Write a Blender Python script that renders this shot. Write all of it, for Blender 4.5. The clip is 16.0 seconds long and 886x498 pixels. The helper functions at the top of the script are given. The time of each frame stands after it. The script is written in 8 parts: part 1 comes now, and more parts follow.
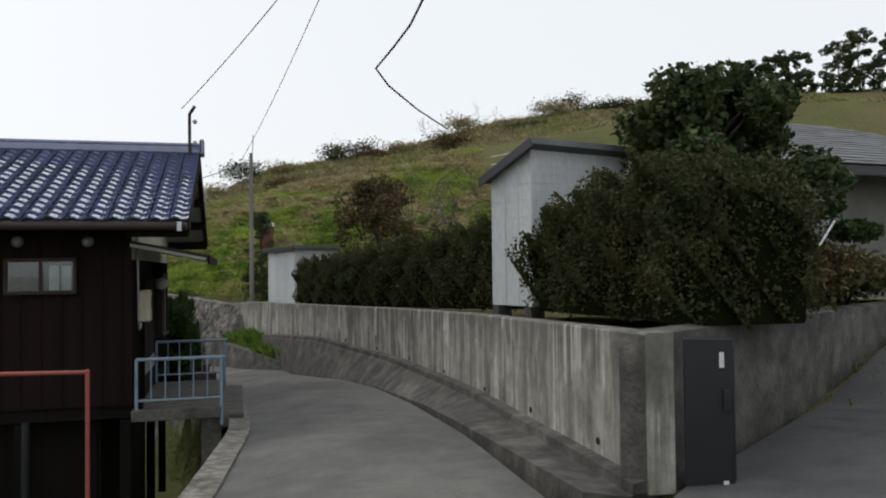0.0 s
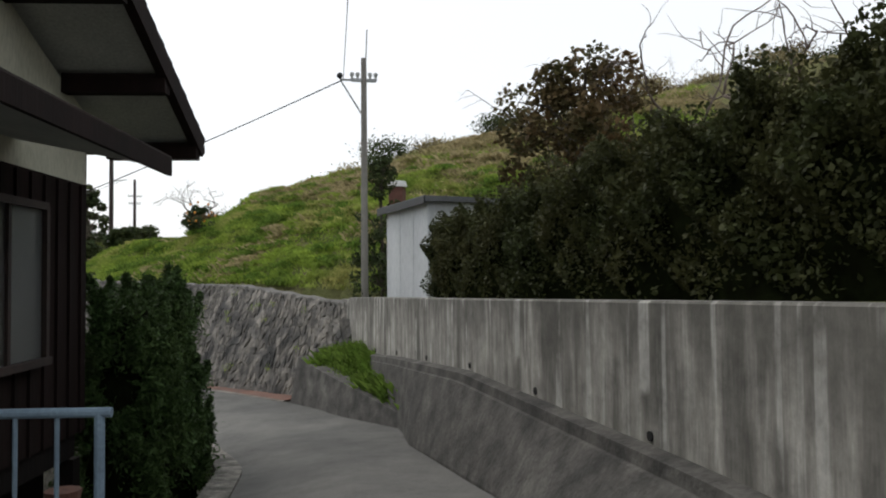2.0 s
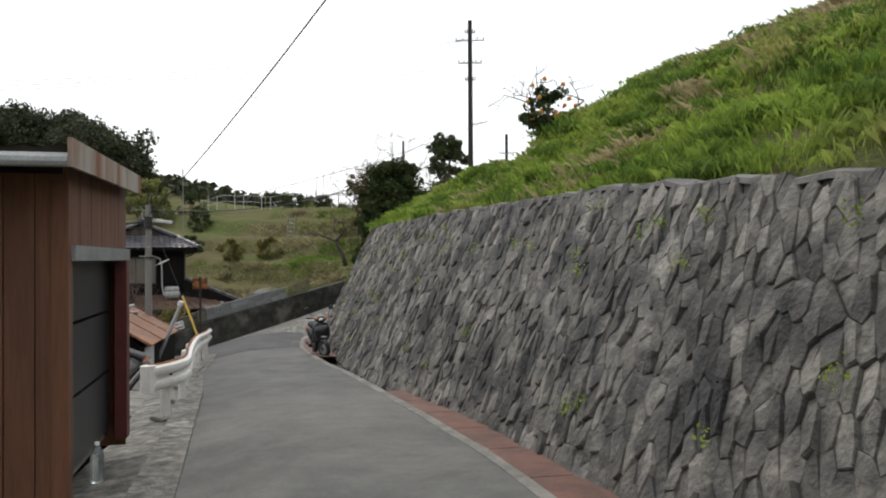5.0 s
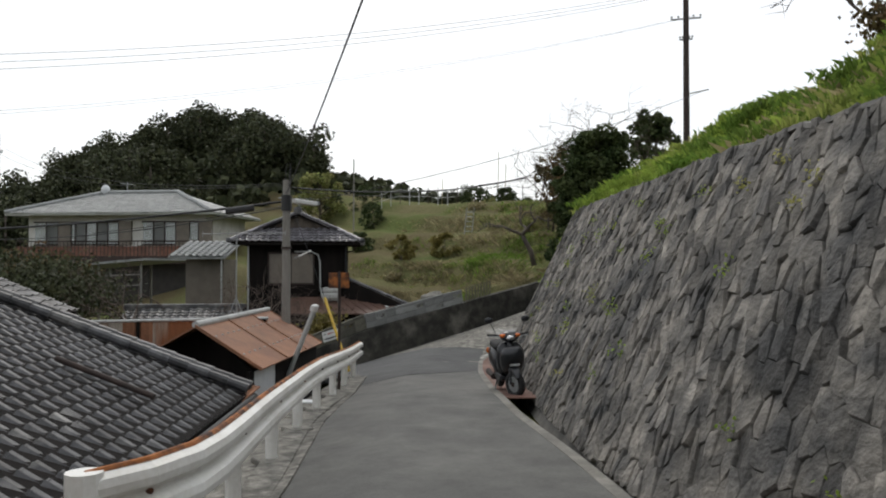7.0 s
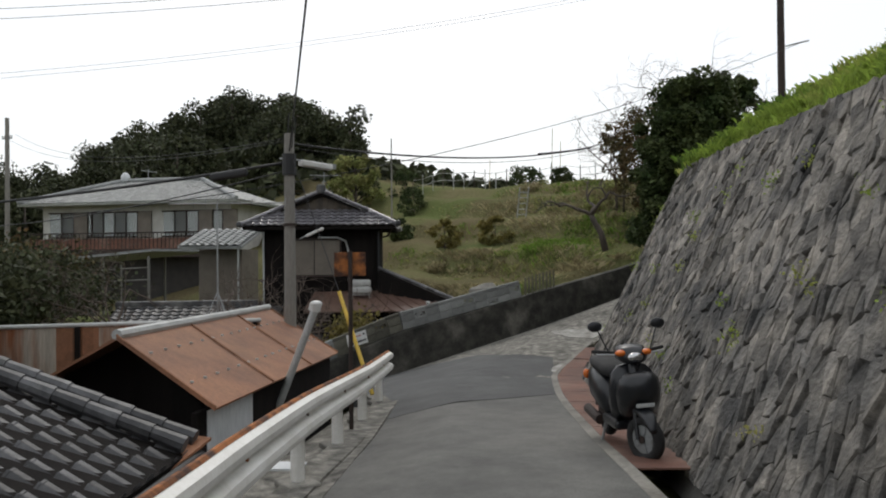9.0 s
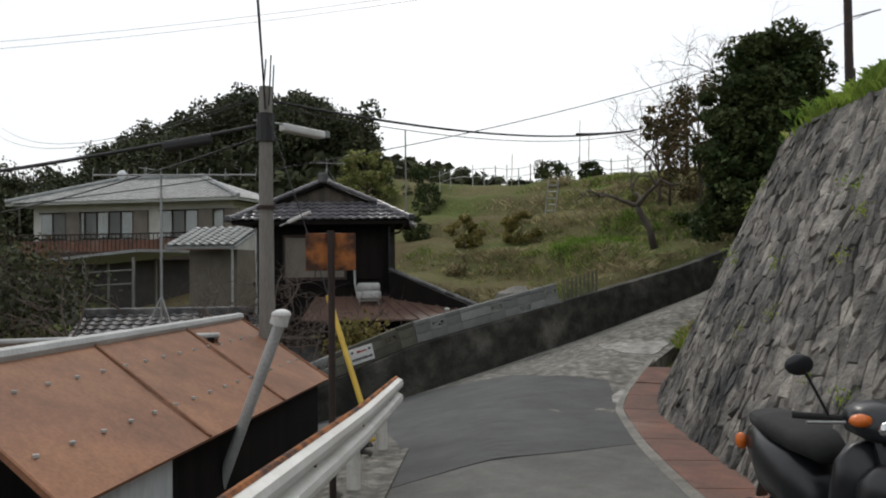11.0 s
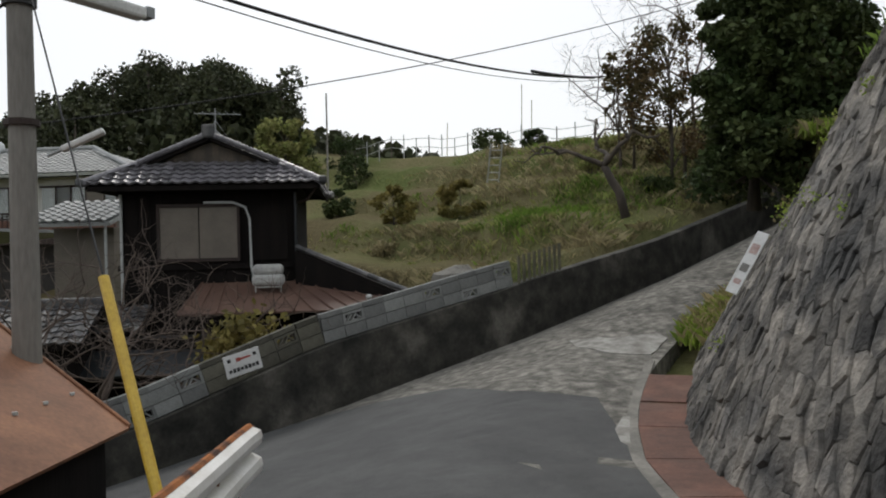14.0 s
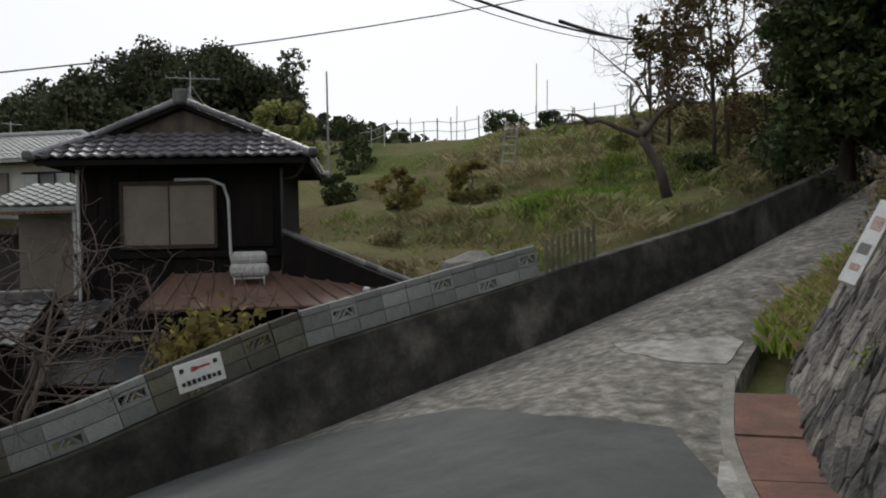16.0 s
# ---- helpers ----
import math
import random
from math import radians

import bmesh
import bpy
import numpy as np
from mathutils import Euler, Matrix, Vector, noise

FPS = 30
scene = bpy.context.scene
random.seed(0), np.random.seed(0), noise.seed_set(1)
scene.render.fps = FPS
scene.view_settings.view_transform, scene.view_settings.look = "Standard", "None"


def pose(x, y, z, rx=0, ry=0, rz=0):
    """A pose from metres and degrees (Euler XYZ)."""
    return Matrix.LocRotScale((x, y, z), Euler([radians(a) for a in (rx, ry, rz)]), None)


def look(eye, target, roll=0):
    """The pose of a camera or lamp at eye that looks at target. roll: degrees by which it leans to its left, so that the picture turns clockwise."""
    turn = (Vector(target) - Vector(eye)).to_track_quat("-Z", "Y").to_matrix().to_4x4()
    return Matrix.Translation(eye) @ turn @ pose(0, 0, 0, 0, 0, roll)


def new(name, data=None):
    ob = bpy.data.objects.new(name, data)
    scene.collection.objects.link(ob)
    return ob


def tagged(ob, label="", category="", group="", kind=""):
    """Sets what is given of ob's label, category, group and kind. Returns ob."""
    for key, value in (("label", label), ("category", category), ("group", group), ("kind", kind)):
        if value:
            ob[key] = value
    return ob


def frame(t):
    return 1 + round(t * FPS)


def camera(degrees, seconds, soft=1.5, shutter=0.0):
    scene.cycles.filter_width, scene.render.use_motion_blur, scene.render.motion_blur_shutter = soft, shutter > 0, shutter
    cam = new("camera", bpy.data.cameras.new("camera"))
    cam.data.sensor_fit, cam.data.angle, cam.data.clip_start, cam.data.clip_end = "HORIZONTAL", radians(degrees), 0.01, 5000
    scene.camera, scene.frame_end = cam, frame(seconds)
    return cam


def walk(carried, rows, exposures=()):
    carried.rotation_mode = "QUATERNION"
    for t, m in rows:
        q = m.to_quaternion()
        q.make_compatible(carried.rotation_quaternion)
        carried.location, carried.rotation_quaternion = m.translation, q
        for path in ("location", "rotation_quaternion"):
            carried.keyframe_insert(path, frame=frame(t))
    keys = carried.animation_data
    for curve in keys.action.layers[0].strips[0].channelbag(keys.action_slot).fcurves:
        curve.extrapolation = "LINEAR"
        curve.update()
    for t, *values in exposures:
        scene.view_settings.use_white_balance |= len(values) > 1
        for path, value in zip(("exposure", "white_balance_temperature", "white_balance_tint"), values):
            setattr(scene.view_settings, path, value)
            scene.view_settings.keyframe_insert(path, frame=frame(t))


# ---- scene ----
cam = camera(58.0, 16.0, soft=2.0)
METRES, EYE, TILT, LEAN, TURN = 50.0, 1.6, 0.0, 0.0, 0.0
ROWS = [
    (0.0, 0.0, 0.0, 0.0, 0.02, 1.34, 0.65),
    (0.5, -0.0068, 0.0602, -0.0036, 5.64, 1.07, 0.06),
    (1.0, -0.0148, 0.121, -0.0073, 7.35, 1.0, -0.12),
    (1.5, -0.0239, 0.179, -0.0109, 9.07, 1.34, 0.34),
    (2.0, -0.0345, 0.2354, -0.0132, 11.28, 1.87, 0.46),
    (2.5, -0.0475, 0.2898, -0.016, 13.7, 1.02, 0.62),
    (3.0, -0.0632, 0.3409, -0.0194, 17.5, -0.34, 0.7),
    (3.5, -0.0811, 0.3868, -0.0236, 21.57, -1.22, 1.16),
    (4.0, -0.1023, 0.4265, -0.0276, 27.43, -0.79, 0.95),
    (4.5, -0.1269, 0.4617, -0.0313, 33.37, -0.77, 0.41),
    (5.0, -0.1529, 0.4928, -0.0339, 38.61, 0.64, 0.36),
    (7.5, -0.2868, 0.6074, -0.0424, 52.79, 0.98, -0.14),
    (8.0, -0.3088, 0.6233, -0.0437, 53.61, 1.09, -0.13),
    (8.5, -0.3294, 0.6382, -0.0448, 54.16, 0.86, 0.26),
    (9.0, -0.3488, 0.6519, -0.0461, 54.57, 0.77, 0.54),
    (11.5, -0.4249, 0.702, -0.05, 55.79, 1.23, 0.6),
    (12.0, -0.4381, 0.7119, -0.0507, 54.62, 1.14, 0.7),
    (12.5, -0.451, 0.7223, -0.0516, 53.26, 0.99, 0.82),
    (13.0, -0.4633, 0.7325, -0.0525, 52.05, 0.63, 1.2),
    (13.5, -0.4747, 0.7419, -0.0534, 51.27, 0.26, 1.16),
    (14.0, -0.4851, 0.7503, -0.0542, 51.05, 0.08, 1.34),
    (14.5, -0.4949, 0.758, -0.055, 51.19, 0.18, 1.49),
    (15.0, -0.5049, 0.7658, -0.0558, 51.41, 0.26, 1.44),
    (15.5, -0.5155, 0.7739, -0.0569, 51.55, 0.15, 1.42),
    (16.0, -0.5262, 0.7821, -0.0578, 51.64, -0.3, 1.35),
]
walk(cam, [(t, pose(0, 0, EYE, TILT, LEAN, TURN) @ pose(METRES * x, METRES * y, METRES * z, 90 + pitch, roll, yaw)) for t, x, y, z, yaw, pitch, roll in ROWS],
     exposures=[(0.0, -0.08), (1.5, -0.02), (2.5, 0.16), (3.5, 0.12), (5.0, 0.32), (7.5, 0.02), (9.0, 0.0), (12.5, -0.06), (16.0, -0.12)])

# ---- light: a bright overcast sky, the sun behind thin cloud ----
SUN_ELEV, SUN_AZ = 48.0, -60.0          # degrees; azimuth from +y towards +x
world = bpy.data.worlds.new("world")
scene.world = world
world.use_nodes = True
wt = world.node_tree
wt.nodes.clear()
sky = wt.nodes.new("ShaderNodeTexSky")
sky.sky_type, sky.sun_disc = "NISHITA", False
sky.sun_elevation, sky.sun_rotation = radians(SUN_ELEV), radians(SUN_AZ)
sky.dust_density, sky.air_density = 4.0, 1.0
cloud = wt.nodes.new("ShaderNodeMix")
cloud.data_type = "RGBA"
cloud.inputs["Factor"].default_value = 0.82
cloud.inputs["B"].default_value = (8.9, 9.15, 9.4, 1)
wbg = wt.nodes.new("ShaderNodeBackground")
wbg.inputs["Strength"].default_value = 0.118
wout = wt.nodes.new("ShaderNodeOutputWorld")
wt.links.new(sky.outputs["Color"], cloud.inputs["A"])
wt.links.new(cloud.outputs["Result"], wbg.inputs["Color"])
wt.links.new(wbg.outputs["Background"], wout.inputs["Surface"])
sun_data = bpy.data.lights.new("sun", "SUN")
sun_data.energy, sun_data.angle, sun_data.color = 0.6, radians(14), (1.0, 0.96, 0.9)
sun = new("sun", sun_data)
az, el = radians(SUN_AZ), radians(SUN_ELEV)
sun.matrix_world = look((0, 0, 40), (-math.sin(az) * math.cos(el), -math.cos(az) * math.cos(el), 40 - math.sin(el)))

# ---- materials ----
def mat(name, c1, c2=None, rough=0.8, metal=0.0, scale=3.0, stretch=(1, 1, 1), bump=0.3, fine=40.0, contrast=(0.35, 0.65),
        c3=None, patch=0.6, vary=0.0, spec=0.5, bump_dist=0.01, island=False):
    """A surface in two tones by coarse noise, with fine grain, a third tone in patches, and a light difference from piece to piece."""
    m = bpy.data.materials.new(name)
    m.use_nodes = True
    nt = m.node_tree
    bsdf = nt.nodes["Principled BSDF"]
    bsdf.inputs["Roughness"].default_value, bsdf.inputs["Metallic"].default_value = rough, metal
    bsdf.inputs["Specular IOR Level"].default_value = spec
    co = nt.nodes.new("ShaderNodeTexCoord")
    mp = nt.nodes.new("ShaderNodeMapping")
    mp.inputs["Scale"].default_value = stretch
    nt.links.new(co.outputs["Object"], mp.inputs["Vector"])

    def tex(sc, detail=6.0):
        n = nt.nodes.new("ShaderNodeTexNoise")
        n.inputs["Scale"].default_value, n.inputs["Detail"].default_value = sc, detail
        nt.links.new(mp.outputs["Vector"], n.inputs["Vector"])
        return n

    def ramp(src, lo, hi):
        r = nt.nodes.new("ShaderNodeMapRange")
        r.inputs["From Min"].default_value, r.inputs["From Max"].default_value = lo, hi
        nt.links.new(src, r.inputs["Value"])
        return r.outputs["Result"]

    def mix(fac, a, b, blend="MIX"):
        x = nt.nodes.new("ShaderNodeMix")
        x.data_type, x.blend_type = "RGBA", blend
        for sock, v in (("Factor", fac), ("A", a), ("B", b)):
            if isinstance(v, (tuple, list)):
                x.inputs[sock].default_value = (*v, 1) if len(v) == 3 else v
            elif isinstance(v, float):
                x.inputs[sock].default_value = v
            else:
                nt.links.new(v, x.inputs[sock])
        return x.outputs["Result"]

    c2 = c2 or tuple(v * 0.75 for v in c1)
    col = mix(ramp(tex(scale).outputs["Fac"], *contrast), c1, c2)
    if c3:
        col = mix(ramp(tex(scale * 0.37).outputs["Fac"], patch - 0.06, patch + 0.1), col, c3)
    grain = tex(fine, 4.0)
    col = mix(0.35, col, mix(1.0, col, grain.outputs["Fac"], "OVERLAY"))
    grey = nt.nodes.new("ShaderNodeHueSaturation")
    if vary:
        if island:
            info = nt.nodes.new("ShaderNodeNewGeometry")
            rnd = info.outputs["Random Per Island"]
        else:
            info = nt.nodes.new("ShaderNodeObjectInfo")
            rnd = info.outputs["Random"]
        mr = nt.nodes.new("ShaderNodeMapRange")
        mr.inputs["To Min"].default_value, mr.inputs["To Max"].default_value = 1 - vary, 1 + vary
        nt.links.new(rnd, mr.inputs["Value"])
        nt.links.new(mr.outputs["Result"], grey.inputs["Value"])
    nt.links.new(col, grey.inputs["Color"])
    nt.links.new(grey.outputs["Color"], bsdf.inputs["Base Color"])
    if bump:
        b = nt.nodes.new("ShaderNodeBump")
        b.inputs["Strength"].default_value, b.inputs["Distance"].default_value = bump, bump_dist
        nt.links.new(grain.outputs["Fac"], b.inputs["Height"])
        nt.links.new(b.outputs["Normal"], bsdf.inputs["Normal"])
    return m


def leaf_mat(name, c1, c2, vary=0.45, trans=0.25, rough=0.6, c3=None, scale=1.3, patch=0.6):
    """Leaves: each one a little lighter or darker, some light through them."""
    m = mat(name, c1, c2, rough=rough, scale=scale, bump=0.0, vary=vary, island=True, fine=12.0, spec=0.12, c3=c3, patch=patch)
    m.node_tree.nodes["Principled BSDF"].inputs["Subsurface Weight"].default_value = 0.0
    nt = m.node_tree
    tr = nt.nodes.new("ShaderNodeBsdfTranslucent")
    src = nt.nodes["Principled BSDF"].inputs["Base Color"].links[0].from_socket
    nt.links.new(src, tr.inputs["Color"])
    mx = nt.nodes.new("ShaderNodeMixShader")
    mx.inputs["Fac"].default_value = trans
    nt.links.new(nt.nodes["Principled BSDF"].outputs["BSDF"], mx.inputs[1])
    nt.links.new(tr.outputs["BSDF"], mx.inputs[2])
    nt.links.new(mx.outputs["Shader"], nt.nodes["Material Output"].inputs["Surface"])
    return m


def glass(name, tint=(0.8, 0.85, 0.85), rough=0.03):
    m = bpy.data.materials.new(name)
    m.use_nodes = True
    b = m.node_tree.nodes["Principled BSDF"]
    b.inputs["Base Color"].default_value = (*tint, 1)
    b.inputs["Roughness"].default_value, b.inputs["Transmission Weight"].default_value = rough, 0.9
    b.inputs["Specular IOR Level"].default_value = 0.3
    return m


ASPHALT = mat("asphalt", (0.122, 0.12, 0.11), (0.088, 0.087, 0.081), rough=0.9, scale=0.75, fine=45, bump=0.8, c3=(0.145, 0.141, 0.128), patch=0.55)
ASPHALT_DARK = mat("asphalt_dark", (0.078, 0.079, 0.078), (0.056, 0.057, 0.057), rough=0.85, scale=0.8, fine=60, bump=0.5)
CONC_STREAK = mat("concrete_streaked", (0.37, 0.355, 0.318), (0.18, 0.17, 0.15), rough=0.9, scale=2.6, stretch=(2.6, 2.6, 0.3), fine=20, contrast=(0.38, 0.68), c3=(0.13, 0.124, 0.108), patch=0.56, bump=0.35)


def run_off(m):
    """Dark water stains that start at the wall's coping and run down unevenly."""
    nt = m.node_tree
    b = nt.nodes["Principled BSDF"]
    src = b.inputs["Base Color"].links[0].from_socket
    co = nt.nodes.new("ShaderNodeTexCoord")
    sep = nt.nodes.new("ShaderNodeSeparateXYZ")
    nt.links.new(co.outputs["Object"], sep.inputs["Vector"])
    mp = nt.nodes.new("ShaderNodeMapping")
    mp.inputs["Scale"].default_value = (5.5, 5.5, 0.6)
    nt.links.new(co.outputs["Object"], mp.inputs["Vector"])
    n = nt.nodes.new("ShaderNodeTexNoise")
    n.inputs["Scale"].default_value, n.inputs["Detail"].default_value = 1.0, 8.0
    nt.links.new(mp.outputs["Vector"], n.inputs["Vector"])
    low = nt.nodes.new("ShaderNodeMath")
    low.operation = "MULTIPLY_ADD"
    low.inputs[1].default_value, low.inputs[2].default_value = 0.5, -0.63
    rise = nt.nodes.new("ShaderNodeMath")           # height under the falling coping
    rise.operation = "MULTIPLY_ADD"
    rise.inputs[1].default_value = 0.0255
    nt.links.new(sep.outputs["Y"], rise.inputs[0])
    nt.links.new(sep.outputs["Z"], rise.inputs[2])
    nt.links.new(rise.outputs["Value"], low.inputs[0])
    add = nt.nodes.new("ShaderNodeMath")
    add.operation = "ADD"
    nt.links.new(n.outputs["Fac"], add.inputs[0])
    nt.links.new(low.outputs["Value"], add.inputs[1])
    r = nt.nodes.new("ShaderNodeMapRange")
    r.inputs["From Min"].default_value, r.inputs["From Max"].default_value, r.inputs["To Max"].default_value = 0.25, 0.46, 0.86
    nt.links.new(add.outputs["Value"], r.inputs["Value"])
    x = nt.nodes.new("ShaderNodeMix")
    x.data_type = "RGBA"
    x.inputs["B"].default_value = (0.125, 0.119, 0.103, 1)
    nt.links.new(r.outputs["Result"], x.inputs["Factor"])
    nt.links.new(src, x.inputs["A"])
    nt.links.new(x.outputs["Result"], b.inputs["Base Color"])


def lime_runs(m):
    """Narrow pale lime runs that start at the pour joint and reach different depths."""
    nt = m.node_tree
    b = nt.nodes["Principled BSDF"]
    src = b.inputs["Base Color"].links[0].from_socket
    co = nt.nodes.new("ShaderNodeTexCoord")
    masks = []
    for sc, lo, hi in (((8.0, 8.0, 0.25), 0.54, 0.6), ((1.3, 1.3, 1.1), 0.48, 0.55)):
        mp = nt.nodes.new("ShaderNodeMapping")
        mp.inputs["Scale"].default_value = sc
        nt.links.new(co.outputs["Object"], mp.inputs["Vector"])
        n = nt.nodes.new("ShaderNodeTexNoise")
        n.inputs["Scale"].default_value, n.inputs["Detail"].default_value = 1.0, 5.0
        nt.links.new(mp.outputs["Vector"], n.inputs["Vector"])
        r = nt.nodes.new("ShaderNodeMapRange")
        r.inputs["From Min"].default_value, r.inputs["From Max"].default_value, r.inputs["To Max"].default_value = lo, hi, 0.85
        nt.links.new(n.outputs["Fac"], r.inputs["Value"])
        masks.append(r.outputs["Result"])
    both = nt.nodes.new("ShaderNodeMath")
    both.operation = "MULTIPLY"
    nt.links.new(masks[0], both.inputs[0])
    nt.links.new(masks[1], both.inputs[1])
    x = nt.nodes.new("ShaderNodeMix")
    x.data_type = "RGBA"
    x.inputs["B"].default_value = (0.5, 0.49, 0.45, 1)
    nt.links.new(both.outputs["Value"], x.inputs["Factor"])
    nt.links.new(src, x.inputs["A"])
    nt.links.new(x.outputs["Result"], b.inputs["Base Color"])


run_off(CONC_STREAK)
lime_runs(CONC_STREAK)
PALE_MORTAR = mat("pale_mortar", (0.36, 0.35, 0.32), (0.17, 0.16, 0.14), scale=5, fine=30)
CONC_DARK = mat("concrete_dark", (0.1, 0.094, 0.084), (0.045, 0.043, 0.039), rough=0.92, scale=3.2, fine=22, bump=0.8, c3=(0.15, 0.143, 0.128), patch=0.62, bump_dist=0.02)
CONC_MOSS = mat("concrete_mossy", (0.05, 0.047, 0.039), (0.02, 0.0195, 0.016), rough=0.95, scale=2.6, fine=18, bump=0.6, c3=(0.1, 0.094, 0.08), patch=0.6)
CONC = mat("concrete", (0.24, 0.228, 0.2), (0.15, 0.142, 0.125), rough=0.9, scale=1.1, fine=30, bump=0.5, c3=(0.14, 0.13, 0.11), patch=0.6)
CONC_RAMP = mat("concrete_worn", (0.27, 0.255, 0.222), (0.12, 0.114, 0.098), rough=0.92, scale=7.0, fine=34, bump=1.0, c3=(0.1, 0.094, 0.08), patch=0.6, bump_dist=0.03)
STONE = mat("granite", (0.235, 0.214, 0.184), (0.1, 0.095, 0.088), rough=0.88, scale=3.4, fine=20, bump=1.0, c3=(0.045, 0.0445, 0.043), patch=0.56, vary=0.5, bump_dist=0.03)
STONE_JOINED = mat("granite_joined", (0.235, 0.214, 0.184), (0.1, 0.095, 0.088), rough=0.88, scale=3.4, fine=20, bump=1.0, c3=(0.045, 0.0445, 0.043), patch=0.56, vary=0.5, bump_dist=0.03, island=True)
MORTAR = mat("mortar", (0.16, 0.152, 0.138), (0.08, 0.077, 0.069), scale=3, fine=30, bump=0.8)
RUST_PLATE = mat("rusty_steel_plate", (0.17, 0.075, 0.05), (0.11, 0.055, 0.04), rough=0.8, scale=1.5, fine=40, bump=0.3, c3=(0.2, 0.12, 0.09), patch=0.6)
RUST = mat("rust", (0.34, 0.12, 0.032), (0.055, 0.024, 0.015), rough=0.9, scale=6.5, fine=30, bump=0.4, contrast=(0.4, 0.6))
RUST_DARK = mat("dark_rusty_iron", (0.035, 0.02, 0.015), (0.02, 0.013, 0.01), rough=0.75, scale=5, fine=40)
RUST_ROOF = mat("brown_painted_tin", (0.25, 0.118, 0.06), (0.19, 0.085, 0.045), rough=0.75, scale=0.9, fine=30, c3=(0.31, 0.135, 0.065), patch=0.58, bump=0.15)
RUST_SHEET = mat("rust_streaked_sheet", (0.33, 0.3, 0.25), (0.2, 0.075, 0.03), rough=0.85, scale=2.2, stretch=(1, 1, 0.15), contrast=(0.42, 0.58), fine=30)
GRASS_SOIL = mat("grassy_ground", (0.1, 0.12, 0.042), (0.15, 0.135, 0.07), rough=1.0, scale=0.35, fine=7, bump=1.0, c3=(0.12, 0.1, 0.055), patch=0.56, bump_dist=0.1, spec=0.03)
GRASS = leaf_mat("grass", (0.31, 0.41, 0.07), (0.15, 0.23, 0.042), vary=0.3, trans=0.5, rough=0.7, c3=(0.36, 0.35, 0.12), scale=1.1, patch=0.58)
DRY_GRASS = leaf_mat("dry_grass", (0.42, 0.35, 0.2), (0.3, 0.26, 0.13), vary=0.35, trans=0.5, rough=0.8)
SLOPE_GRASS = leaf_mat("slope_grass", (0.2, 0.235, 0.075), (0.27, 0.25, 0.11), vary=0.45, trans=0.4, rough=0.8)
SLOPE_DRY = leaf_mat("slope_dry_grass", (0.34, 0.3, 0.175), (0.22, 0.185, 0.1), vary=0.45, trans=0.4, rough=0.8)
FADED_RED = mat("faded_red_print", (0.42, 0.27, 0.24), (0.5, 0.4, 0.37), scale=20)
WEED = leaf_mat("weeds", (0.11, 0.19, 0.03), (0.15, 0.22, 0.045), vary=0.4, trans=0.5)
HEDGE = leaf_mat("hedge_leaves", (0.042, 0.052, 0.019), (0.066, 0.066, 0.025), vary=0.3, trans=0.25)
# near-black: the shade deep among leaves, given as a colour
FOLIAGE_SHADE = mat("foliage_shade", (0.01, 0.013, 0.005), (0.006, 0.007, 0.003), rough=1.0, spec=0.0, scale=6, fine=30, bump=0.6)
JUNIPER = leaf_mat("juniper_leaves", (0.04, 0.075, 0.024), (0.066, 0.105, 0.034), vary=0.5, trans=0.15)
EVERGREEN = leaf_mat("evergreen_leaves", (0.036, 0.058, 0.021), (0.07, 0.085, 0.032), vary=0.5, trans=0.15)
REDDISH = leaf_mat("reddish_leaves", (0.13, 0.08, 0.04), (0.07, 0.07, 0.028), vary=0.5, trans=0.25)
SHRUB = leaf_mat("yellowed_leaves", (0.22, 0.18, 0.06), (0.15, 0.14, 0.045), vary=0.4, trans=0.3)
FOREST = leaf_mat("forest_leaves", (0.036, 0.045, 0.023), (0.06, 0.064, 0.032), vary=0.55, trans=0.1)
BARK = mat("bark", (0.11, 0.09, 0.07), (0.055, 0.046, 0.038), rough=0.95, scale=6, fine=30, bump=0.8, stretch=(1, 1, 0.3))
TWIG = mat("bare_twigs", (0.13, 0.1, 0.08), (0.08, 0.06, 0.05), rough=0.95, scale=6, bump=0)
DARK_WOOD = mat("dark_brown_boards", (0.016, 0.009, 0.008), (0.01, 0.0065, 0.0055), rough=0.9, scale=4, stretch=(1, 1, 0.1), fine=40, bump=0.3, spec=0.15)
BLACK_WOOD = mat("charred_boards", (0.011, 0.0085, 0.0075), (0.0065, 0.0055, 0.005), rough=0.9, scale=4, stretch=(1, 1, 0.1), fine=40, bump=0.3, spec=0.15)
RED_WOOD = mat("red_brown_boards", (0.17, 0.072, 0.034), (0.105, 0.043, 0.021), rough=0.8, scale=4, stretch=(1, 1, 0.1), fine=40, bump=0.4)
PLASTER = mat("cream_plaster", (0.5, 0.49, 0.39), (0.4, 0.39, 0.3), rough=0.9, scale=1.4, fine=50, bump=0.2, stretch=(1, 1, 0.3))
SOFFIT = mat("soffit_board", (0.42, 0.43, 0.4), (0.34, 0.35, 0.33), rough=0.85, scale=2)
WHITE_WALL = mat("white_plaster", (0.55, 0.54, 0.5), (0.45, 0.44, 0.4), rough=0.9, scale=1.5)
WHITE_METAL = mat("white_painted_sheet", (0.6, 0.62, 0.63), (0.5, 0.52, 0.53), rough=0.5, scale=1.3, fine=20, bump=0.05, stretch=(1, 1, 0.3))
RAIL_WHITE = mat("white_rail_paint", (0.78, 0.77, 0.73), (0.67, 0.65, 0.6), rough=0.45, scale=2.5, fine=30, bump=0.06, c3=(0.25, 0.12, 0.06), patch=0.72)
GREY_METAL = mat("galvanised_steel", (0.33, 0.34, 0.34), (0.25, 0.26, 0.26), rough=0.5, metal=0.6, scale=4, bump=0.05)
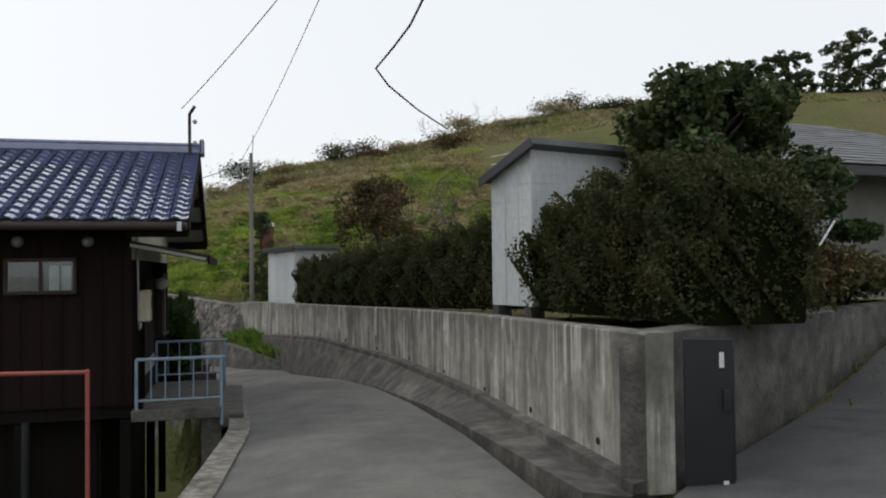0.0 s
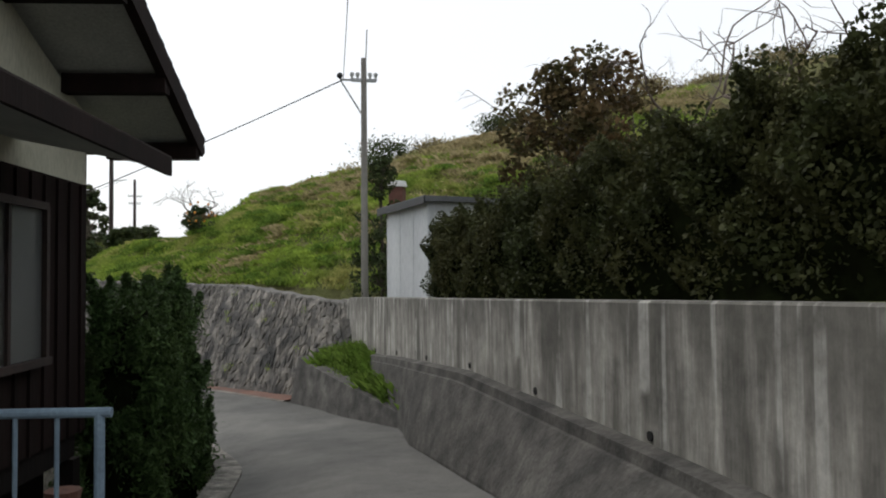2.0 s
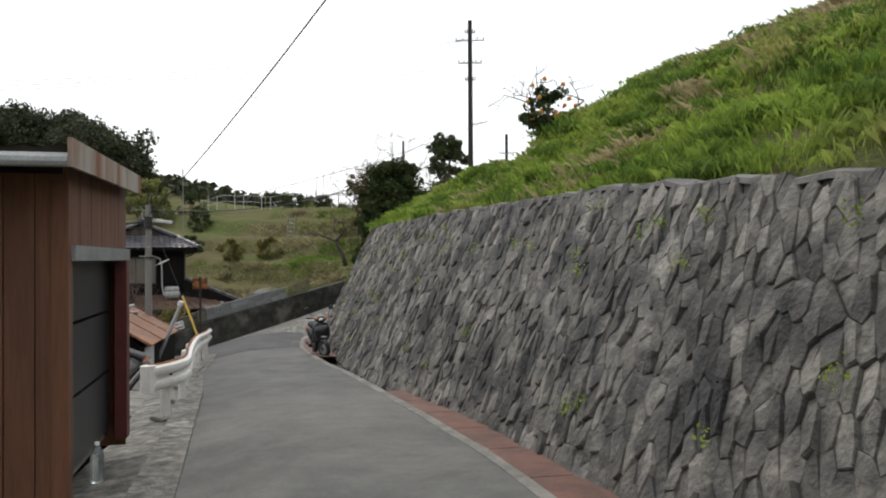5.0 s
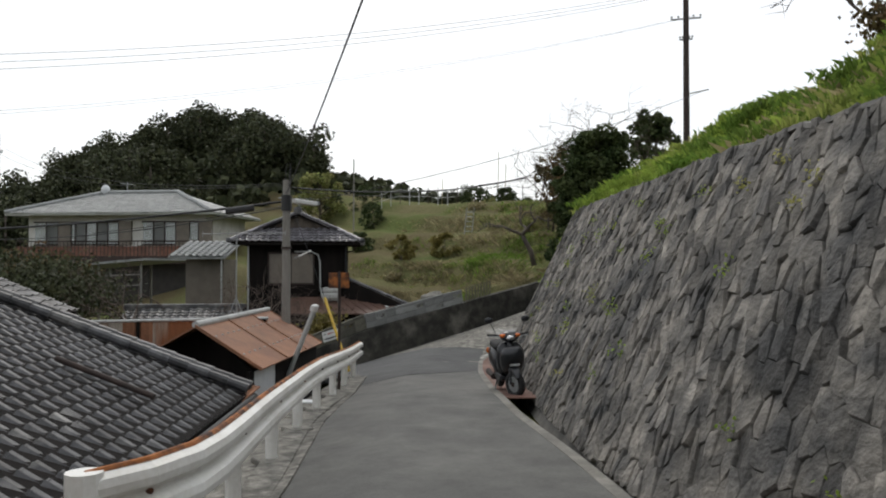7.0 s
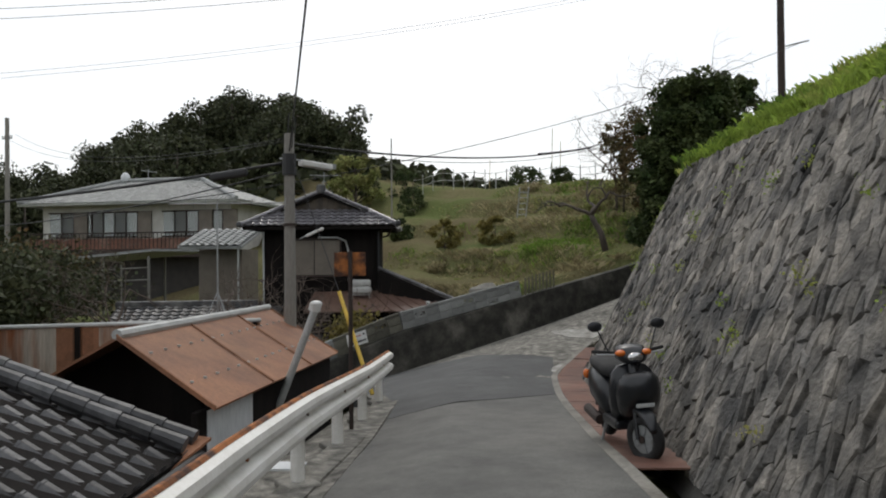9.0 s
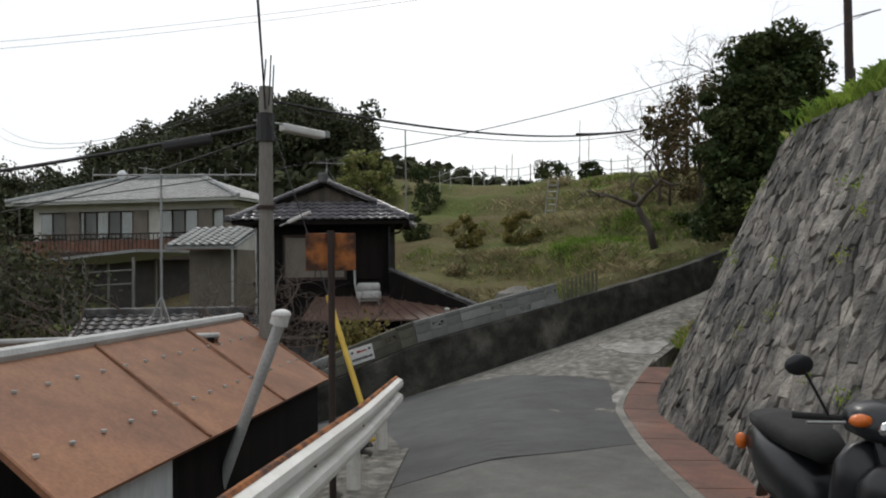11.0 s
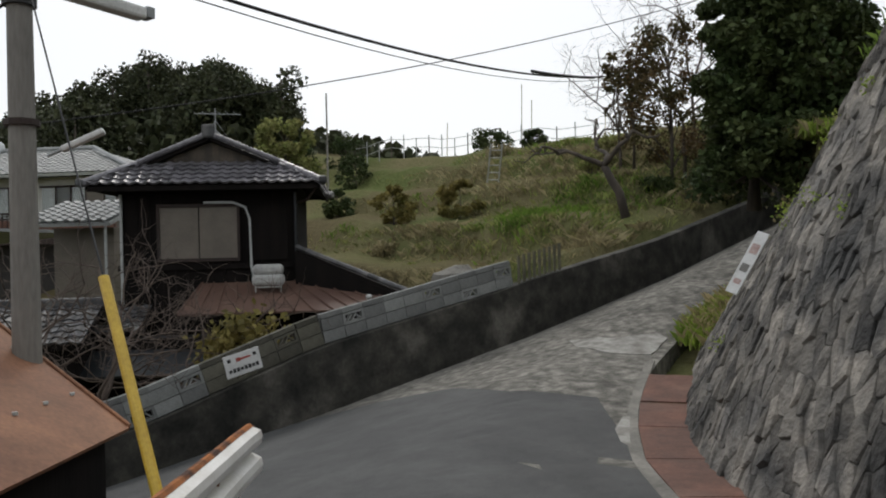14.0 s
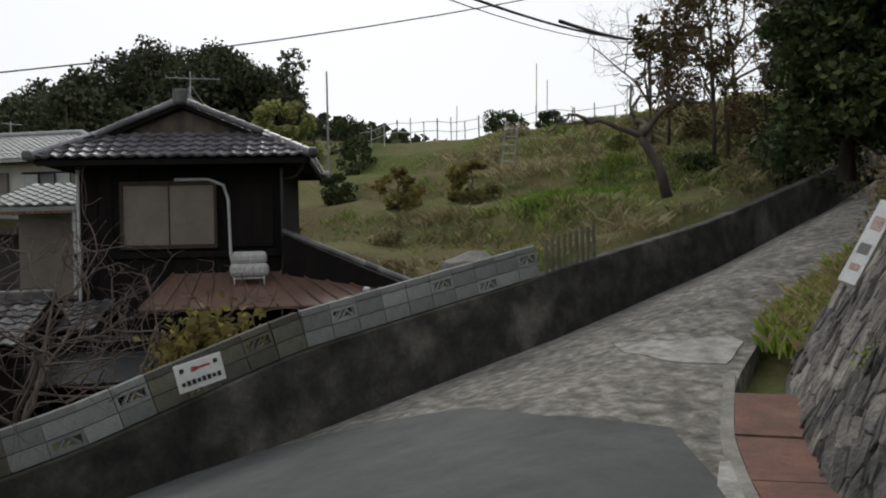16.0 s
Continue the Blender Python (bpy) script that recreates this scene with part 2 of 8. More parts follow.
BLUE_RAIL = mat("pale_blue_paint", (0.21, 0.29, 0.36), (0.16, 0.22, 0.28), rough=0.5, scale=6, fine=50, bump=0.1)
RED_PAINT = mat("faded_red_paint", (0.33, 0.07, 0.05), (0.22, 0.05, 0.04), rough=0.6, scale=6, bump=0.1)
DARK_RED = mat("dark_red_paint", (0.13, 0.026, 0.022), (0.09, 0.02, 0.018), rough=0.6, scale=6, bump=0.1)
BLACK_PAINT = mat("black_paint", (0.014, 0.017, 0.02), (0.009, 0.011, 0.013), rough=0.4, scale=4, bump=0.05)
BLUE_TILE = mat("glazed_blue_tile", (0.055, 0.08, 0.185), (0.04, 0.06, 0.14), rough=0.16, scale=3, bump=0.05, vary=0.25, spec=0.7)
GREY_TILE = mat("weathered_grey_tile", (0.075, 0.075, 0.078), (0.04, 0.04, 0.042), rough=0.5, scale=5, fine=35, bump=0.3, c3=(0.17, 0.165, 0.155), patch=0.57, vary=0.6)
SILVER_TILE = mat("silvery_tile", (0.16, 0.155, 0.165), (0.09, 0.085, 0.095), rough=0.35, scale=4, fine=35, bump=0.1, vary=0.3, spec=0.6)
PALE_TILE = mat("pale_grey_tile", (0.27, 0.28, 0.275), (0.2, 0.21, 0.205), rough=0.5, scale=2, vary=0.15)
SLATE = mat("slate_roof", (0.15, 0.155, 0.16), (0.1, 0.105, 0.11), rough=0.7, scale=1.5, fine=25, vary=0.15)
STUCCO = mat("grey_stucco", (0.24, 0.23, 0.21), (0.18, 0.175, 0.16), rough=0.9, scale=1.5, fine=60)
POLE = mat("concrete_pole", (0.22, 0.21, 0.185), (0.16, 0.15, 0.135), rough=0.85, scale=3, fine=40, stretch=(1, 1, 0.2))
CABLE = mat("black_cable", (0.012, 0.012, 0.013), rough=0.6, bump=0)
YELLOW = mat("yellow_plastic", (0.62, 0.42, 0.05), (0.5, 0.33, 0.04), rough=0.45, scale=4, bump=0.05)
PVC = mat("grey_white_pipe", (0.42, 0.43, 0.42), (0.33, 0.34, 0.33), rough=0.5, scale=3, bump=0.05)
SHUTTER = mat("beige_shutter", (0.17, 0.145, 0.118), (0.13, 0.112, 0.09), rough=0.6, scale=2, bump=0.1)
BLOCK = mat("concrete_block", (0.26, 0.265, 0.255), (0.16, 0.165, 0.158), rough=0.95, scale=2.5, fine=45, bump=0.6, c3=(0.1, 0.1, 0.085), patch=0.6, vary=0.3)
BLOCK_OLD = mat("old_concrete_block", (0.14, 0.132, 0.105), (0.07, 0.068, 0.052), rough=0.95, scale=2.5, fine=45, bump=0.6, c3=(0.16, 0.155, 0.135), patch=0.6, vary=0.35)
BEIGE_BOX = mat("beige_plastic", (0.5, 0.45, 0.33), (0.42, 0.38, 0.28), rough=0.5, scale=3, bump=0.03)
WHITE_SIGN = mat("white_sign_board", (0.72, 0.72, 0.7), (0.6, 0.6, 0.58), rough=0.5, scale=3, bump=0.03)
INK = mat("dark_ink", (0.02, 0.02, 0.02), rough=0.6, bump=0)
RED_INK = mat("red_ink", (0.4, 0.06, 0.04), rough=0.6, bump=0)
CURTAIN = mat("pale_curtain", (0.5, 0.52, 0.52), (0.4, 0.42, 0.42), rough=0.9, scale=3, stretch=(8, 8, 0.2))
HOLE_SHADE = mat("painted_hole_shade", (0.012, 0.011, 0.01), (0.008, 0.008, 0.008), rough=0.95, scale=2, bump=0)
BLACK_PLASTIC = mat("black_plastic", (0.012, 0.013, 0.016), (0.009, 0.01, 0.012), rough=0.3, scale=6, bump=0.02)
RUBBER = mat("rubber", (0.018, 0.018, 0.018), (0.012, 0.012, 0.012), rough=0.85, scale=9, bump=0.2)
CHROME = mat("chrome", (0.6, 0.6, 0.6), (0.5, 0.5, 0.5), rough=0.2, metal=1.0, bump=0)
ORANGE = mat("orange_lens", (0.7, 0.16, 0.02), rough=0.25, bump=0)
ORANGE_FRUIT = mat("orange_fruit", (0.6, 0.25, 0.02), rough=0.5, bump=0.1)
BLUE_TILE.node_tree.nodes["Principled BSDF"].inputs["Coat Weight"].default_value = 1.0
BLUE_TILE.node_tree.nodes["Principled BSDF"].inputs["IOR"].default_value = 1.75
GLASS = glass("window_glass")
FROST = glass("frosted_glass", (0.4, 0.42, 0.41), 0.35)
LAMP_WHITE = mat("white_lamp_cover", (0.62, 0.62, 0.6), (0.52, 0.52, 0.5), rough=0.4, bump=0)
TARP = mat("silver_cover", (0.4, 0.4, 0.38), (0.3, 0.3, 0.29), rough=0.55, scale=5, fine=14, bump=0.6)
FLUE_BRICK = mat("brown_flue", (0.12, 0.05, 0.035), (0.09, 0.035, 0.025), rough=0.8, scale=6)


def speckle(m, scale, lo, hi):
    """Blotches and grit over a mineral surface, the same in every direction."""
    nt = m.node_tree
    b = nt.nodes["Principled BSDF"]
    src = b.inputs["Base Color"].links[0].from_socket
    co = nt.nodes.new("ShaderNodeTexCoord")
    n = nt.nodes.new("ShaderNodeTexNoise")
    n.inputs["Scale"].default_value, n.inputs["Detail"].default_value, n.inputs["Roughness"].default_value = scale, 12.0, 0.75
    nt.links.new(co.outputs["Object"], n.inputs["Vector"])
    r = nt.nodes.new("ShaderNodeMapRange")
    r.inputs["From Min"].default_value, r.inputs["From Max"].default_value = 0.33, 0.67
    r.inputs["To Min"].default_value, r.inputs["To Max"].default_value = lo, hi
    nt.links.new(n.outputs["Fac"], r.inputs["Value"])
    x = nt.nodes.new("ShaderNodeMix")
    x.data_type, x.blend_type = "RGBA", "MULTIPLY"
    x.inputs["Factor"].default_value = 1.0
    nt.links.new(src, x.inputs["A"])
    nt.links.new(r.outputs["Result"], x.inputs["B"])
    nt.links.new(x.outputs["Result"], b.inputs["Base Color"])


for m_, s_, lo_, hi_ in ((CONC_STREAK, 3.5, 0.62, 1.3), (CONC_DARK, 3.0, 0.55, 1.45), (CONC_RAMP, 5.0, 0.45, 1.5), (CONC_RAMP, 0.5, 0.7, 1.25), (CONC, 4.0, 0.65, 1.3), (ASPHALT, 2.2, 0.75, 1.25), (ASPHALT_DARK, 2.5, 0.75, 1.25), (CONC_MOSS, 2.2, 0.4, 1.7),
                         (STONE, 9.0, 0.6, 1.4), (STONE_JOINED, 9.0, 0.6, 1.4), (STONE, 0.55, 0.55, 1.2), (STONE_JOINED, 0.55, 0.55, 1.2), (RUST_ROOF, 2.0, 0.7, 1.25), (RUST_PLATE, 4.0, 0.7, 1.3)):
    speckle(m_, s_, lo_, hi_)

# ---- building tools ----
def link_mesh(name, verts, faces, material, parent=None, label="", smooth=False):
    me = bpy.data.meshes.new(name)
    me.from_pydata([tuple(v) for v in verts], [], [tuple(f) for f in faces])
    me.materials.append(material)
    if smooth:
        me.polygons.foreach_set("use_smooth", [True] * len(me.polygons))
    me.update()
    ob = new(name, me)
    if parent:
        ob.parent = parent
    if label:
        tagged(ob, label)
    return ob


def part(name, bm, material, parent=None, label="", smooth=False):
    """A bmesh as one mesh object under a thing or under a part."""
    me = bpy.data.meshes.new(name)
    bmesh.ops.recalc_face_normals(bm, faces=bm.faces)
    bm.to_mesh(me)
    bm.free()
    me.materials.append(material)
    if smooth:
        me.polygons.foreach_set("use_smooth", [True] * len(me.polygons))
    ob = new(name, me)
    if parent:
        ob.parent = parent
    if label:
        tagged(ob, label)
    return ob


def thing(name, label, category, m=None, group="", kind=""):
    ob = new(name)
    ob.empty_display_size = 0.1
    if m is not None:
        ob.matrix_basis = m
    return tagged(ob, label, category, group, kind)


def setting(ob, label, category):
    return tagged(ob, label, category, kind="structure")


def box(bm, cx, cy, cz, sx, sy, sz, m=None, bevel=0.0):
    """A box by its middle and sizes, turned by m."""
    r = bmesh.ops.create_cube(bm, size=1.0)
    t = Matrix.Translation((cx, cy, cz)) @ Matrix.Diagonal((sx, sy, sz, 1))
    bmesh.ops.transform(bm, matrix=(m @ t) if m is not None else t, verts=r["verts"])
    if bevel:
        es = list({e for v in r["verts"] for e in v.link_edges})
        bmesh.ops.bevel(bm, geom=es, offset=bevel, segments=2, affect="EDGES", profile=0.5)
    return bm


def boxes(*specs, m=None, bevel=0.0):
    bm = bmesh.new()
    for s in specs:
        box(bm, *s, m=m, bevel=bevel)
    return bm


def rod(bm, a, b, r0, r1=None, n=10):
    """A round rod from a to b."""
    a, b = Vector(a), Vector(b)
    d = b - a
    r1 = r0 if r1 is None else r1
    q = d.to_track_quat("Z", "Y").to_matrix().to_4x4()
    bmesh.ops.create_cone(bm, cap_ends=True, segments=n, radius1=r0, radius2=max(r1, 0.0005), depth=d.length,
                          matrix=Matrix.Translation((a + b) / 2) @ q)
    return bm


def rods(*specs, n=10):
    bm = bmesh.new()
    for s in specs:
        rod(bm, *s, n=n)
    return bm


def ball(bm, c, sx, sy=None, sz=None, seg=14):
    sy, sz = sy or sx, sz or sx
    bmesh.ops.create_uvsphere(bm, u_segments=seg, v_segments=seg // 2 + 1, radius=1.0, matrix=Matrix.Translation(c) @ Matrix.Diagonal((sx, sy, sz, 1)))
    return bm


def prism(bm, profile, a, b):
    """A flat outline (list of (u, z)) pushed from plan point a to b; u runs to the left-hand normal of a-b."""
    a, b = Vector(a), Vector(b)
    d = (b - a)
    nrm = Vector((-d.y, d.x, 0)).normalized()
    rings = []
    for p in (a, b):
        rings.append([bm.verts.new(p + nrm * u + Vector((0, 0, z))) for u, z in profile])
    n = len(profile)
    for i in range(n):
        bm.faces.new((rings[0][i], rings[0][(i + 1) % n], rings[1][(i + 1) % n], rings[1][i]))
    bm.faces.new(rings[0][::-1])
    bm.faces.new(rings[1])
    return bm


def tube_path(points, r, n=6, taper=1.0):
    """Vertices and faces of a tube along points."""
    V, F = [], []
    pts = [Vector(p) for p in points]
    for i, p in enumerate(pts):
        d = (pts[min(i + 1, len(pts) - 1)] - pts[max(i - 1, 0)]).normalized()
        q = d.to_track_quat("Z", "Y").to_matrix()
        rr = r * (1 + (taper - 1) * i / max(1, len(pts) - 1))
        for k in range(n):
            a = 2 * math.pi * k / n
            V.append(p + q @ Vector((rr * math.cos(a), rr * math.sin(a), 0)))
        if i:
            for k in range(n):
                F.append(((i - 1) * n + k, (i - 1) * n + (k + 1) % n, i * n + (k + 1) % n, i * n + k))
    F.append(tuple(range(n))[::-1])
    F.append(tuple((len(pts) - 1) * n + k for k in range(n)))
    return V, F


def sag(a, b, drop, n=18):
    a, b = Vector(a), Vector(b)
    return [a.lerp(b, i / n) - Vector((0, 0, drop * 4 * (i / n) * (1 - i / n))) for i in range(n + 1)]


def cable(label, a, b, drop=0.5, r=0.012, name="overhead_cable", group="overhead cables"):
    V, F = tube_path(sag(a, b, drop), r, 5)
    ob = link_mesh(name, V, F, CABLE, smooth=True)
    return tagged(ob, label, "cable", group)


def resample(line, step):
    """Points at even steps along a polyline of any dimension, smoothed a little."""
    p = np.array(line, float)
    d = np.r_[0, np.cumsum(np.hypot(*(p[1:, :2] - p[:-1, :2]).T))]
    n = max(2, int(round(d[-1] / step)) + 1)
    s = np.linspace(0, d[-1], n)
    q = np.stack([np.interp(s, d, p[:, i]) for i in range(p.shape[1])], 1)
    for _ in range(max(1, int(1.2 / step))):
        q[1:-1] = 0.25 * q[:-2] + 0.5 * q[1:-1] + 0.25 * q[2:]
    return q


def normals(q):
    """Left-hand plan normals of a polyline."""
    t = np.gradient(q[:, :2], axis=0)
    t /= np.linalg.norm(t, axis=1)[:, None]
    return np.stack([-t[:, 1], t[:, 0]], 1)


def strip(name, rows_, material, closed=False, parent=None, label="", smooth=False):
    """A sheet through rows of points that all have the same count."""
    rows_ = [np.asarray(r, float) for r in rows_]
    n, m_ = len(rows_[0]), len(rows_)
    V = np.concatenate(rows_)
    F = []
    for j in range(m_ if closed else m_ - 1):
        a, b = j * n, ((j + 1) % m_) * n
        F += [(a + i, a + i + 1, b + i + 1, b + i) for i in range(n - 1)]
    if closed:
        F.append(tuple(j * n for j in range(m_)))
        F.append(tuple(j * n + n - 1 for j in range(m_))[::-1])
    return link_mesh(name, V, F, material, parent, label, smooth)


def near_line(px, py, line):
    """Distance to a polyline (plan), the side (positive on its left), and a value z interpolated along it, for arrays."""
    px, py = np.asarray(px, float), np.asarray(py, float)
    best = np.full(px.shape, 1e9)
    side, zz, ss = np.zeros(px.shape), np.zeros(px.shape), np.zeros(px.shape)
    run = 0.0
    for a, b in zip(line[:-1], line[1:]):
        ax, ay, bx, by = a[0], a[1], b[0], b[1]
        L2 = (bx - ax) ** 2 + (by - ay) ** 2
        u = np.clip(((px - ax) * (bx - ax) + (py - ay) * (by - ay)) / L2, 0, 1)
        qx, qy = ax + u * (bx - ax), ay + u * (by - ay)
        d = np.hypot(px - qx, py - qy)
        s = np.sign((bx - ax) * (py - ay) - (by - ay) * (px - ax))
        w = d < best
        best = np.where(w, d, best)
        side = np.where(w, s, side)
        zz = np.where(w, a[2] + u * (b[2] - a[2]), zz)
        ss = np.where(w, run + u * math.sqrt(L2), ss)
        run += math.sqrt(L2)
    return best, side, zz, ss


def smooth01(x, a, b):
    t = np.clip((np.asarray(x, float) - a) / (b - a), 0, 1)
    return t * t * (3 - 2 * t)


def wave(x, y, k=0):
    """Gentle uneven ground."""
    return (np.sin(0.9 * x + 1.3 * y + k) * 0.5 + np.sin(1.7 * x - 0.8 * y + 2 * k) * 0.3 + np.sin(0.31 * x + 0.47 * y + 3 * k)) / 1.8


# ---- the plan ----
# the lane's middle with its height, then the ramp that leaves it uphill
LANE = [(1.0, -14, 0.7), (0.34, -6, 0.45), (0, 0, 0.15), (-0.74, 6.05, -0.21), (-1.73, 11.77, -0.51), (-3.16, 17.05, -0.82), (-5.1, 21.3, -1.23),
        (-7.65, 24.64, -1.55), (-10.9, 27.6, -1.76), (-14.3, 30.4, -1.97), (-17.4, 32.6, -2.15), (-21.2, 35.1, -2.35), (-23.2, 36.6, -2.48),
        (-26.3, 39.1, -2.74), (-29.5, 41.7, -2.92), (-31.2, 44.2, -2.9), (-32.3, 46.8, -2.62), (-33.2, 50, -1.95), (-33.9, 54, -1.15), (-35, 60, 0.0), (-37, 68, 1.3)]
EDGE_L = [(-0.9, -14), (-1.3, -6), (-1.6, 0), (-2.0, 6.6), (-2.72, 11.2), (-3.7, 14.8), (-4.76, 17.5), (-6.04, 20.9), (-7.85, 23.4), (-11.3, 26.4), (-13, 27.9), (-15.9, 30.1),
          (-19.8, 32.9), (-22.85, 34.95), (-25.7, 37.3), (-28.6, 39.5), (-30.2, 40.2)]
EDGE_R = [(3.4, -14), (2.6, -6), (2.0, 0), (0.78, 6.3), (0.24, 9.5), (-0.5, 12.5), (-1.5, 16.1), (-2.95, 19.5), (-4.34, 23.1), (-5.56, 24.6), (-8.2, 27.5), (-9.9, 29.0),
          (-11.8, 30.6), (-15.95, 33.6), (-18.1, 35.1), (-20.4, 36.6), (-23.1, 38.6), (-26.4, 41.2), (-28.55, 43.1), (-29.84, 44.76), (-30.92, 46.56), (-31.75, 49), (-32.2, 54), (-33.2, 60), (-35.2, 68)]
# block wall across the junction, from the lower branch up the ramp (foot of the wall)
BWALL = [(-38.0, 30, -6.4), (-36.4, 36, -5.3), (-35.75, 40.6, -4.3), (-35.4, 44, -3.68), (-35.0, 48, -2.83), (-34.9, 52.2, -1.9), (-35.5, 58, -0.7), (-37.3, 67, 1.1)]
CWALL = [(1.63, 6.5, 1.05), (1.05, 9.3, 0.97), (0.42, 12.1, 0.9), (-0.95, 16.1, 0.79), (-3.2, 20.7, 0.67), (-4.7, 23.7, 0.6), (-6.0, 26.4, 0.53), (-7.25, 28.8, 0.46)]
SWALL = [(-7.2, 27.9, -1.62), (-8.35, 28.4, -1.69), (-10.05, 29.7, -1.79), (-12.9, 31.9, -1.97), (-17.4, 34.85, -2.2), (-19.5, 36.4, -2.31), (-22.1, 38.5, -2.48), (-26.0, 41.6, -2.78),
         (-27.75, 43.0, -2.88), (-28.85, 44.25, -2.9), (-29.6, 45.46, -2.82), (-30.3, 46.65, -2.68), (-30.7, 47.4, -2.55)]


def lane_z(x, y):
    return near_line(x, y, LANE)[2]


def junction_z(x, y):
    """The lane's height, falling away to the block wall and the lower branch."""
    x, y = np.asarray(x, float), np.asarray(y, float)
    w, l = near_line(x, y, BWALL), near_line(x, y, LANE)
    k = np.where(l[1] > 0, l[0] / (l[0] + w[0] + 1e-6), 0.0)
    return l[2] * (1 - k) + w[2] * k


def link_quads(name, V, material, parent=None, label="", corners=4):
    """Many small loose quads (or triangles) in one mesh."""
    V = np.asarray(V, np.float32).reshape(-1, 3)
    n = len(V)
    me = bpy.data.meshes.new(name)
    me.vertices.add(n)
    me.vertices.foreach_set("co", V.ravel())
    me.loops.add(n)
    me.loops.foreach_set("vertex_index", np.arange(n, dtype=np.int32))
    me.polygons.add(n // corners)
    me.polygons.foreach_set("loop_start", np.arange(0, n, corners, dtype=np.int32))
    me.update(calc_edges=True)
    me.materials.append(material)
    ob = new(name, me)
    if parent:
        ob.parent = parent
    if label:
        tagged(ob, label)
    return ob


def leaf_quads(points, size, rng, flat=0.0, lengthen=1.6, spread=0.35):
    """Leaves at points: pointed quads in all directions; flat pulls them level."""
    P = np.asarray(points, float)
    n = len(P)
    a = rng.normal(size=(n, 3))
    a[:, 2] *= 1 - flat
    a /= np.linalg.norm(a, axis=1)[:, None] + 1e-9
    b = rng.normal(size=(n, 3))
    b[:, 2] *= 1 - flat
    b -= a * (a * b).sum(1)[:, None]
    b /= np.linalg.norm(b, axis=1)[:, None] + 1e-9
    s = size * (1 + spread * rng.uniform(-1, 1, n))[:, None]
    return np.stack([P - a * s * lengthen / 2, P + b * s / 2, P + a * s * lengthen / 2, P - b * s / 2], 1).reshape(-1, 3)


def blades(points, height, rng, per=7, lean=0.45, width=0.02, spread=0.09):
    """Grass: each point a tuft of leaning narrow blades of one quad with a thin tip."""
    P = np.repeat(np.asarray(points, float), per, 0)
    n = len(P)
    P = P + np.c_[rng.normal(0, spread, (n, 2)), np.zeros(n)]
    h = (np.asarray(height) if np.ndim(height) else np.full(len(points), height)).repeat(per) * rng.uniform(0.5, 1.25, n)
    d = rng.normal(size=(n, 2))
    d /= np.linalg.norm(d, axis=1)[:, None]
    side = np.c_[-d[:, 1], d[:, 0], np.zeros(n)] * (width * (0.6 + h))[:, None]
    tip = P + np.c_[d * (lean * h * rng.uniform(0.2, 1.4, n))[:, None], h]
    mid = P + np.c_[d * (lean * 0.3 * h)[:, None], 0.6 * h]
    base = P - np.array([0, 0, 0.05])
    return np.stack([base - side, base + side, mid + side * 0.9, tip], 1).reshape(-1, 3)

# ---- ground ----
# the line along which the ground steps up behind the walls
BANK = [(14.3, 18.2, 0), (6.3, 10.3, 0), (2.1, 6.9, 0), (1.6, 9.4, 0), (0.98, 12.25, 0), (-0.4, 16.4, 0), (-2.65, 21.0, 0), (-5.45, 26.75, 0), (-6.6, 29.3, 0), (-9.0, 31.3, 0), (-11.9, 33.6, 0),
        (-16.3, 36.4, 0), (-18.5, 38.0, 0), (-21.0, 40.0, 0), (-24.9, 43.1, 0), (-26.3, 44.3, 0), (-27.2, 45.3, 0), (-28.0, 46.6, 0), (-28.9, 48.2, 0), (-30.5, 49.2, 0), (-31.3, 54, 0), (-32.2, 60, 0), (-34.2, 68, 0)]
LOWER_EDGE = [(-1.2, -14, 0)] + [(x - 0.35, y + 0.1, 0) for x, y in EDGE_L[1:]] + [(-31.5, 39.6, 0), (-33, 36, 0), (-36, 29, 0)]


def hill(x, y):
    """The green hill behind the walls: height above the wall's top."""
    y0 = np.interp(x, [-34, -30.4, -28.6, -26.9, -21, -16.3, -11.9, -9, -7.2, -6.6, 30], [67, 50.2, 48.3, 44.7, 40, 36.4, 33.6, 31.3, 30.2, 29.8, 31])
    y1 = np.maximum(48.15, y0 + 6)
    crest = np.interp(x, [-60, -34, -29, -24, -19, -16, -13, -9, -4, 3, 10, 30, 120], [0.3, 0.4, 0.9, 1.9, 2.25, 4.25, 4.8, 5.6, 6.35, 8.0, 9.4, 10.9, 16])
    t = np.clip((y - y0) / (y1 - y0), 0, 1)
    up = crest * (1 - (1 - t) ** 1.73) + 0.16 * np.clip(y - y1, 0, 22) * smooth01(x, -30, -18)
    return up + (0.16 * wave(x, y) + 0.2 * wave(2.3 * x, 2.1 * y, 2) + 0.15 * wave(4.6 * x, 4.3 * y, 4)) * smooth01(y - y0, 0.3, 4)


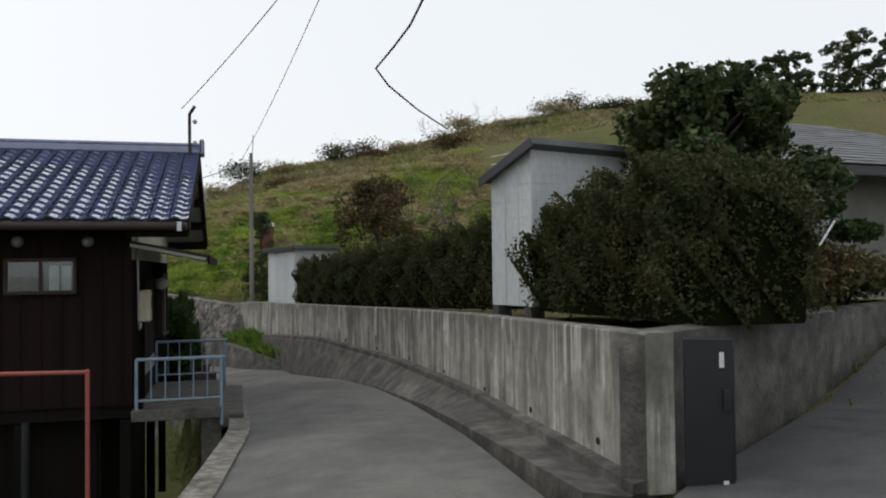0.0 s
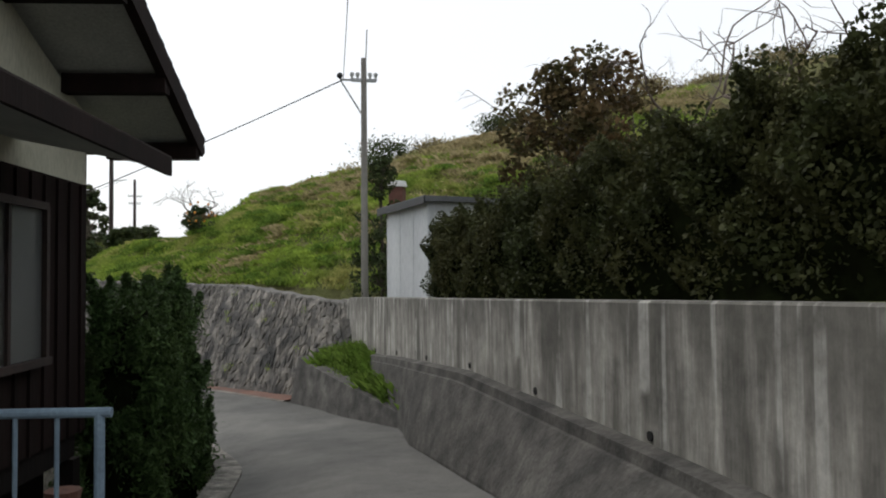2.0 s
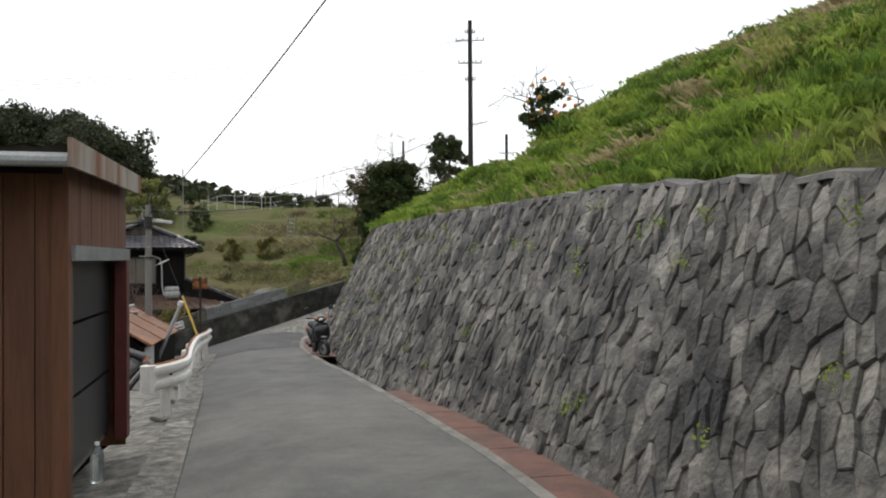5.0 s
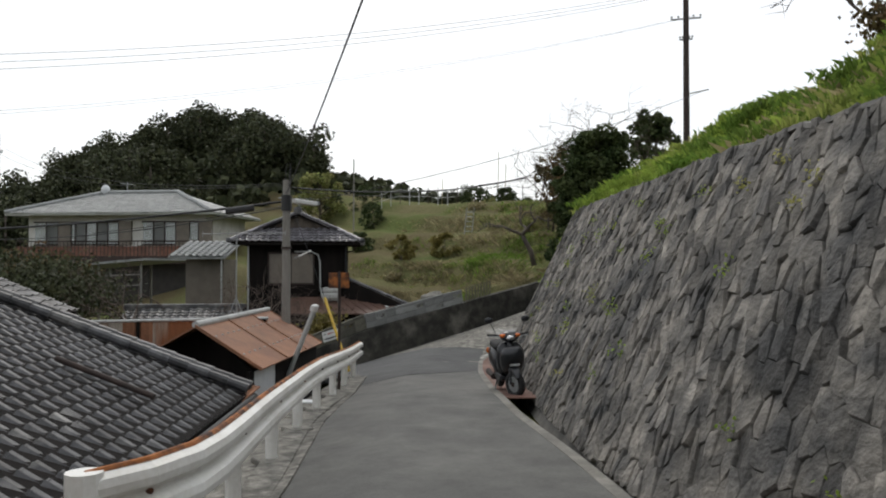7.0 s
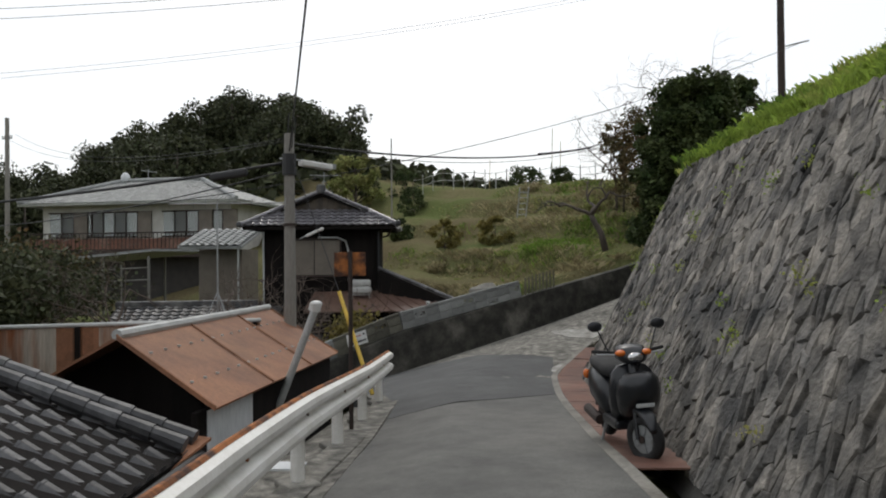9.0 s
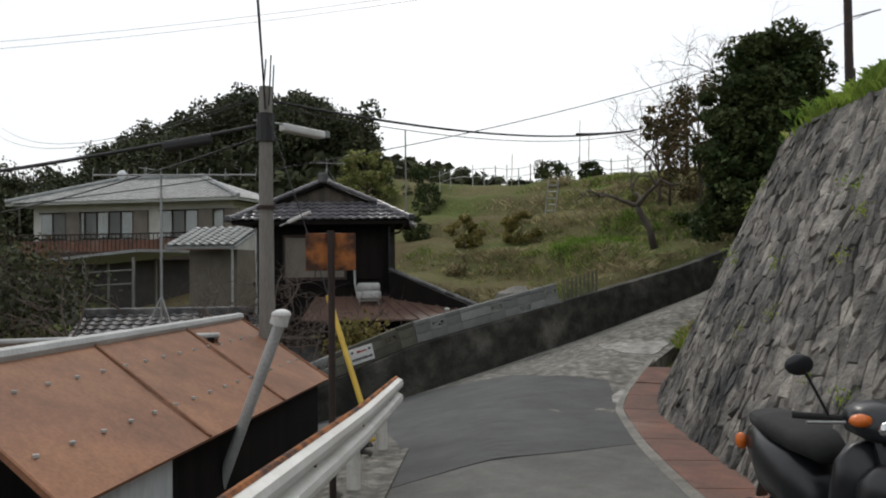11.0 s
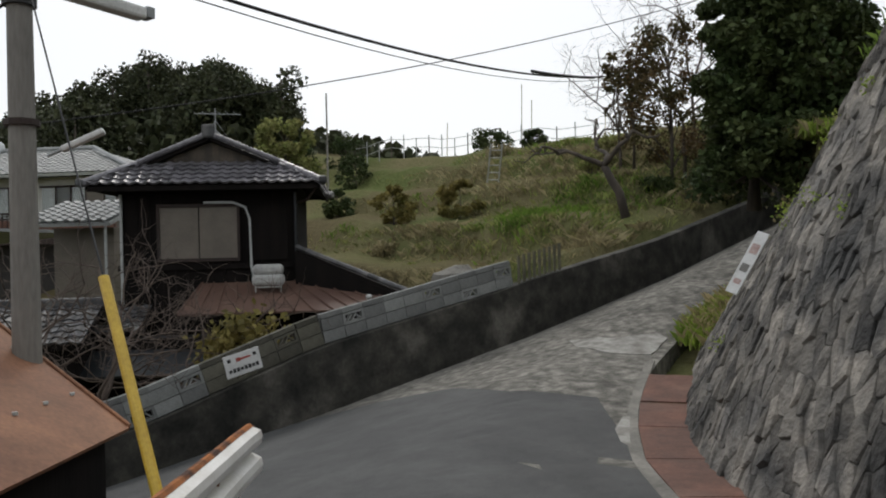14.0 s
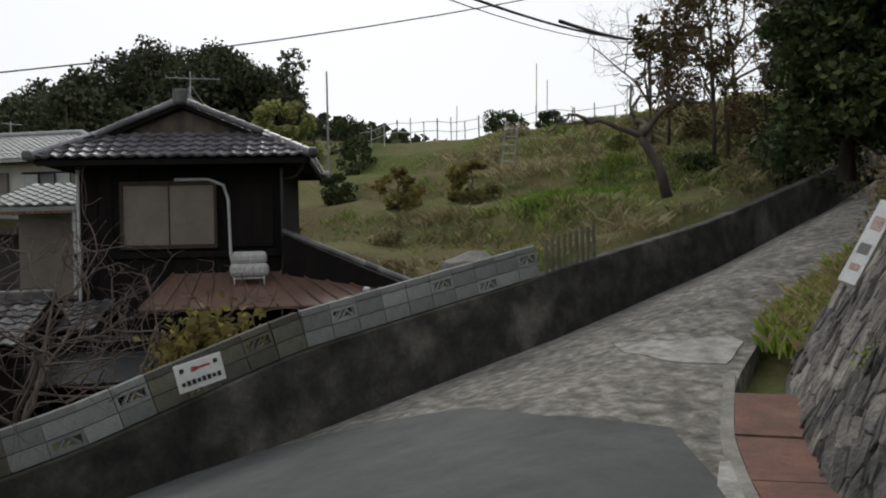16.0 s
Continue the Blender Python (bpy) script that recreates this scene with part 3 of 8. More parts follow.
def terrain(x, y):
    x, y = np.asarray(x, float), np.asarray(y, float)
    dB, sB, _, stat = near_line(x, y, BANK)
    lz = lane_z(x, y)
    # behind the walls
    top = np.interp(y, [6, 12, 20, 28.8, 33, 40, 44, 47, 54, 68], [0.93, 0.8, 0.58, 0.34, 0.55, 0.7, 0.85, 0.5, 0.4, 2.0])
    up = top + hill(x, y)
    # the driveway by the first corner climbs
    # below the lane
    dL, sL, _, _ = near_line(x, y, LOWER_EDGE)
    low = np.interp(y + 0.2 * x, [-14, 0, 6, 14, 22, 30, 45], [-1.6, -2.6, -2.9, -3.2, -4.2, -5.2, -5.6])
    # beyond the block wall: yards on the left, terraces climbing on the right
    dW, sW, wz, _ = near_line(x, y, BWALL)
    ax, ay = x + 26.3, y - 39.1
    q = (-0.75 * ax + 0.66 * ay) + 1.2 * (0.66 * ax + 0.75 * ay)
    far_up = np.interp(q, [-30, -6, 4, 8, 14.5, 16.0, 19.5, 20.6, 24.2, 25.2, 28.6, 29.8, 33, 34, 43, 70, 140],
                       [-3.4, -3.3, -4.3, -5.0, -3.2, -1.75, -1.5, -0.45, -0.1, 0.85, 1.1, 2.1, 2.35, 2.95, 3.6, 4.2, 2.0])
    far_up = far_up + (0.12 * wave(1.7 * x, 1.5 * y, 3) + 0.07 * wave(3.9 * x, 3.6 * y, 5)) * smooth01(q, 10, 15)
    near_wall = np.interp(y, [30, 42, 46, 48.2, 48.6, 52.2, 58, 67], [-6.0, -4.4, -3.0, -2.0, -1.7, -0.95, 0.3, 2.2])
    beyond = near_wall + (far_up - near_wall) * smooth01(dW, 0.9, 3.4)
    z = junction_z(x, y) - 0.3
    z = np.where((sL > 0) & (dL > 0.05), low, z)
    side_x = np.interp(y, [6.9, 9.4, 12.25, 16.4, 21, 26.75, 29.3], [2.1, 1.6, 0.98, -0.4, -2.65, -5.45, -6.6])
    drive_y = np.interp(x, [1.6, 2.1, 60], [6.9, 7.6, 65.5])
    behind = (sB < 0) & ((y > 29.3) | ((x > side_x) & (y > drive_y)))
    behind = np.where(y < 29.3, (x > side_x) & (y > drive_y), behind)
    z = np.where(behind, up, z)
    drive = (y <= drive_y) & (x > 1.5) & (y > 3)
    z = np.where(drive, np.interp(x, [1.5, 2.6, 4.2, 6, 12, 40], [-0.3, -0.22, -0.02, 0.55, 0.75, 0.9]) - 0.02, z)
    west = (sW > 0) & (dW > 0.8)
    z = np.where(west, beyond, z)
    return z + 0.05 * wave(2 * x, 2 * y, 1) * np.where(z > lz - 0.1, 1, 0)


def wooded(x, y):
    """Low wooded ridges further off."""
    along, across = -0.94 * (x + 97) + 0.345 * (y - 62), 0.345 * (x + 97) + 0.94 * (y - 62)
    r = 6.0 * np.exp(-((along / 30) ** 2 + (across / 17) ** 2)) + 6.0 * np.exp(-(((x + 114) / 26) ** 2 + ((y - 34) / 34) ** 2))
    return r


gx = np.concatenate([np.linspace(-700, -70, 32), np.arange(-68, 16, 0.45), np.linspace(17, 30, 9), np.linspace(36, 700, 26)])
gy = np.concatenate([np.linspace(-600, -12, 22), np.arange(-10, 76, 0.45), np.linspace(78, 110, 12), np.linspace(120, 800, 26)])
GX, GY = np.meshgrid(gx, gy, indexing="ij")
GZ = terrain(GX, GY)
GZ = GZ + wooded(GX, GY)
n1, n2 = GX.shape
idx = np.arange(n1 * n2).reshape(n1, n2)
quads = np.stack([idx[:-1, :-1], idx[1:, :-1], idx[1:, 1:], idx[:-1, 1:]], -1).reshape(-1, 4)
ground = link_mesh("ground", np.stack([GX, GY, GZ], -1).reshape(-1, 3), quads.tolist(), GRASS_SOIL, smooth=True)
setting(ground, "grassy earth with dry and green patches under hill and yards", "ground")


def ground_z(x, y):
    return float(terrain(np.array([x]), np.array([y]))[0] + wooded(x, y))


# ---- the lane ----
def sheet_between(name, left, right, material, lift=0.0, across=9, count=90, thick=0.3):
    """A road sheet between two edges with the lane's height."""
    def even(line):
        p = np.array(line, float)
        d = np.r_[0, np.cumsum(np.hypot(*(p[1:] - p[:-1]).T))]
        s = np.linspace(0, d[-1], count)
        q = np.stack([np.interp(s, d, p[:, i]) for i in range(2)], 1)
        for _ in range(2):
            q[1:-1] = 0.25 * q[:-2] + 0.5 * q[1:-1] + 0.25 * q[2:]
        return q
    L, R = even(left), even(right)
    rows_ = []
    for k in range(across):
        q = L + (R - L) * k / (across - 1)
        z = junction_z(q[:, 0], q[:, 1]) + lift + 0.012 * wave(q[:, 0] * 1.3, q[:, 1] * 1.3)
        rows_.append(np.c_[q, z])
    first, last = rows_[0].copy(), rows_[-1].copy()
    first[:, 2] -= thick
    last[:, 2] -= thick
    return strip(name, [first] + rows_ + [last], material, smooth=False)


road = sheet_between("road", EDGE_L[:15] + [(-27.1, 38.35)], EDGE_R[:17] + [(-26.7, 41.45)], ASPHALT, count=150)
setting(road, "narrow lane of pale worn grey asphalt", "road")
# the junction: the ramp in rough concrete, the darker patch of asphalt and the lower branch
ramp = sheet_between("ramp_road", [(-35.5, 42.9), (-34.95, 48), (-34.85, 52.2), (-35.45, 58), (-37.25, 67)], [(-27.4, 42.0)] + EDGE_R[19:], CONC_RAMP, lift=0.0, count=60)
setting(ramp, "rough worn concrete ramp climbing past the stone wall", "road")


def fan(name, pts, material, lift, label):
    """A flat road patch with the given plan outline."""
    bm = bmesh.new()
    vs = [bm.verts.new((x, y, 0)) for x, y in pts]
    bm.faces.new(vs)
    bmesh.ops.triangulate(bm, faces=bm.faces)
    bmesh.ops.subdivide_edges(bm, edges=bm.edges, cuts=7, use_grid_fill=True)
    for v in bm.verts:
        v.co.z = float(junction_z(v.co.x, v.co.y)) + lift
    rim = bmesh.ops.extrude_edge_only(bm, edges=[e for e in bm.edges if e.is_boundary])["geom"]
    for v in rim:
        if isinstance(v, bmesh.types.BMVert):
            v.co.z -= lift + 0.12
    return setting(part(name, bm, material, label=label), label, "road")



junction = fan("junction_road", [(-28.35, 42.95), (-26.5, 41.3), (-26.6, 40.3), (-26.85, 39.2), (-26.95, 38.25), (-28.6, 39.5), (-31.0, 39.9), (-33.4, 36.0), (-36.0, 30), (-37.9, 30), (-36.3, 36), (-35.7, 40.6), (-35.6, 42.6), (-35.45, 43.4), (-34.2, 44.1), (-32.9, 44.6), (-31.5, 44.4), (-30.4, 44.75), (-29.3, 43.75), (-28.9, 43.4)], ASPHALT_DARK, 0.012, "darker patched asphalt at the fork of the lane")

# ---- concrete garden wall: upper wall, ledge and skirt ----
cw = resample(CWALL, 0.5)
cn = normals(cw)                                   # left of the line: towards the lane
skirt_foot = np.stack([np.interp(cw[:, 1], [p[1] for p in EDGE_R], [p[0] for p in EDGE_R]), cw[:, 1]], 1)
ledge_z = np.interp(cw[:, 1], [6.5, 9.3, 12, 16, 20.7, 24, 26.5, 28.8], [-0.16, -0.2, -0.21, -0.19, -0.16, -0.36, -0.56, -0.64])
top_z = cw[:, 2]


def off(d, z):
    return np.c_[cw[:, :2] + cn * np.broadcast_to(np.asarray(d, float), (len(cw),))[:, None], np.broadcast_to(np.asarray(z, float), (len(cw),))]


wall_east = strip("wall_east", [off(0.0, ledge_z - 0.1), off(0.0, top_z - 0.015), off(-0.015, top_z), off(-0.24, top_z), off(-0.25, top_z - 0.02), off(-0.25, ledge_z - 0.1)], CONC_STREAK, closed=True)
setting(wall_east, "concrete retaining wall with pale and dark vertical water stains", "wall")
foot_z = lane_z(cw[:, 0], cw[:, 1])
skirt_d = np.interp(cw[:, 1], [6.5, 9.3, 12, 16, 20.7, 22.2, 23.2, 28.8], [0.55, 0.6, 0.62, 0.55, 0.42, 0.38, 0.18, 0.16])
ledge = strip("wall_ledge", [off(0.13, ledge_z - 0.12), off(0.12, ledge_z), off(-0.02, ledge_z + 0.03), off(-0.02, ledge_z - 0.12)], CONC_DARK, closed=True)
setting(ledge, "narrow concrete ledge under the stained wall", "wall")
skirt = strip("wall_skirt", [off(skirt_d, foot_z - 0.3), off(skirt_d, foot_z + 0.02), off(0.16, ledge_z - 0.10), off(0.0, ledge_z - 0.06), off(0.0, foot_z - 0.3)], CONC_DARK, closed=True)
setting(skirt, "dark concrete skirt sloping to the lane", "wall")
# the wall turns the corner along the driveway
SIDE = [(1.63, 6.5), (3.06, 7.93), (4.2, 9.07), (5.75, 10.62), (9, 13.9), (14, 18.9)]
sd = resample([(x, y, 0) for x, y in SIDE], 0.5)
sn = -normals(sd)
wall_side = strip("wall_drive", [np.c_[sd[:, :2] + sn * o, zz + 0 * sd[:, 0]] for o, zz in ((0.0, -0.6), (0.0, 1.03), (-0.25, 1.05), (-0.25, -0.6))], CONC_DARK, closed=True)
setting(wall_side, "dim concrete wall along the driveway", "wall")
# end return of the wall above the buttress
wall_end = part("wall_return", prism(bmesh.new(), [(-0.02, -1.9), (0.35, -1.9), (0.0, 0.4), (-0.25, 0.4)], (-7.25, 28.82, 0), (-7.75, 29.75, 0)), CONC_STREAK)
setting(wall_end, "stained concrete end piece beside the stone wall", "wall")

# sloping buttress slab at the start of the gutter
bt = bmesh.new()
P0, P1 = Vector((-8.15, 27.55, -1.68)), Vector((-4.0, 22.5, -1.26))
front = [P0 + Vector((0, 0, -0.1)), P1 + Vector((0, 0, -0.1)), P1 + Vector((0, 0, 0.05)), P0 + Vector((0.55, -0.45, 0.86)), P0 + Vector((0.2, 0.0, 0.95))]
inward = Vector((0.28, 0.2, 0))
va = [bt.verts.new(p) for p in front]
vb = [bt.verts.new(p + inward + Vector((0, 0, 0.0))) for p in front]
bt.faces.new(va)
bt.faces.new(vb[::-1])
for i in range(5):
    bt.faces.new((va[i], va[(i + 1) % 5], vb[(i + 1) % 5], vb[i]))
buttress = setting(part("wall_buttress", bt, CONC_DARK), "tapering concrete buttress slab at the gutter's start", "wall")

# ---- stone wall ----
sw = resample(SWALL, 0.4)
swn = -normals(sw)                                   # towards the hill
sw_len = np.r_[0, np.cumsum(np.hypot(*(sw[1:, :2] - sw[:-1, :2]).T))]
SW_TOTAL = float(sw_len[-1])
sw_top = np.interp(sw[:, 0], [-29.3, -27.5, -25, -20, -12.5, -9.5, -8.0, -7], [0.95, 0.95, 0.9, 0.78, 0.68, 0.42, 0.32, 0.3])
sw_top[sw[:, 1] > 46.2] -= np.linspace(0, 0.7, int((sw[:, 1] > 46.2).sum()))
BATTER = np.interp(sw_len, [0, 3, 24, 27, SW_TOTAL], [0.5, 0.52, 0.52, 0.48, 0.62])


def on_swall(s, h, out=0.0):
    """A place on the stone wall: metres along it, metres up, metres proud of it."""
    i = float(np.interp(s, sw_len, np.arange(len(sw))))
    k, f = min(int(i), len(sw) - 2), i - min(int(i), len(sw) - 2)
    base, nn = sw[k] * (1 - f) + sw[k + 1] * f, swn[k] * (1 - f) + swn[k + 1] * f
    b = float(np.interp(s, sw_len, BATTER))
    return Vector((base[0] + nn[0] * (b * h - out), base[1] + nn[1] * (b * h - out), base[2] + h + out * b))


sw_h = sw_top - sw[:, 2]
rows_ = [np.array([on_swall(s, h * f - 0.25 * (f == 0), -0.03) for s, h in zip(sw_len, sw_h)]) for f in (0.0, 0.25, 0.5, 0.75, 1.0)]
cap = rows_[-1] + np.c_[swn * 0.45, np.zeros(len(sw))]
low_ = rows_[0] + np.c_[swn * 2.2, np.zeros(len(sw))]
wall_stone = strip("wall_stone", rows_ + [cap, low_], MORTAR, closed=True)
setting(wall_stone, "leaning retaining wall of rough grey granite blocks", "wall")

crest_rows = [np.array([on_swall(s_, h_ + dh + 0.018 * math.sin(5.1 * s_) + 0.012 * math.sin(11.3 * s_), o_ + 0.008 * math.sin(7.7 * s_)) for s_, h_ in zip(sw_len, sw_h)]) + np.c_[swn * back, np.zeros(len(sw))] for dh, o_, back in ((-0.05, 0.012, 0.0), (-0.01, 0.02, 0.0), (0.02, 0.0, 0.03), (0.02, 0.0, 0.3), (-0.1, 0.0, 0.3))]
tagged(strip("coping", crest_rows, MORTAR, closed=True, parent=wall_stone), "rough mortar coping")

# ---- block wall at the fork ----
bw = resample(BWALL, 0.5)
bn = normals(bw)
bw_base_top = np.interp(bw[:, 1], [30, 40.6, 41.4, 44, 47.9, 48.1, 52.2, 58, 67], [-5.6, -3.65, -3.45, -2.6, -1.82, -1.75, -1.0, 0.2, 2.0])
wall_fork = strip("wall_fork", [np.c_[bw[:, :2] + bn * o, zz] for o, zz in ((-0.04, bw[:, 2] - 0.8), (0.0, bw_base_top - 0.02), (0.02, bw_base_top), (0.22, bw_base_top), (0.25, bw_base_top - 0.1), (0.85, bw_base_top - 0.45), (0.9, bw[:, 2] - 2.6))], CONC_MOSS, closed=True)
setting(wall_fork, "old dark mossy concrete wall below the blocks", "wall")

# driveway beside the first corner
dv = bmesh.new()
drv = [(1.7, -4.0), (1.75, 6.2), (2.2, 6.85), (3.25, 7.9), (4.4, 9.05), (6.0, 10.6), (9.2, 13.7), (14.2, 18.6), (19, 15), (12, 7), (8, 1), (6, -4)]
top_v = [dv.verts.new((x, y, 0)) for x, y in drv]
dv.faces.new(top_v)
bmesh.ops.triangulate(dv, faces=dv.faces)
bmesh.ops.subdivide_edges(dv, edges=dv.edges, cuts=4, use_grid_fill=True)
for v in dv.verts:
    v.co.z = float(np.interp(v.co.x, [1.5, 2.6, 4.2, 6, 12, 40], [-0.24, -0.16, 0.04, 0.61, 0.81, 0.96])) + 0.03 + (0.06 * (6 - v.co.y) * (v.co.y < 6) if v.co.x < 4 else 0)
# the darker asphalt puts the driveway's shadow into its colour
setting(part("driveway", dv, ASPHALT_DARK), "grey paved driveway climbing to the garden house", "driveway")


# ---- stones of the leaning wall: an irregular net of five- and six-sided blocks ----
def clip_cell(poly, nx, ny, c):
    """Keep the part of a polygon where nx*x + ny*y <= c."""
    out = []
    for i in range(len(poly)):
        p, q = poly[i], poly[(i + 1) % len(poly)]
        a, b = nx * p[0] + ny * p[1] - c, nx * q[0] + ny * q[1] - c
        if a <= 0:
            out.append(p)
        if a * b < 0:
            t = a / (a - b)
            out.append((p[0] + t * (q[0] - p[0]), p[1] + t * (q[1] - p[1])))
    return out


def cells(seeds, reach=1.1):
    """Cells round jittered seeds."""
    S = np.array(seeds)
    for i, (x, y) in enumerate(S):
        d = S - (x, y)
        near = np.where((np.abs(d[:, 0]) < reach) & (np.abs(d[:, 1]) < reach))[0]
        poly = [(x - 0.5, y - 0.5), (x + 0.5, y - 0.5), (x + 0.5, y + 0.5), (x - 0.5, y + 0.5)]
        for j in near[np.argsort((d[near] ** 2).sum(1))][1:16]:
            nx, ny = d[j]
            poly = clip_cell(poly, nx, ny, nx * (x + nx / 2) + ny * (y + ny / 2))
            if len(poly) < 3:
                break
        if len(poly) >= 3:
            yield (x, y), poly


rng = np.random.default_rng(4)
TALL, SHEAR = 1.62, 0.36
seeds = []
pitch = 0.14
for j in range(-1, 23):
    for i in range(-6, int(SW_TOTAL / pitch) + 6):
        seeds.append((i * pitch + (0.3 * j % 1.0) * pitch + rng.uniform(-0.036, 0.036), j * 0.138 + (i % 2) * 0.045 + rng.uniform(-0.04, 0.04)))


def stone_mesh(poly, c):
    """One block on the wall: a joint round it, a chamfer and an uneven face."""
    def place(p, grow, out):
        x, y = c[0] + (p[0] - c[0]) * grow, c[1] + (p[1] - c[1]) * grow
        h = y * TALL
        return on_swall(x + SHEAR * h, h, out)
    proud = rng.uniform(0.006, 0.036)
    tilt = rng.uniform(-0.04, 0.04, 2)
    V, F = [], []
    n = len(poly)
    for grow, out in ((0.995, -0.03), (0.982, proud * 0.55), (0.93, proud)):
        for p in poly:
            j = 0.0 if out < 0 else float(tilt @ np.array([p[0] - c[0], p[1] - c[1]]) * 5 + rng.uniform(-0.008, 0.008))
            V.append(place(p, grow * (1 + rng.uniform(-0.015, 0.015)), out + j))
    V.append(place(c, 1, proud + rng.uniform(-0.006, 0.02)))
    for r in range(2):
        for k in range(n):
            F.append((r * n + k, r * n + (k + 1) % n, (r + 1) * n + (k + 1) % n, (r + 1) * n + k))
    for k in range(n):
        F.append((2 * n + k, 2 * n + (k + 1) % n, 3 * n))
    return V, F


def build_stones():
    single, VV, FF = 0, [], []
    for c, poly in cells(seeds):
        h = c[1] * TALL
        s = c[0] + SHEAR * h
        if not 0.1 < s < SW_TOTAL - 0.1:
            continue
        top = float(np.interp(s, sw_len, sw_h))
        limit = (top + 0.01) / TALL
        poly = clip_cell(clip_cell(poly, 0, 1, limit), 0, -1, 0.06)
        if len(poly) < 3 or h > top:
            continue
        xs, ys = [p[0] for p in poly], [p[1] for p in poly]
        if (max(xs) - min(xs)) * (max(ys) - min(ys)) < 0.006:
            continue
        V, F = stone_mesh(poly, (sum(xs) / len(xs), sum(ys) / len(ys)))
        if 16.0 < s < 19.0 and single < 300:
            single += 1
            link_mesh("stone", V, F, STONE, wall_stone)
        else:
            k = len(VV)
            VV += V
            FF += [tuple(i + k for i in f) for f in F]
    tagged(link_mesh("stones", VV, FF, STONE_JOINED, wall_stone), kind="stuff")


# ---- plants ----
PR = np.random.default_rng(11)


def branch(pts_out, tips, start, way, length, radius, depth, rng, droop=0.0, fork=3, bend=0.25):
    """Grow one limb and its forks; fills tubes and tip places."""
    n = 5
    p, d = Vector(start), Vector(way).normalized()
    line = [p.copy()]
    for i in range(n):
        d = (d + Vector(rng.normal(0, bend, 3)) + Vector((0, 0, -droop))).normalized()
        p = p + d * (length / n)
        line.append(p.copy())
    pts_out.append((line, radius, 0.55 if depth else 0.3, 7 if radius > 0.03 else 4))
    if depth == 0:
        tips.append(line[-1])
        tips.append(line[-3])
        return
    for k in range(fork):
        at = line[n - k % 3]
        nd = (d * 0.6 + Vector(rng.normal(0, 0.75, 3)) + Vector((0, 0, 0.25))).normalized()
        branch(pts_out, tips, at, nd, length * rng.uniform(0.5, 0.8), radius * 0.55, depth - 1, rng, droop, fork, bend)


def limbs(name, tubes, material, parent):
    V, F = [], []
    for line, r, taper, n in tubes:
        v, f = tube_path(line, r, n, taper)
        k = len(V)
        V += v
        F += [tuple(i + k for i in g) for g in f]
    return link_mesh(name, V, F, material, parent, smooth=True)


def bare_tree(name, label, x, y, z, height, seed, spread=0.5, depth=3, fork=3, radius=0.07, lean=(0, 0), trunk_part=0.35, material=None, bend=0.2):
    rng = np.random.default_rng(seed)
    t = thing(name, label, "tree", pose(x, y, z))
    tubes, tips = [], []
    top = Vector((lean[0], lean[1], height * trunk_part))
    tubes.append(([Vector((0, 0, -0.25)), top * 0.35 + Vector((0.04, 0, 0)), top * 0.7, top], radius, 0.75, 9))
    limbs("trunk", tubes, BARK, t)
    tubes = []
    for k in range(fork + 1):
        a = 2 * math.pi * k / (fork + 1) + rng.uniform(-0.4, 0.4)
        branch(tubes, tips, top, (spread * math.cos(a), spread * math.sin(a), 0.8), height * 0.42, radius * 0.62, depth, rng, 0, fork, bend)
    limbs("bare_crown", tubes, material or TWIG, t)
    return t


def leafy_tree(name, label, x, y, z, height, width, seed, material, leaf=0.16, count=5000, trunk=0.3, clumps=40, cone=0.0, radius=0.12, category="tree"):
    """A trunk, limbs to every clump, and a crown of many small leaves with gaps."""
    rng = np.random.default_rng(seed)
    t = thing(name, label, category, pose(x, y, z))
    tubes = [([Vector((0, 0, -0.3)), Vector((0.03, 0.02, height * 0.3)), Vector((-0.02, 0.05, height * 0.6)), Vector((0, 0, height * 0.9))], radius, 0.25, 8)]
    pts = []
    for k in range(clumps):
        f = rng.uniform(trunk, 1.0)
        w = width / 2 * ((1 - cone * (f - trunk) / (1 - trunk)) if cone else math.sqrt(max(0.05, 1 - ((f - trunk) / (1 - trunk) - 0.4) ** 2 / 0.42)))
        a, r = rng.uniform(0, 2 * math.pi), w * math.sqrt(rng.uniform(0.1, 1.0))
        c = Vector((r * math.cos(a), r * math.sin(a), f * height))
        if k % 2 == 0:
            tubes.append(([Vector((0, 0, max(0.1, (f - 0.18)) * height)), c * 0.55 + Vector((0, 0, (f - 0.05) * height * 0.45)), c], radius * 0.28, 0.3, 5))
        size = width * rng.uniform(0.09, 0.17)
        m_ = count // clumps
        q = rng.normal(size=(m_, 3))
        q /= np.linalg.norm(q, axis=1)[:, None]
        q *= (rng.uniform(0.3, 1.0, m_) ** 0.5)[:, None] * size
        q[:, 2] *= 0.75
        pts.append(q + np.array(c))
    limbs("trunk", tubes, BARK, t)
    link_quads("crown", leaf_quads(np.concatenate(pts), leaf, rng, flat=0.2), material, t)
    return t


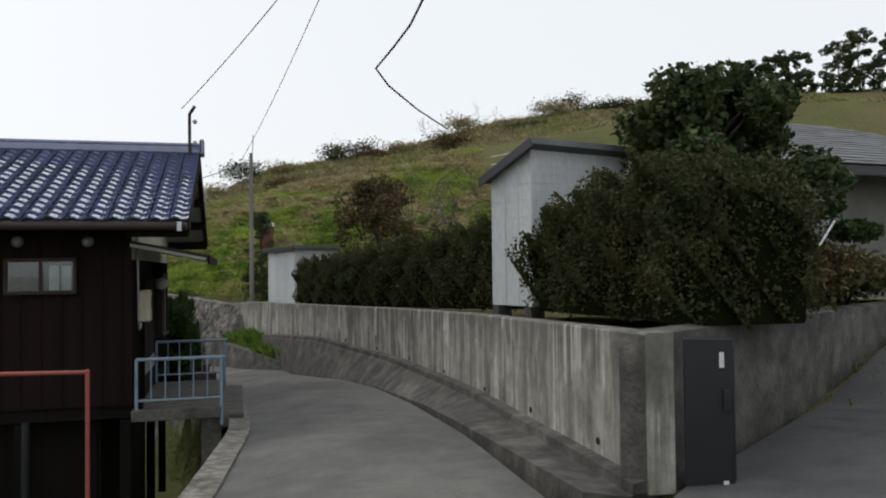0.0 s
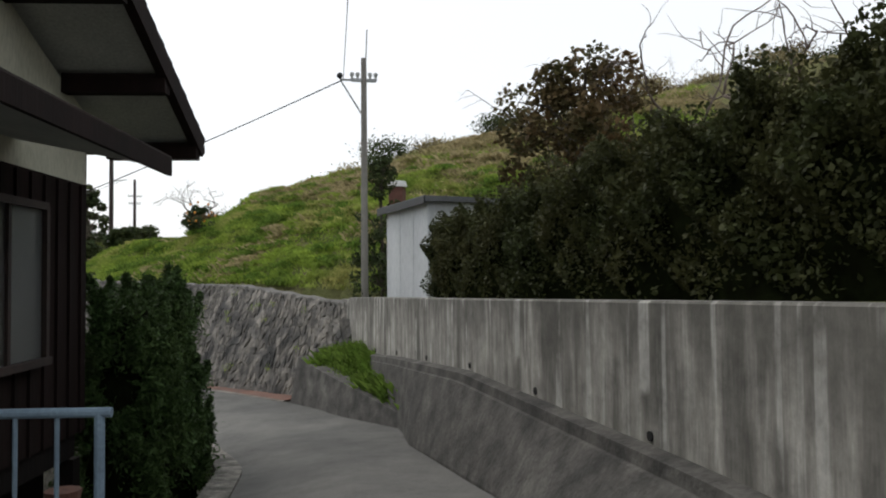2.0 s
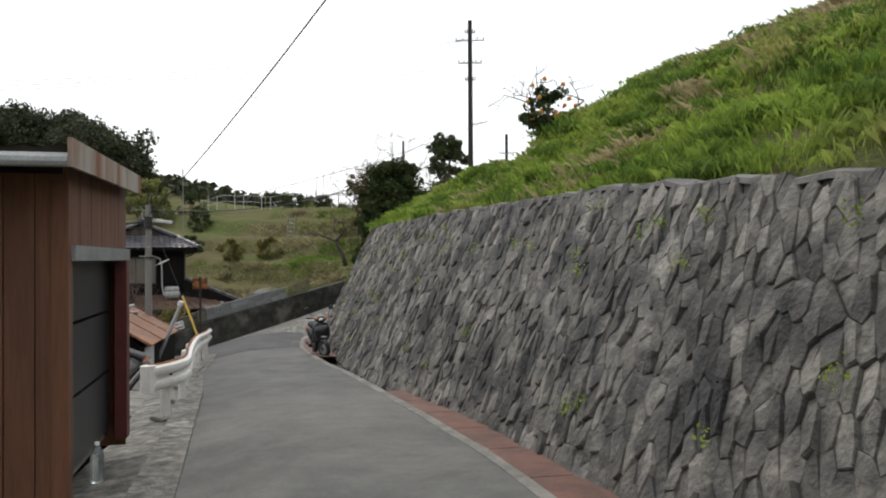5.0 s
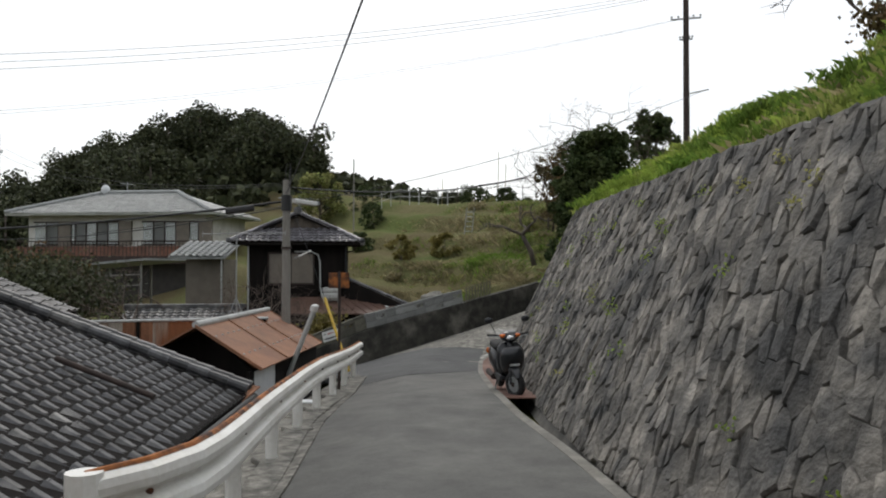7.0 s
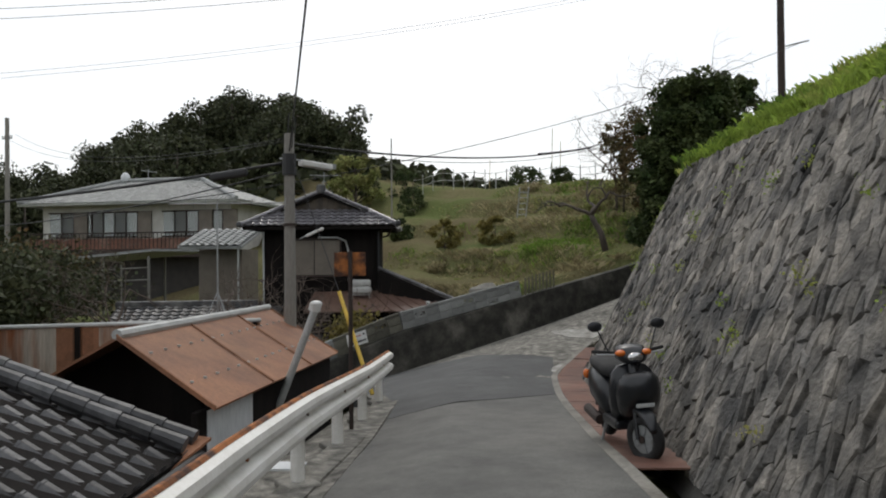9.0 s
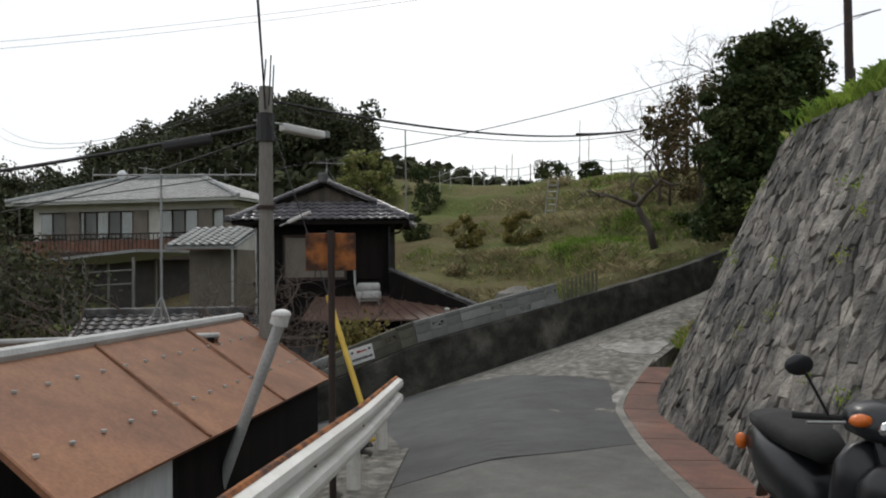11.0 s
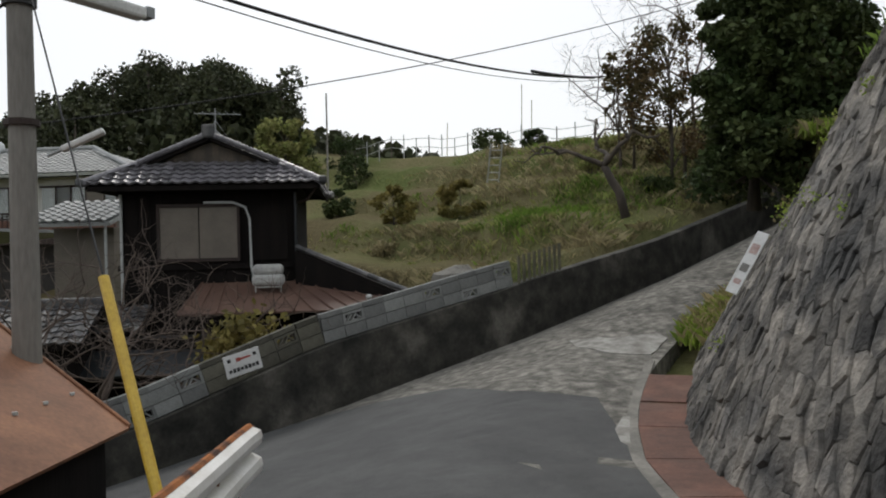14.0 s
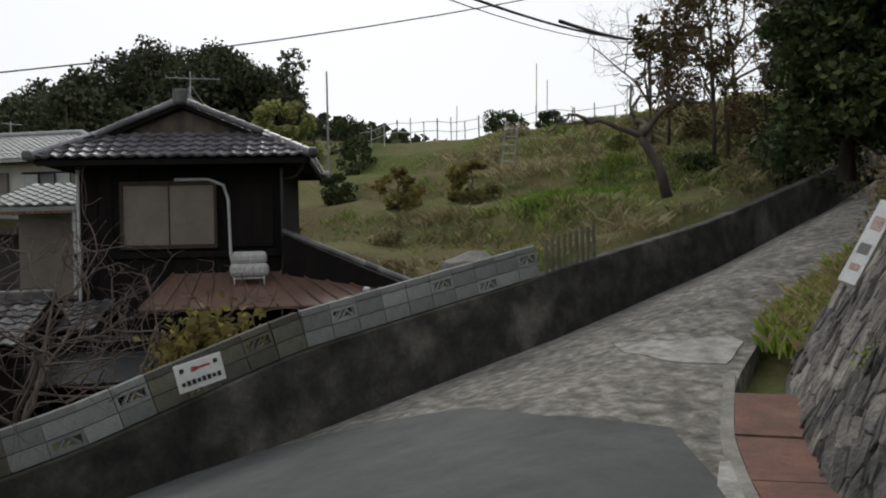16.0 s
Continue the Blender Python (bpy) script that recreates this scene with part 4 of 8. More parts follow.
def hedge(name, label, line, tops, width, seed, density, material=None, leaf=0.03, base_gap=0.04):
    """A clipped hedge along a plan line with a rounded, uneven section; tops gives its height along the line."""
    rng = np.random.default_rng(seed)
    q = resample([(x, y, z) for x, y, z in line], 0.35)
    nn = -normals(q)
    L = np.r_[0, np.cumsum(np.hypot(*(q[1:, :2] - q[:-1, :2]).T))]
    H = np.interp(L / L[-1], np.linspace(0, 1, len(tops)), tops)
    t = thing(name, label, "hedge", pose(q[0][0], q[0][1], q[0][2]))
    o = np.array([q[0][0], q[0][1], q[0][2]])

    def at(s, a, grow):
        """a from 0 to 1 round the section, from the lane-side foot over the top to the back."""
        i = np.interp(s, L, np.arange(len(q)))
        k = np.clip(i.astype(int), 0, len(q) - 2)
        f = (i - k)[:, None]
        b, n_ = q[k] * (1 - f) + q[k + 1] * f, nn[k] * (1 - f) + nn[k + 1] * f
        h = np.interp(s, L, H)
        ang = math.pi * a
        cx, cz = -np.cos(ang), np.sin(ang)
        ux = np.sign(cx) * np.abs(cx) ** 0.45 * width / 2 * grow + width / 2
        uz = base_gap + (h - base_gap) * (cz ** 0.5) * grow
        bulge = 0.07 * np.sin(3.1 * s + 2 * a * 9) + 0.06 * np.sin(5.3 * s - a * 14 + 1) + 0.05 * np.sin(9.7 * s + a * 21)
        ends = np.sqrt(np.clip(1 - np.clip((0.5 - np.minimum(s, L[-1] - s)) / 0.5, 0, 1) ** 2, 0.05, 1))
        ux = width / 2 + (ux - width / 2) * (1 + bulge * 1.6) * (0.5 + 0.5 * ends)
        return np.c_[b[:, :2] + n_ * ux[:, None], b[:, 2] + uz * (1 + bulge) * (0.75 + 0.25 * ends)]
    # a dark solid inside stands in for the shade between the leaves
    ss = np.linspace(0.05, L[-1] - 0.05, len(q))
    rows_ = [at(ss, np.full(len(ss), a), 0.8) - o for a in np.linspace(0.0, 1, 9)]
    strip("core", rows_, FOLIAGE_SHADE, closed=True, parent=t)
    n = int(1.9 * density * L[-1] * (2 * np.mean(tops) + width))
    s = rng.uniform(0.0, L[-1], n)
    a = np.where(rng.uniform(size=n) < 0.72, rng.uniform(0.0, 0.5, n), rng.uniform(0.5, 1, n))
    grow = 0.83 + 0.21 * rng.uniform(size=n) ** 1.5
    cap = rng.uniform(size=n) < 0.12
    s = np.where(cap, np.where(rng.uniform(size=n) < 0.5, rng.uniform(-0.02, 0.12, n), L[-1] - rng.uniform(-0.02, 0.12, n)), s)
    grow = np.where(cap, np.sqrt(rng.uniform(0.02, 1.0, n)), grow)
    P = at(s, a, grow) - o
    clump = 0.05 * np.sin(P[:, :1] * 14 + P[:, 2:] * 11)
    link_quads("foliage", leaf_quads(P + clump, leaf, rng), material or HEDGE, t)
    return t


def shrub(name, label, x, y, z, w, d, h, seed, material, count=1500, leaf=0.07, category="shrub"):
    """A low bush: stems from the foot and leaves in uneven clumps."""
    rng = np.random.default_rng(seed)
    t = thing(name, label, category, pose(x, y, z))
    tubes, pts = [], []
    for k in range(12):
        a = rng.uniform(0, 2 * math.pi)
        c = Vector((w / 2 * math.cos(a) * rng.uniform(0.2, 0.85), d / 2 * math.sin(a) * rng.uniform(0.2, 0.85), h * rng.uniform(0.45, 0.88)))
        tubes.append(([Vector((0, 0, -0.1)), c * 0.5, c], 0.018, 0.4, 4))
        m_ = count // 12
        q = rng.normal(size=(m_, 3)) * np.array([w * 0.15, d * 0.15, h * 0.15])
        pts.append(q + np.array(c))
    limbs("stems", tubes, TWIG, t)
    P = np.concatenate(pts)
    P[:, 2] = np.clip(P[:, 2], 0.02, None)
    link_quads("leaves", leaf_quads(P, leaf, rng), material, t)
    return t


def scatter(n, box_, keep, rng):
    """Random plan points in a box that pass keep, with the ground's height."""
    x, y = rng.uniform(box_[0], box_[1], n), rng.uniform(box_[2], box_[3], n)
    w = keep(x, y)
    x, y = x[w], y[w]
    return np.c_[x, y, terrain(x, y)]


# ---- gutter with steel plates ----
def gutter_side(y):
    return np.interp(y, [p[1] for p in EDGE_R], [p[0] for p in EDGE_R])


gutter = thing("gutter", "roadside gutter partly covered by red rusted steel plates", "gutter", kind="structure")
ge = resample([(x, y, 0) for x, y in EDGE_R[10:21]], 0.4)
ge_len = np.r_[0, np.cumsum(np.hypot(*(ge[1:, :2] - ge[:-1, :2]).T))]
gnorm = -normals(ge)
gzz = lane_z(ge[:, 0], ge[:, 1])
strip("lip", [np.c_[ge[:, :2] + gnorm * o, gzz + dz] for o, dz in ((-0.11, -0.2), (-0.11, 0.012), (0.0, 0.02), (0.02, -0.3))], CONC, closed=True, parent=gutter, label="pale concrete lip")


def at_ge(s, o, dz):
    i = float(np.interp(s, ge_len, np.arange(len(ge))))
    k = min(int(i), len(ge) - 2)
    f = i - k
    b, n_ = ge[k] * (1 - f) + ge[k + 1] * f, gnorm[k] * (1 - f) + gnorm[k + 1] * f
    return Vector((b[0] + n_[0] * o, b[1] + n_[1] * o, float(lane_z(b[0], b[1])) + dz))


def plate(s0, s1, w0=0.62, w1=0.62):
    bm = bmesh.new()
    vs = [[bm.verts.new(at_ge(s, o, dz)) for s, o in ((s0, 0.0), (s1, 0.0), (s1, w1), (s0, w0))] for dz in (0.006, 0.022)]
    bm.faces.new(vs[0][::-1])
    bm.faces.new(vs[1])
    for i in range(4):
        bm.faces.new((vs[0][i], vs[0][(i + 1) % 4], vs[1][(i + 1) % 4], vs[1][i]))
    part("plate", bm, RUST_PLATE, gutter)


s = 0.15
while s < 9.6:
    plate(s, min(s + 1.18, 9.9), 0.75, 0.75)
    s += 1.2
S_SCOOT = float(ge_len[np.argmin(np.hypot(ge[:, 0] + 22.0, ge[:, 1] - 37.8))])
s = S_SCOOT
while s < ge_len[-1] - 1.2:
    plate(s, s + 1.18, 0.6, 0.6)
    s += 1.2
# pale mortar patches by the gutter
for pts in ([(-28.75, 43.25), (-28.95, 43.35), (-29.3, 43.7), (-29.6, 44.2), (-29.5, 44.3), (-29.2, 43.9)], [(-31.2, 46.85), (-31.7, 46.6), (-32.5, 46.75), (-32.95, 47.1), (-32.2, 47.25), (-31.75, 47.75), (-31.45, 47.6)]):
    fan("mortar_patch", pts, PALE_MORTAR, 0.014, "pale smooth mortar patch on the road")

# ---- left kerb and retaining edge ----
le = resample([(x, y, 0) for x, y in EDGE_L], 0.4)
ln = normals(le)
lz = junction_z(le[:, 0], le[:, 1])
kerb = strip("kerb", [np.c_[le[:, :2] + ln * o, lz + dz] for o, dz in ((-0.03, -0.1), (-0.02, 0.03), (0.28, 0.035), (0.3, -0.4), (0.34, -3.2), (0.0, -3.2))], CONC_RAMP, closed=True)
setting(kerb, "low concrete edge strip along the lane's drop", "kerb")
# wider concrete apron between the hut and the rail
apron = bmesh.new()
ap = [(-11.2, 26.6), (-13.2, 28.2), (-16.2, 30.4), (-19.6, 32.9), (-22.6, 35.0), (-25.5, 37.3), (-28.6, 39.6), (-29.2, 39.1), (-26.1, 36.5), (-23.3, 34.3), (-19.9, 31.9), (-16.9, 29.7), (-14.0, 27.3), (-11.6, 26.0)]
lo = [apron.verts.new((x, y, float(junction_z(x, y)) - 2.6)) for x, y in ap]
hi = [apron.verts.new((x, y, float(junction_z(x, y)) + 0.02)) for x, y in ap]
apron.faces.new(hi)
for i in range(len(ap)):
    apron.faces.new((lo[i], lo[(i + 1) % len(ap)], hi[(i + 1) % len(ap)], hi[i]))
bmesh.ops.triangulate(apron, faces=[f for f in apron.faces if len(f.verts) > 4])
setting(part("apron", apron, CONC_RAMP), "stained concrete verge along the rail", "pavement")


# ---- roof tiles ----
def tile_data(name, w, length, rise, thick, material, wavy=True):
    """One pan tile: w across, length up the slope, a rolled section and a thick front lip."""
    n = 6
    V, F = [], []
    for v, lift in ((0.0, thick), (length, 0.0)):
        for i in range(n + 1):
            u = i / n
            z = rise * (math.sin(2 * math.pi * u - 0.6) * 0.5 + (0.35 if u > 0.82 else 0)) if wavy else rise * 0.2 * math.sin(math.pi * u)
            V.append((u * w, v, z + lift))
    for i in range(n):
        F.append((i, i + 1, n + 2 + i, n + 1 + i))
    k = len(V)
    for i in range(n + 1):
        x, y, z = V[i]
        V.append((x, y + 0.006, z - thick))
    for i in range(n):
        F.append((k + i, k + i + 1, i + 1, i))
    me = bpy.data.meshes.new(name)
    me.from_pydata(V, [], F)
    me.materials.append(material)
    me.update()
    return me, V, F


def tile_field(parent, origin, ux, vy, nu, nv, w, length, rise, thick, material, material_joined, singles, keep=None, wavy=True, rng_seed=1):
    """Tiles over a slope: origin at the eave corner, ux along the eave, vy up the slope. The first ones are pieces of their own."""
    rng = np.random.default_rng(rng_seed)
    me, V, F = tile_data("tile", w * 1.02, length * 1.12, rise, thick, material, wavy)
    ux, vy = Vector(ux).normalized(), Vector(vy).normalized()
    nz = ux.cross(vy)
    rot = Matrix((ux, vy, nz)).transposed().to_4x4()
    VV, FF, made = [], [], 0
    Va = np.array(V)
    R = np.array(rot.to_3x3())
    for i in range(nu):
        for j in range(nv):
            if keep and not keep(i * w + w / 2, j * length + length / 2):
                continue
            p = Vector(origin) + ux * (i * w) + vy * (j * length) + nz * (0.01 + rng.uniform(-0.004, 0.004))
            if made < singles:
                ob = new("tile", me)
                ob.parent = parent
                ob.matrix_basis = Matrix.Translation(p) @ rot
                made += 1
            else:
                k = len(VV) * len(V)
                VV.append(Va @ R.T + np.array(p))
                FF += [tuple(a + k for a in f) for f in F]
    if VV:
        tagged(link_mesh("tiles", np.concatenate(VV), FF, material_joined, parent), kind="stuff")


def island(m, name):
    """The same surface for joined pieces: varied by piece."""
    c = m.copy()
    c.name = name
    nt = c.node_tree
    for n in list(nt.nodes):
        if n.bl_idname == "ShaderNodeObjectInfo":
            g = nt.nodes.new("ShaderNodeNewGeometry")
            for l in list(n.outputs["Random"].links):
                nt.links.new(g.outputs["Random Per Island"], l.to_socket)
            nt.nodes.remove(n)
    return c


BLUE_TILE_J, GREY_TILE_J, SILVER_TILE_J = island(BLUE_TILE, "glazed_blue_tiles"), island(GREY_TILE, "weathered_grey_tiles"), island(SILVER_TILE, "silvery_tiles")
PALE_TILE_J, SLATE_J = island(PALE_TILE, "pale_grey_tiles"), island(SLATE, "slate_tiles")


def slab(bm, pts, thick):
    """A flat plate through three or four corner points, thick below."""
    pts = [Vector(p) for p in pts]
    nrm = (pts[1] - pts[0]).cross(pts[-1] - pts[0]).normalized()
    if nrm.z < 0:
        nrm = -nrm
    a = [bm.verts.new(p) for p in pts]
    b = [bm.verts.new(p - nrm * thick) for p in pts]
    bm.faces.new(a)
    bm.faces.new(b[::-1])
    n = len(pts)
    for i in range(n):
        bm.faces.new((a[i], a[(i + 1) % n], b[(i + 1) % n], b[i]))
    return bm


# ---- the dark house with the blue roof ----
def blue_house():
    m = pose(-4.7, 15.4, 0, 0, 0, 14.5)
    h = thing("house", "dark brown boarded house on posts with a glazed blue tile roof", "house", m)
    X0, X1, Y0, Y1, FLOOR, EAVE = -0.85, -9.5, -3.15, 3.15, -0.42, 2.42
    # walls of vertical boards
    for spec in (((X0 + X1) / 2, Y0 + 0.05, (FLOOR + EAVE) / 2, X0 - X1, 0.1, EAVE - FLOOR), ((X0 + X1) / 2, Y1 - 0.05, (FLOOR + EAVE) / 2, X0 - X1, 0.1, EAVE - FLOOR),
                 (X1 + 0.05, 0, (FLOOR + EAVE) / 2, 0.1, Y1 - Y0 - 0.2, EAVE - FLOOR)):
        part("wall", boxes(spec), DARK_WOOD, h)
    part("floor", boxes(((X0 + X1) / 2, 0, FLOOR + 0.06, X0 - X1 - 0.2, Y1 - Y0 - 0.2, 0.12)), DARK_WOOD, h)
    g = bmesh.new()
    box(g, X0 - 0.05, 0, (FLOOR + 1.78) / 2, 0.1, Y1 - Y0 - 0.2, 1.78 - FLOOR)
    part("gable_boarding", g, DARK_WOOD, h)
    # boards' cover strips
    for i in range(26):
        y = Y0 + 0.1 + i * 0.242
        if -2.1 < y < -0.2:
            continue
        part("batten", boxes((X0 + 0.012, y, (FLOOR + 1.76) / 2, 0.022, 0.035, 1.76 - FLOOR)), DARK_WOOD, h)
    for i in range(30):
        part("batten", boxes((X0 - 0.15 - i * 0.28, Y0 - 0.012, (FLOOR + EAVE) / 2, 0.035, 0.022, EAVE - FLOOR)), DARK_WOOD, h)
    pl = bmesh.new()
    vs = [(X0, Y0 + 0.02, 1.78), (X0, Y1 - 0.02, 1.78), (X0, Y1 - 0.02, 2.42), (X0, 0, 3.6), (X0, Y0 + 0.02, 2.42)]
    a = [pl.verts.new(v) for v in vs]
    b = [pl.verts.new((v[0] - 0.1, v[1], v[2])) for v in vs]
    pl.faces.new(a)
    pl.faces.new(b[::-1])
    for i in range(5):
        pl.faces.new((a[i], a[(i + 1) % 5], b[(i + 1) % 5], b[i]))
    part("gable", pl, PLASTER, h, "cream plaster gable")
    # roof: two slopes, ridge, verge boards, soffit beams
    RZ, EZ, YE = 3.82, 2.30, 3.9
    roof = part("roof", slab(slab(bmesh.new(), [(0, -YE, EZ), (0, 0, RZ), (-9.8, 0, RZ), (-9.8, -YE, EZ)], 0.1), [(0, 0, RZ), (0, YE, EZ), (-9.8, YE, EZ), (-9.8, 0, RZ)], 0.1), SOFFIT, h, "pale soffit boards under the roof")
    up = Vector((0, YE, RZ - EZ))
    n_v = int(up.length / 0.255)
    tile_field(roof, (0.02 - 9.7, -YE - 0.06, EZ + 0.02), (1, 0, 0), up, 35, n_v + 1, 0.277, 0.255, 0.055, 0.03, BLUE_TILE, BLUE_TILE_J, 300)
    tile_field(roof, (0.02, YE + 0.06, EZ + 0.02), (-1, 0, 0), (0, -YE, RZ - EZ), 35, n_v + 1, 0.277, 0.255, 0.055, 0.03, BLUE_TILE_J, BLUE_TILE_J, 0)
    part("ridge", boxes((-4.85, 0, RZ + 0.09, 9.8, 0.26, 0.14), (-4.85, 0, RZ + 0.19, 9.85, 0.2, 0.07), bevel=0.025), BLUE_TILE, roof, "stacked blue ridge tiles")
    part("ridge_end", boxes((0.06, 0, RZ + 0.14, 0.1, 0.34, 0.32), bevel=0.04), BLUE_TILE, roof)
    for sgn in (-1, 1):
        bm = bmesh.new()
        slab(bm, [(0.03, sgn * YE, EZ + 0.03), (0.03, 0, RZ + 0.03), (-0.05, 0, RZ + 0.03), (-0.05, sgn * YE, EZ + 0.03)], 0.2)
        part("verge_board", bm, DARK_WOOD, roof)
        for f in (0.12, 0.4, 0.68, 0.95):
            y, z = sgn * YE * f, RZ + (EZ - RZ) * f
            part("purlin", boxes((-0.42, y, z - 0.2, 0.86, 0.14, 0.16)), DARK_WOOD, roof, "dark purlin end")
        part("eave_gutter", rods(((-9.8, sgn * (YE + 0.08), EZ - 0.06), (0.0, sgn * (YE + 0.08), EZ - 0.06), 0.055)), RUST_DARK, roof)
    # canopy over the door
    bm = slab(bmesh.new(), [(X0, -3.3, 2.02), (0.25, -3.3, 1.8), (0.25, 1.75, 1.8), (X0, 1.75, 2.02)], 0.05)
    can = part("canopy", bm, SOFFIT, h, "lean-to canopy with a pale underside")
    part("canopy_cover", slab(bmesh.new(), [(X0, -3.34, 2.06), (0.29, -3.34, 1.84), (0.29, 1.79, 1.84), (X0, 1.79, 2.06)], 0.035), RUST_DARK, can, "dark metal canopy cover")
    part("fascia", boxes((0.28, -0.77, 1.76, 0.03, 5.1, 0.13)), DARK_WOOD, can)
    # door, window, meter, lamp
    d = part("door_frame", boxes((X0 + 0.03, -1.15, 0.42, 0.08, 1.75, 0.06), (X0 + 0.03, -2.0, -0.1, 0.08, 0.06, 1.1), (X0 + 0.03, -0.3, -0.1, 0.08, 0.06, 1.1), (X0 + 0.03, -1.15, 1.42, 0.08, 1.75, 0.07), (X0 + 0.03, -2.0, 0.9, 0.08, 0.06, 1.0), (X0 + 0.03, -0.3, 0.9, 0.08, 0.06, 1.0)), BLACK_WOOD, h)
    for y in (-1.57, -0.73):
        leaf = part("sliding_door", boxes((X0 + 0.035, y, 0.42, 0.04, 0.8, 1.95)), DARK_WOOD, h)
        part("push_plate", boxes((X0 + 0.06, y, -0.02, 0.012, 0.7, 0.22)), GREY_METAL, leaf, "dull metal plate")
    win = part("window", boxes((X0 + 0.05, 1.55, 1.5, 0.1, 1.2, 0.06)), RUST_DARK, h, "dark-framed sliding window")
    part("sill", boxes((X0 + 0.05, 1.55, 0.3, 0.14, 1.25, 0.06)), RUST_DARK, win)
    part("jamb", boxes((X0 + 0.05, 0.96, 0.9, 0.1, 0.05, 1.2)), RUST_DARK, win)
    part("jamb", boxes((X0 + 0.05, 2.14, 0.9, 0.1, 0.05, 1.2)), RUST_DARK, win)
    part("mullion", boxes((X0 + 0.05, 1.55, 0.9, 0.07, 0.045, 1.15)), RUST_DARK, win)
    for y in (1.27, 1.84):
        pane = part("pane", boxes((X0 + 0.055, y, 0.9, 0.008, 0.54, 1.14)), FROST, win)
        pane.visible_shadow = False
    part("curtain", boxes((X0 + 0.02, 1.32, 0.9, 0.01, 0.3, 1.14)), CURTAIN, win, "pale curtain behind the glass")
    mb = part("meter_box", boxes((X0 + 0.12, -2.55, 1.05, 0.2, 0.34, 0.5), bevel=0.03), BEIGE_BOX, h, "beige meter box with a cable")
    part("meter_window", boxes((X0 + 0.225, -2.5, 1.1, 0.01, 0.06, 0.2)), INK, mb)
    V, F = tube_path([(X0 + 0.04, -2.75, 2.2), (X0 + 0.05, -2.75, 1.4), (X0 + 0.05, -2.75, 0.85), (X0 + 0.05, -2.65, 0.68), (X0 + 0.06, -2.52, 0.72), (X0 + 0.06, -2.5, 0.82)], 0.022, 6)
    link_mesh("meter_pipe", V, F, PVC, mb, smooth=True)
    lamp_ = part("porch_lamp", ball(bmesh.new(), (X0 + 0.12, 0.55, 1.35), 0.12, 0.14, 0.12), LAMP_WHITE, h, "round white porch lamp")
    part("lamp_base", rods(((X0, 0.55, 1.35), (X0 + 0.06, 0.55, 1.35), 0.09)), GREY_METAL, lamp_)
    # the side towards the lower yard: window and round vents
    wf = part("window", boxes((-2.1, Y0 - 0.04, 1.78, 0.96, 0.1, 0.05)), RUST_DARK, h)
    part("sill", boxes((-2.1, Y0 - 0.04, 1.3, 0.96, 0.12, 0.05)), RUST_DARK, wf)
    part("jamb", boxes((-2.57, Y0 - 0.04, 1.54, 0.04, 0.1, 0.5)), RUST_DARK, wf)
    part("jamb", boxes((-1.63, Y0 - 0.04, 1.54, 0.04, 0.1, 0.5)), RUST_DARK, wf)
    part("mullion", boxes((-2.1, Y0 - 0.04, 1.54, 0.04, 0.08, 0.5)), RUST_DARK, wf)
    for x in (-2.34, -1.86):
        pane = part("pane", boxes((x, Y0 - 0.045, 1.54, 0.44, 0.008, 0.44)), GLASS, wf)
        pane.visible_shadow = False
    part("curtain", boxes((-1.84, Y0 - 0.012, 1.51, 0.3, 0.01, 0.36)), CURTAIN, wf, "pale gathered curtain")
    for x in (-1.45, -2.4):
        part("vent_cap", ball(bmesh.new(), (x, Y0 - 0.09, 2.05), 0.085, 0.09, 0.085), GREY_METAL, h, "round metal vent cap")
    # posts and beams below the floor
    for x in (-0.95, -2.4, -4.2, -6.2, -8.6):
        for y in (Y0 + 0.12, 0.6, Y1 - 0.12):
            part("post", boxes((x, y, -2.0, 0.15, 0.15, 2.7)), BLACK_WOOD, h)
    part("floor_beam", boxes((-5.1, Y0 + 0.12, FLOOR - 0.1, 8.8, 0.14, 0.2)), BLACK_WOOD, h)
    part("floor_beam", boxes((-0.95, 0, FLOOR - 0.1, 0.14, 6.0, 0.2)), BLACK_WOOD, h)
    # two added near-black sheets behind the posts stand for underfloor shade
    part("lower_wall", boxes((-5.45, -2.7, -2.6, 8.1, 0.1, 4.2)), BLACK_WOOD, h)
    part("lower_gable_wall", boxes((-1.4, 0.38, -2.6, 0.1, 6.2, 4.2)), BLACK_WOOD, h)
    part("lower_sill", boxes((-4.6, -3.7, -2.35, 8.0, 0.18, 0.35)), CONC_DARK, h, "concrete sill under the house")
    for x in (-2.2, -3.1):
        part("downpipe", rods(((x, Y0 - 0.5, -3.0), (x, Y0 - 0.5, FLOOR - 0.1), 0.06)), BLACK_PAINT, h)
    part("bench_board", boxes((-4.6, Y0 - 0.35, -1.42, 1.6, 0.45, 0.05)), CONC, h)
    # service mast at the ridge end
    mast = part("service_mast", rods(((-0.15, -0.35, 3.0), (-0.15, -0.35, 4.55), 0.03), ((-0.15, -0.35, 4.55), (-0.05, -0.4, 4.7), 0.03)), RUST_DARK, h, "thin dark service mast")
    for z in (3.5, 4.0, 4.4):
        part("insulator", ball(bmesh.new(), (-0.05, -0.42, z), 0.045), PVC, mast)
    # white end of the near eave
    part("eave_end", boxes((-0.1, -YE - 0.08, EZ - 0.06, 0.06, 0.12, 0.13)), WHITE_METAL, roof)
    return h, m


house_a, HM = blue_house()

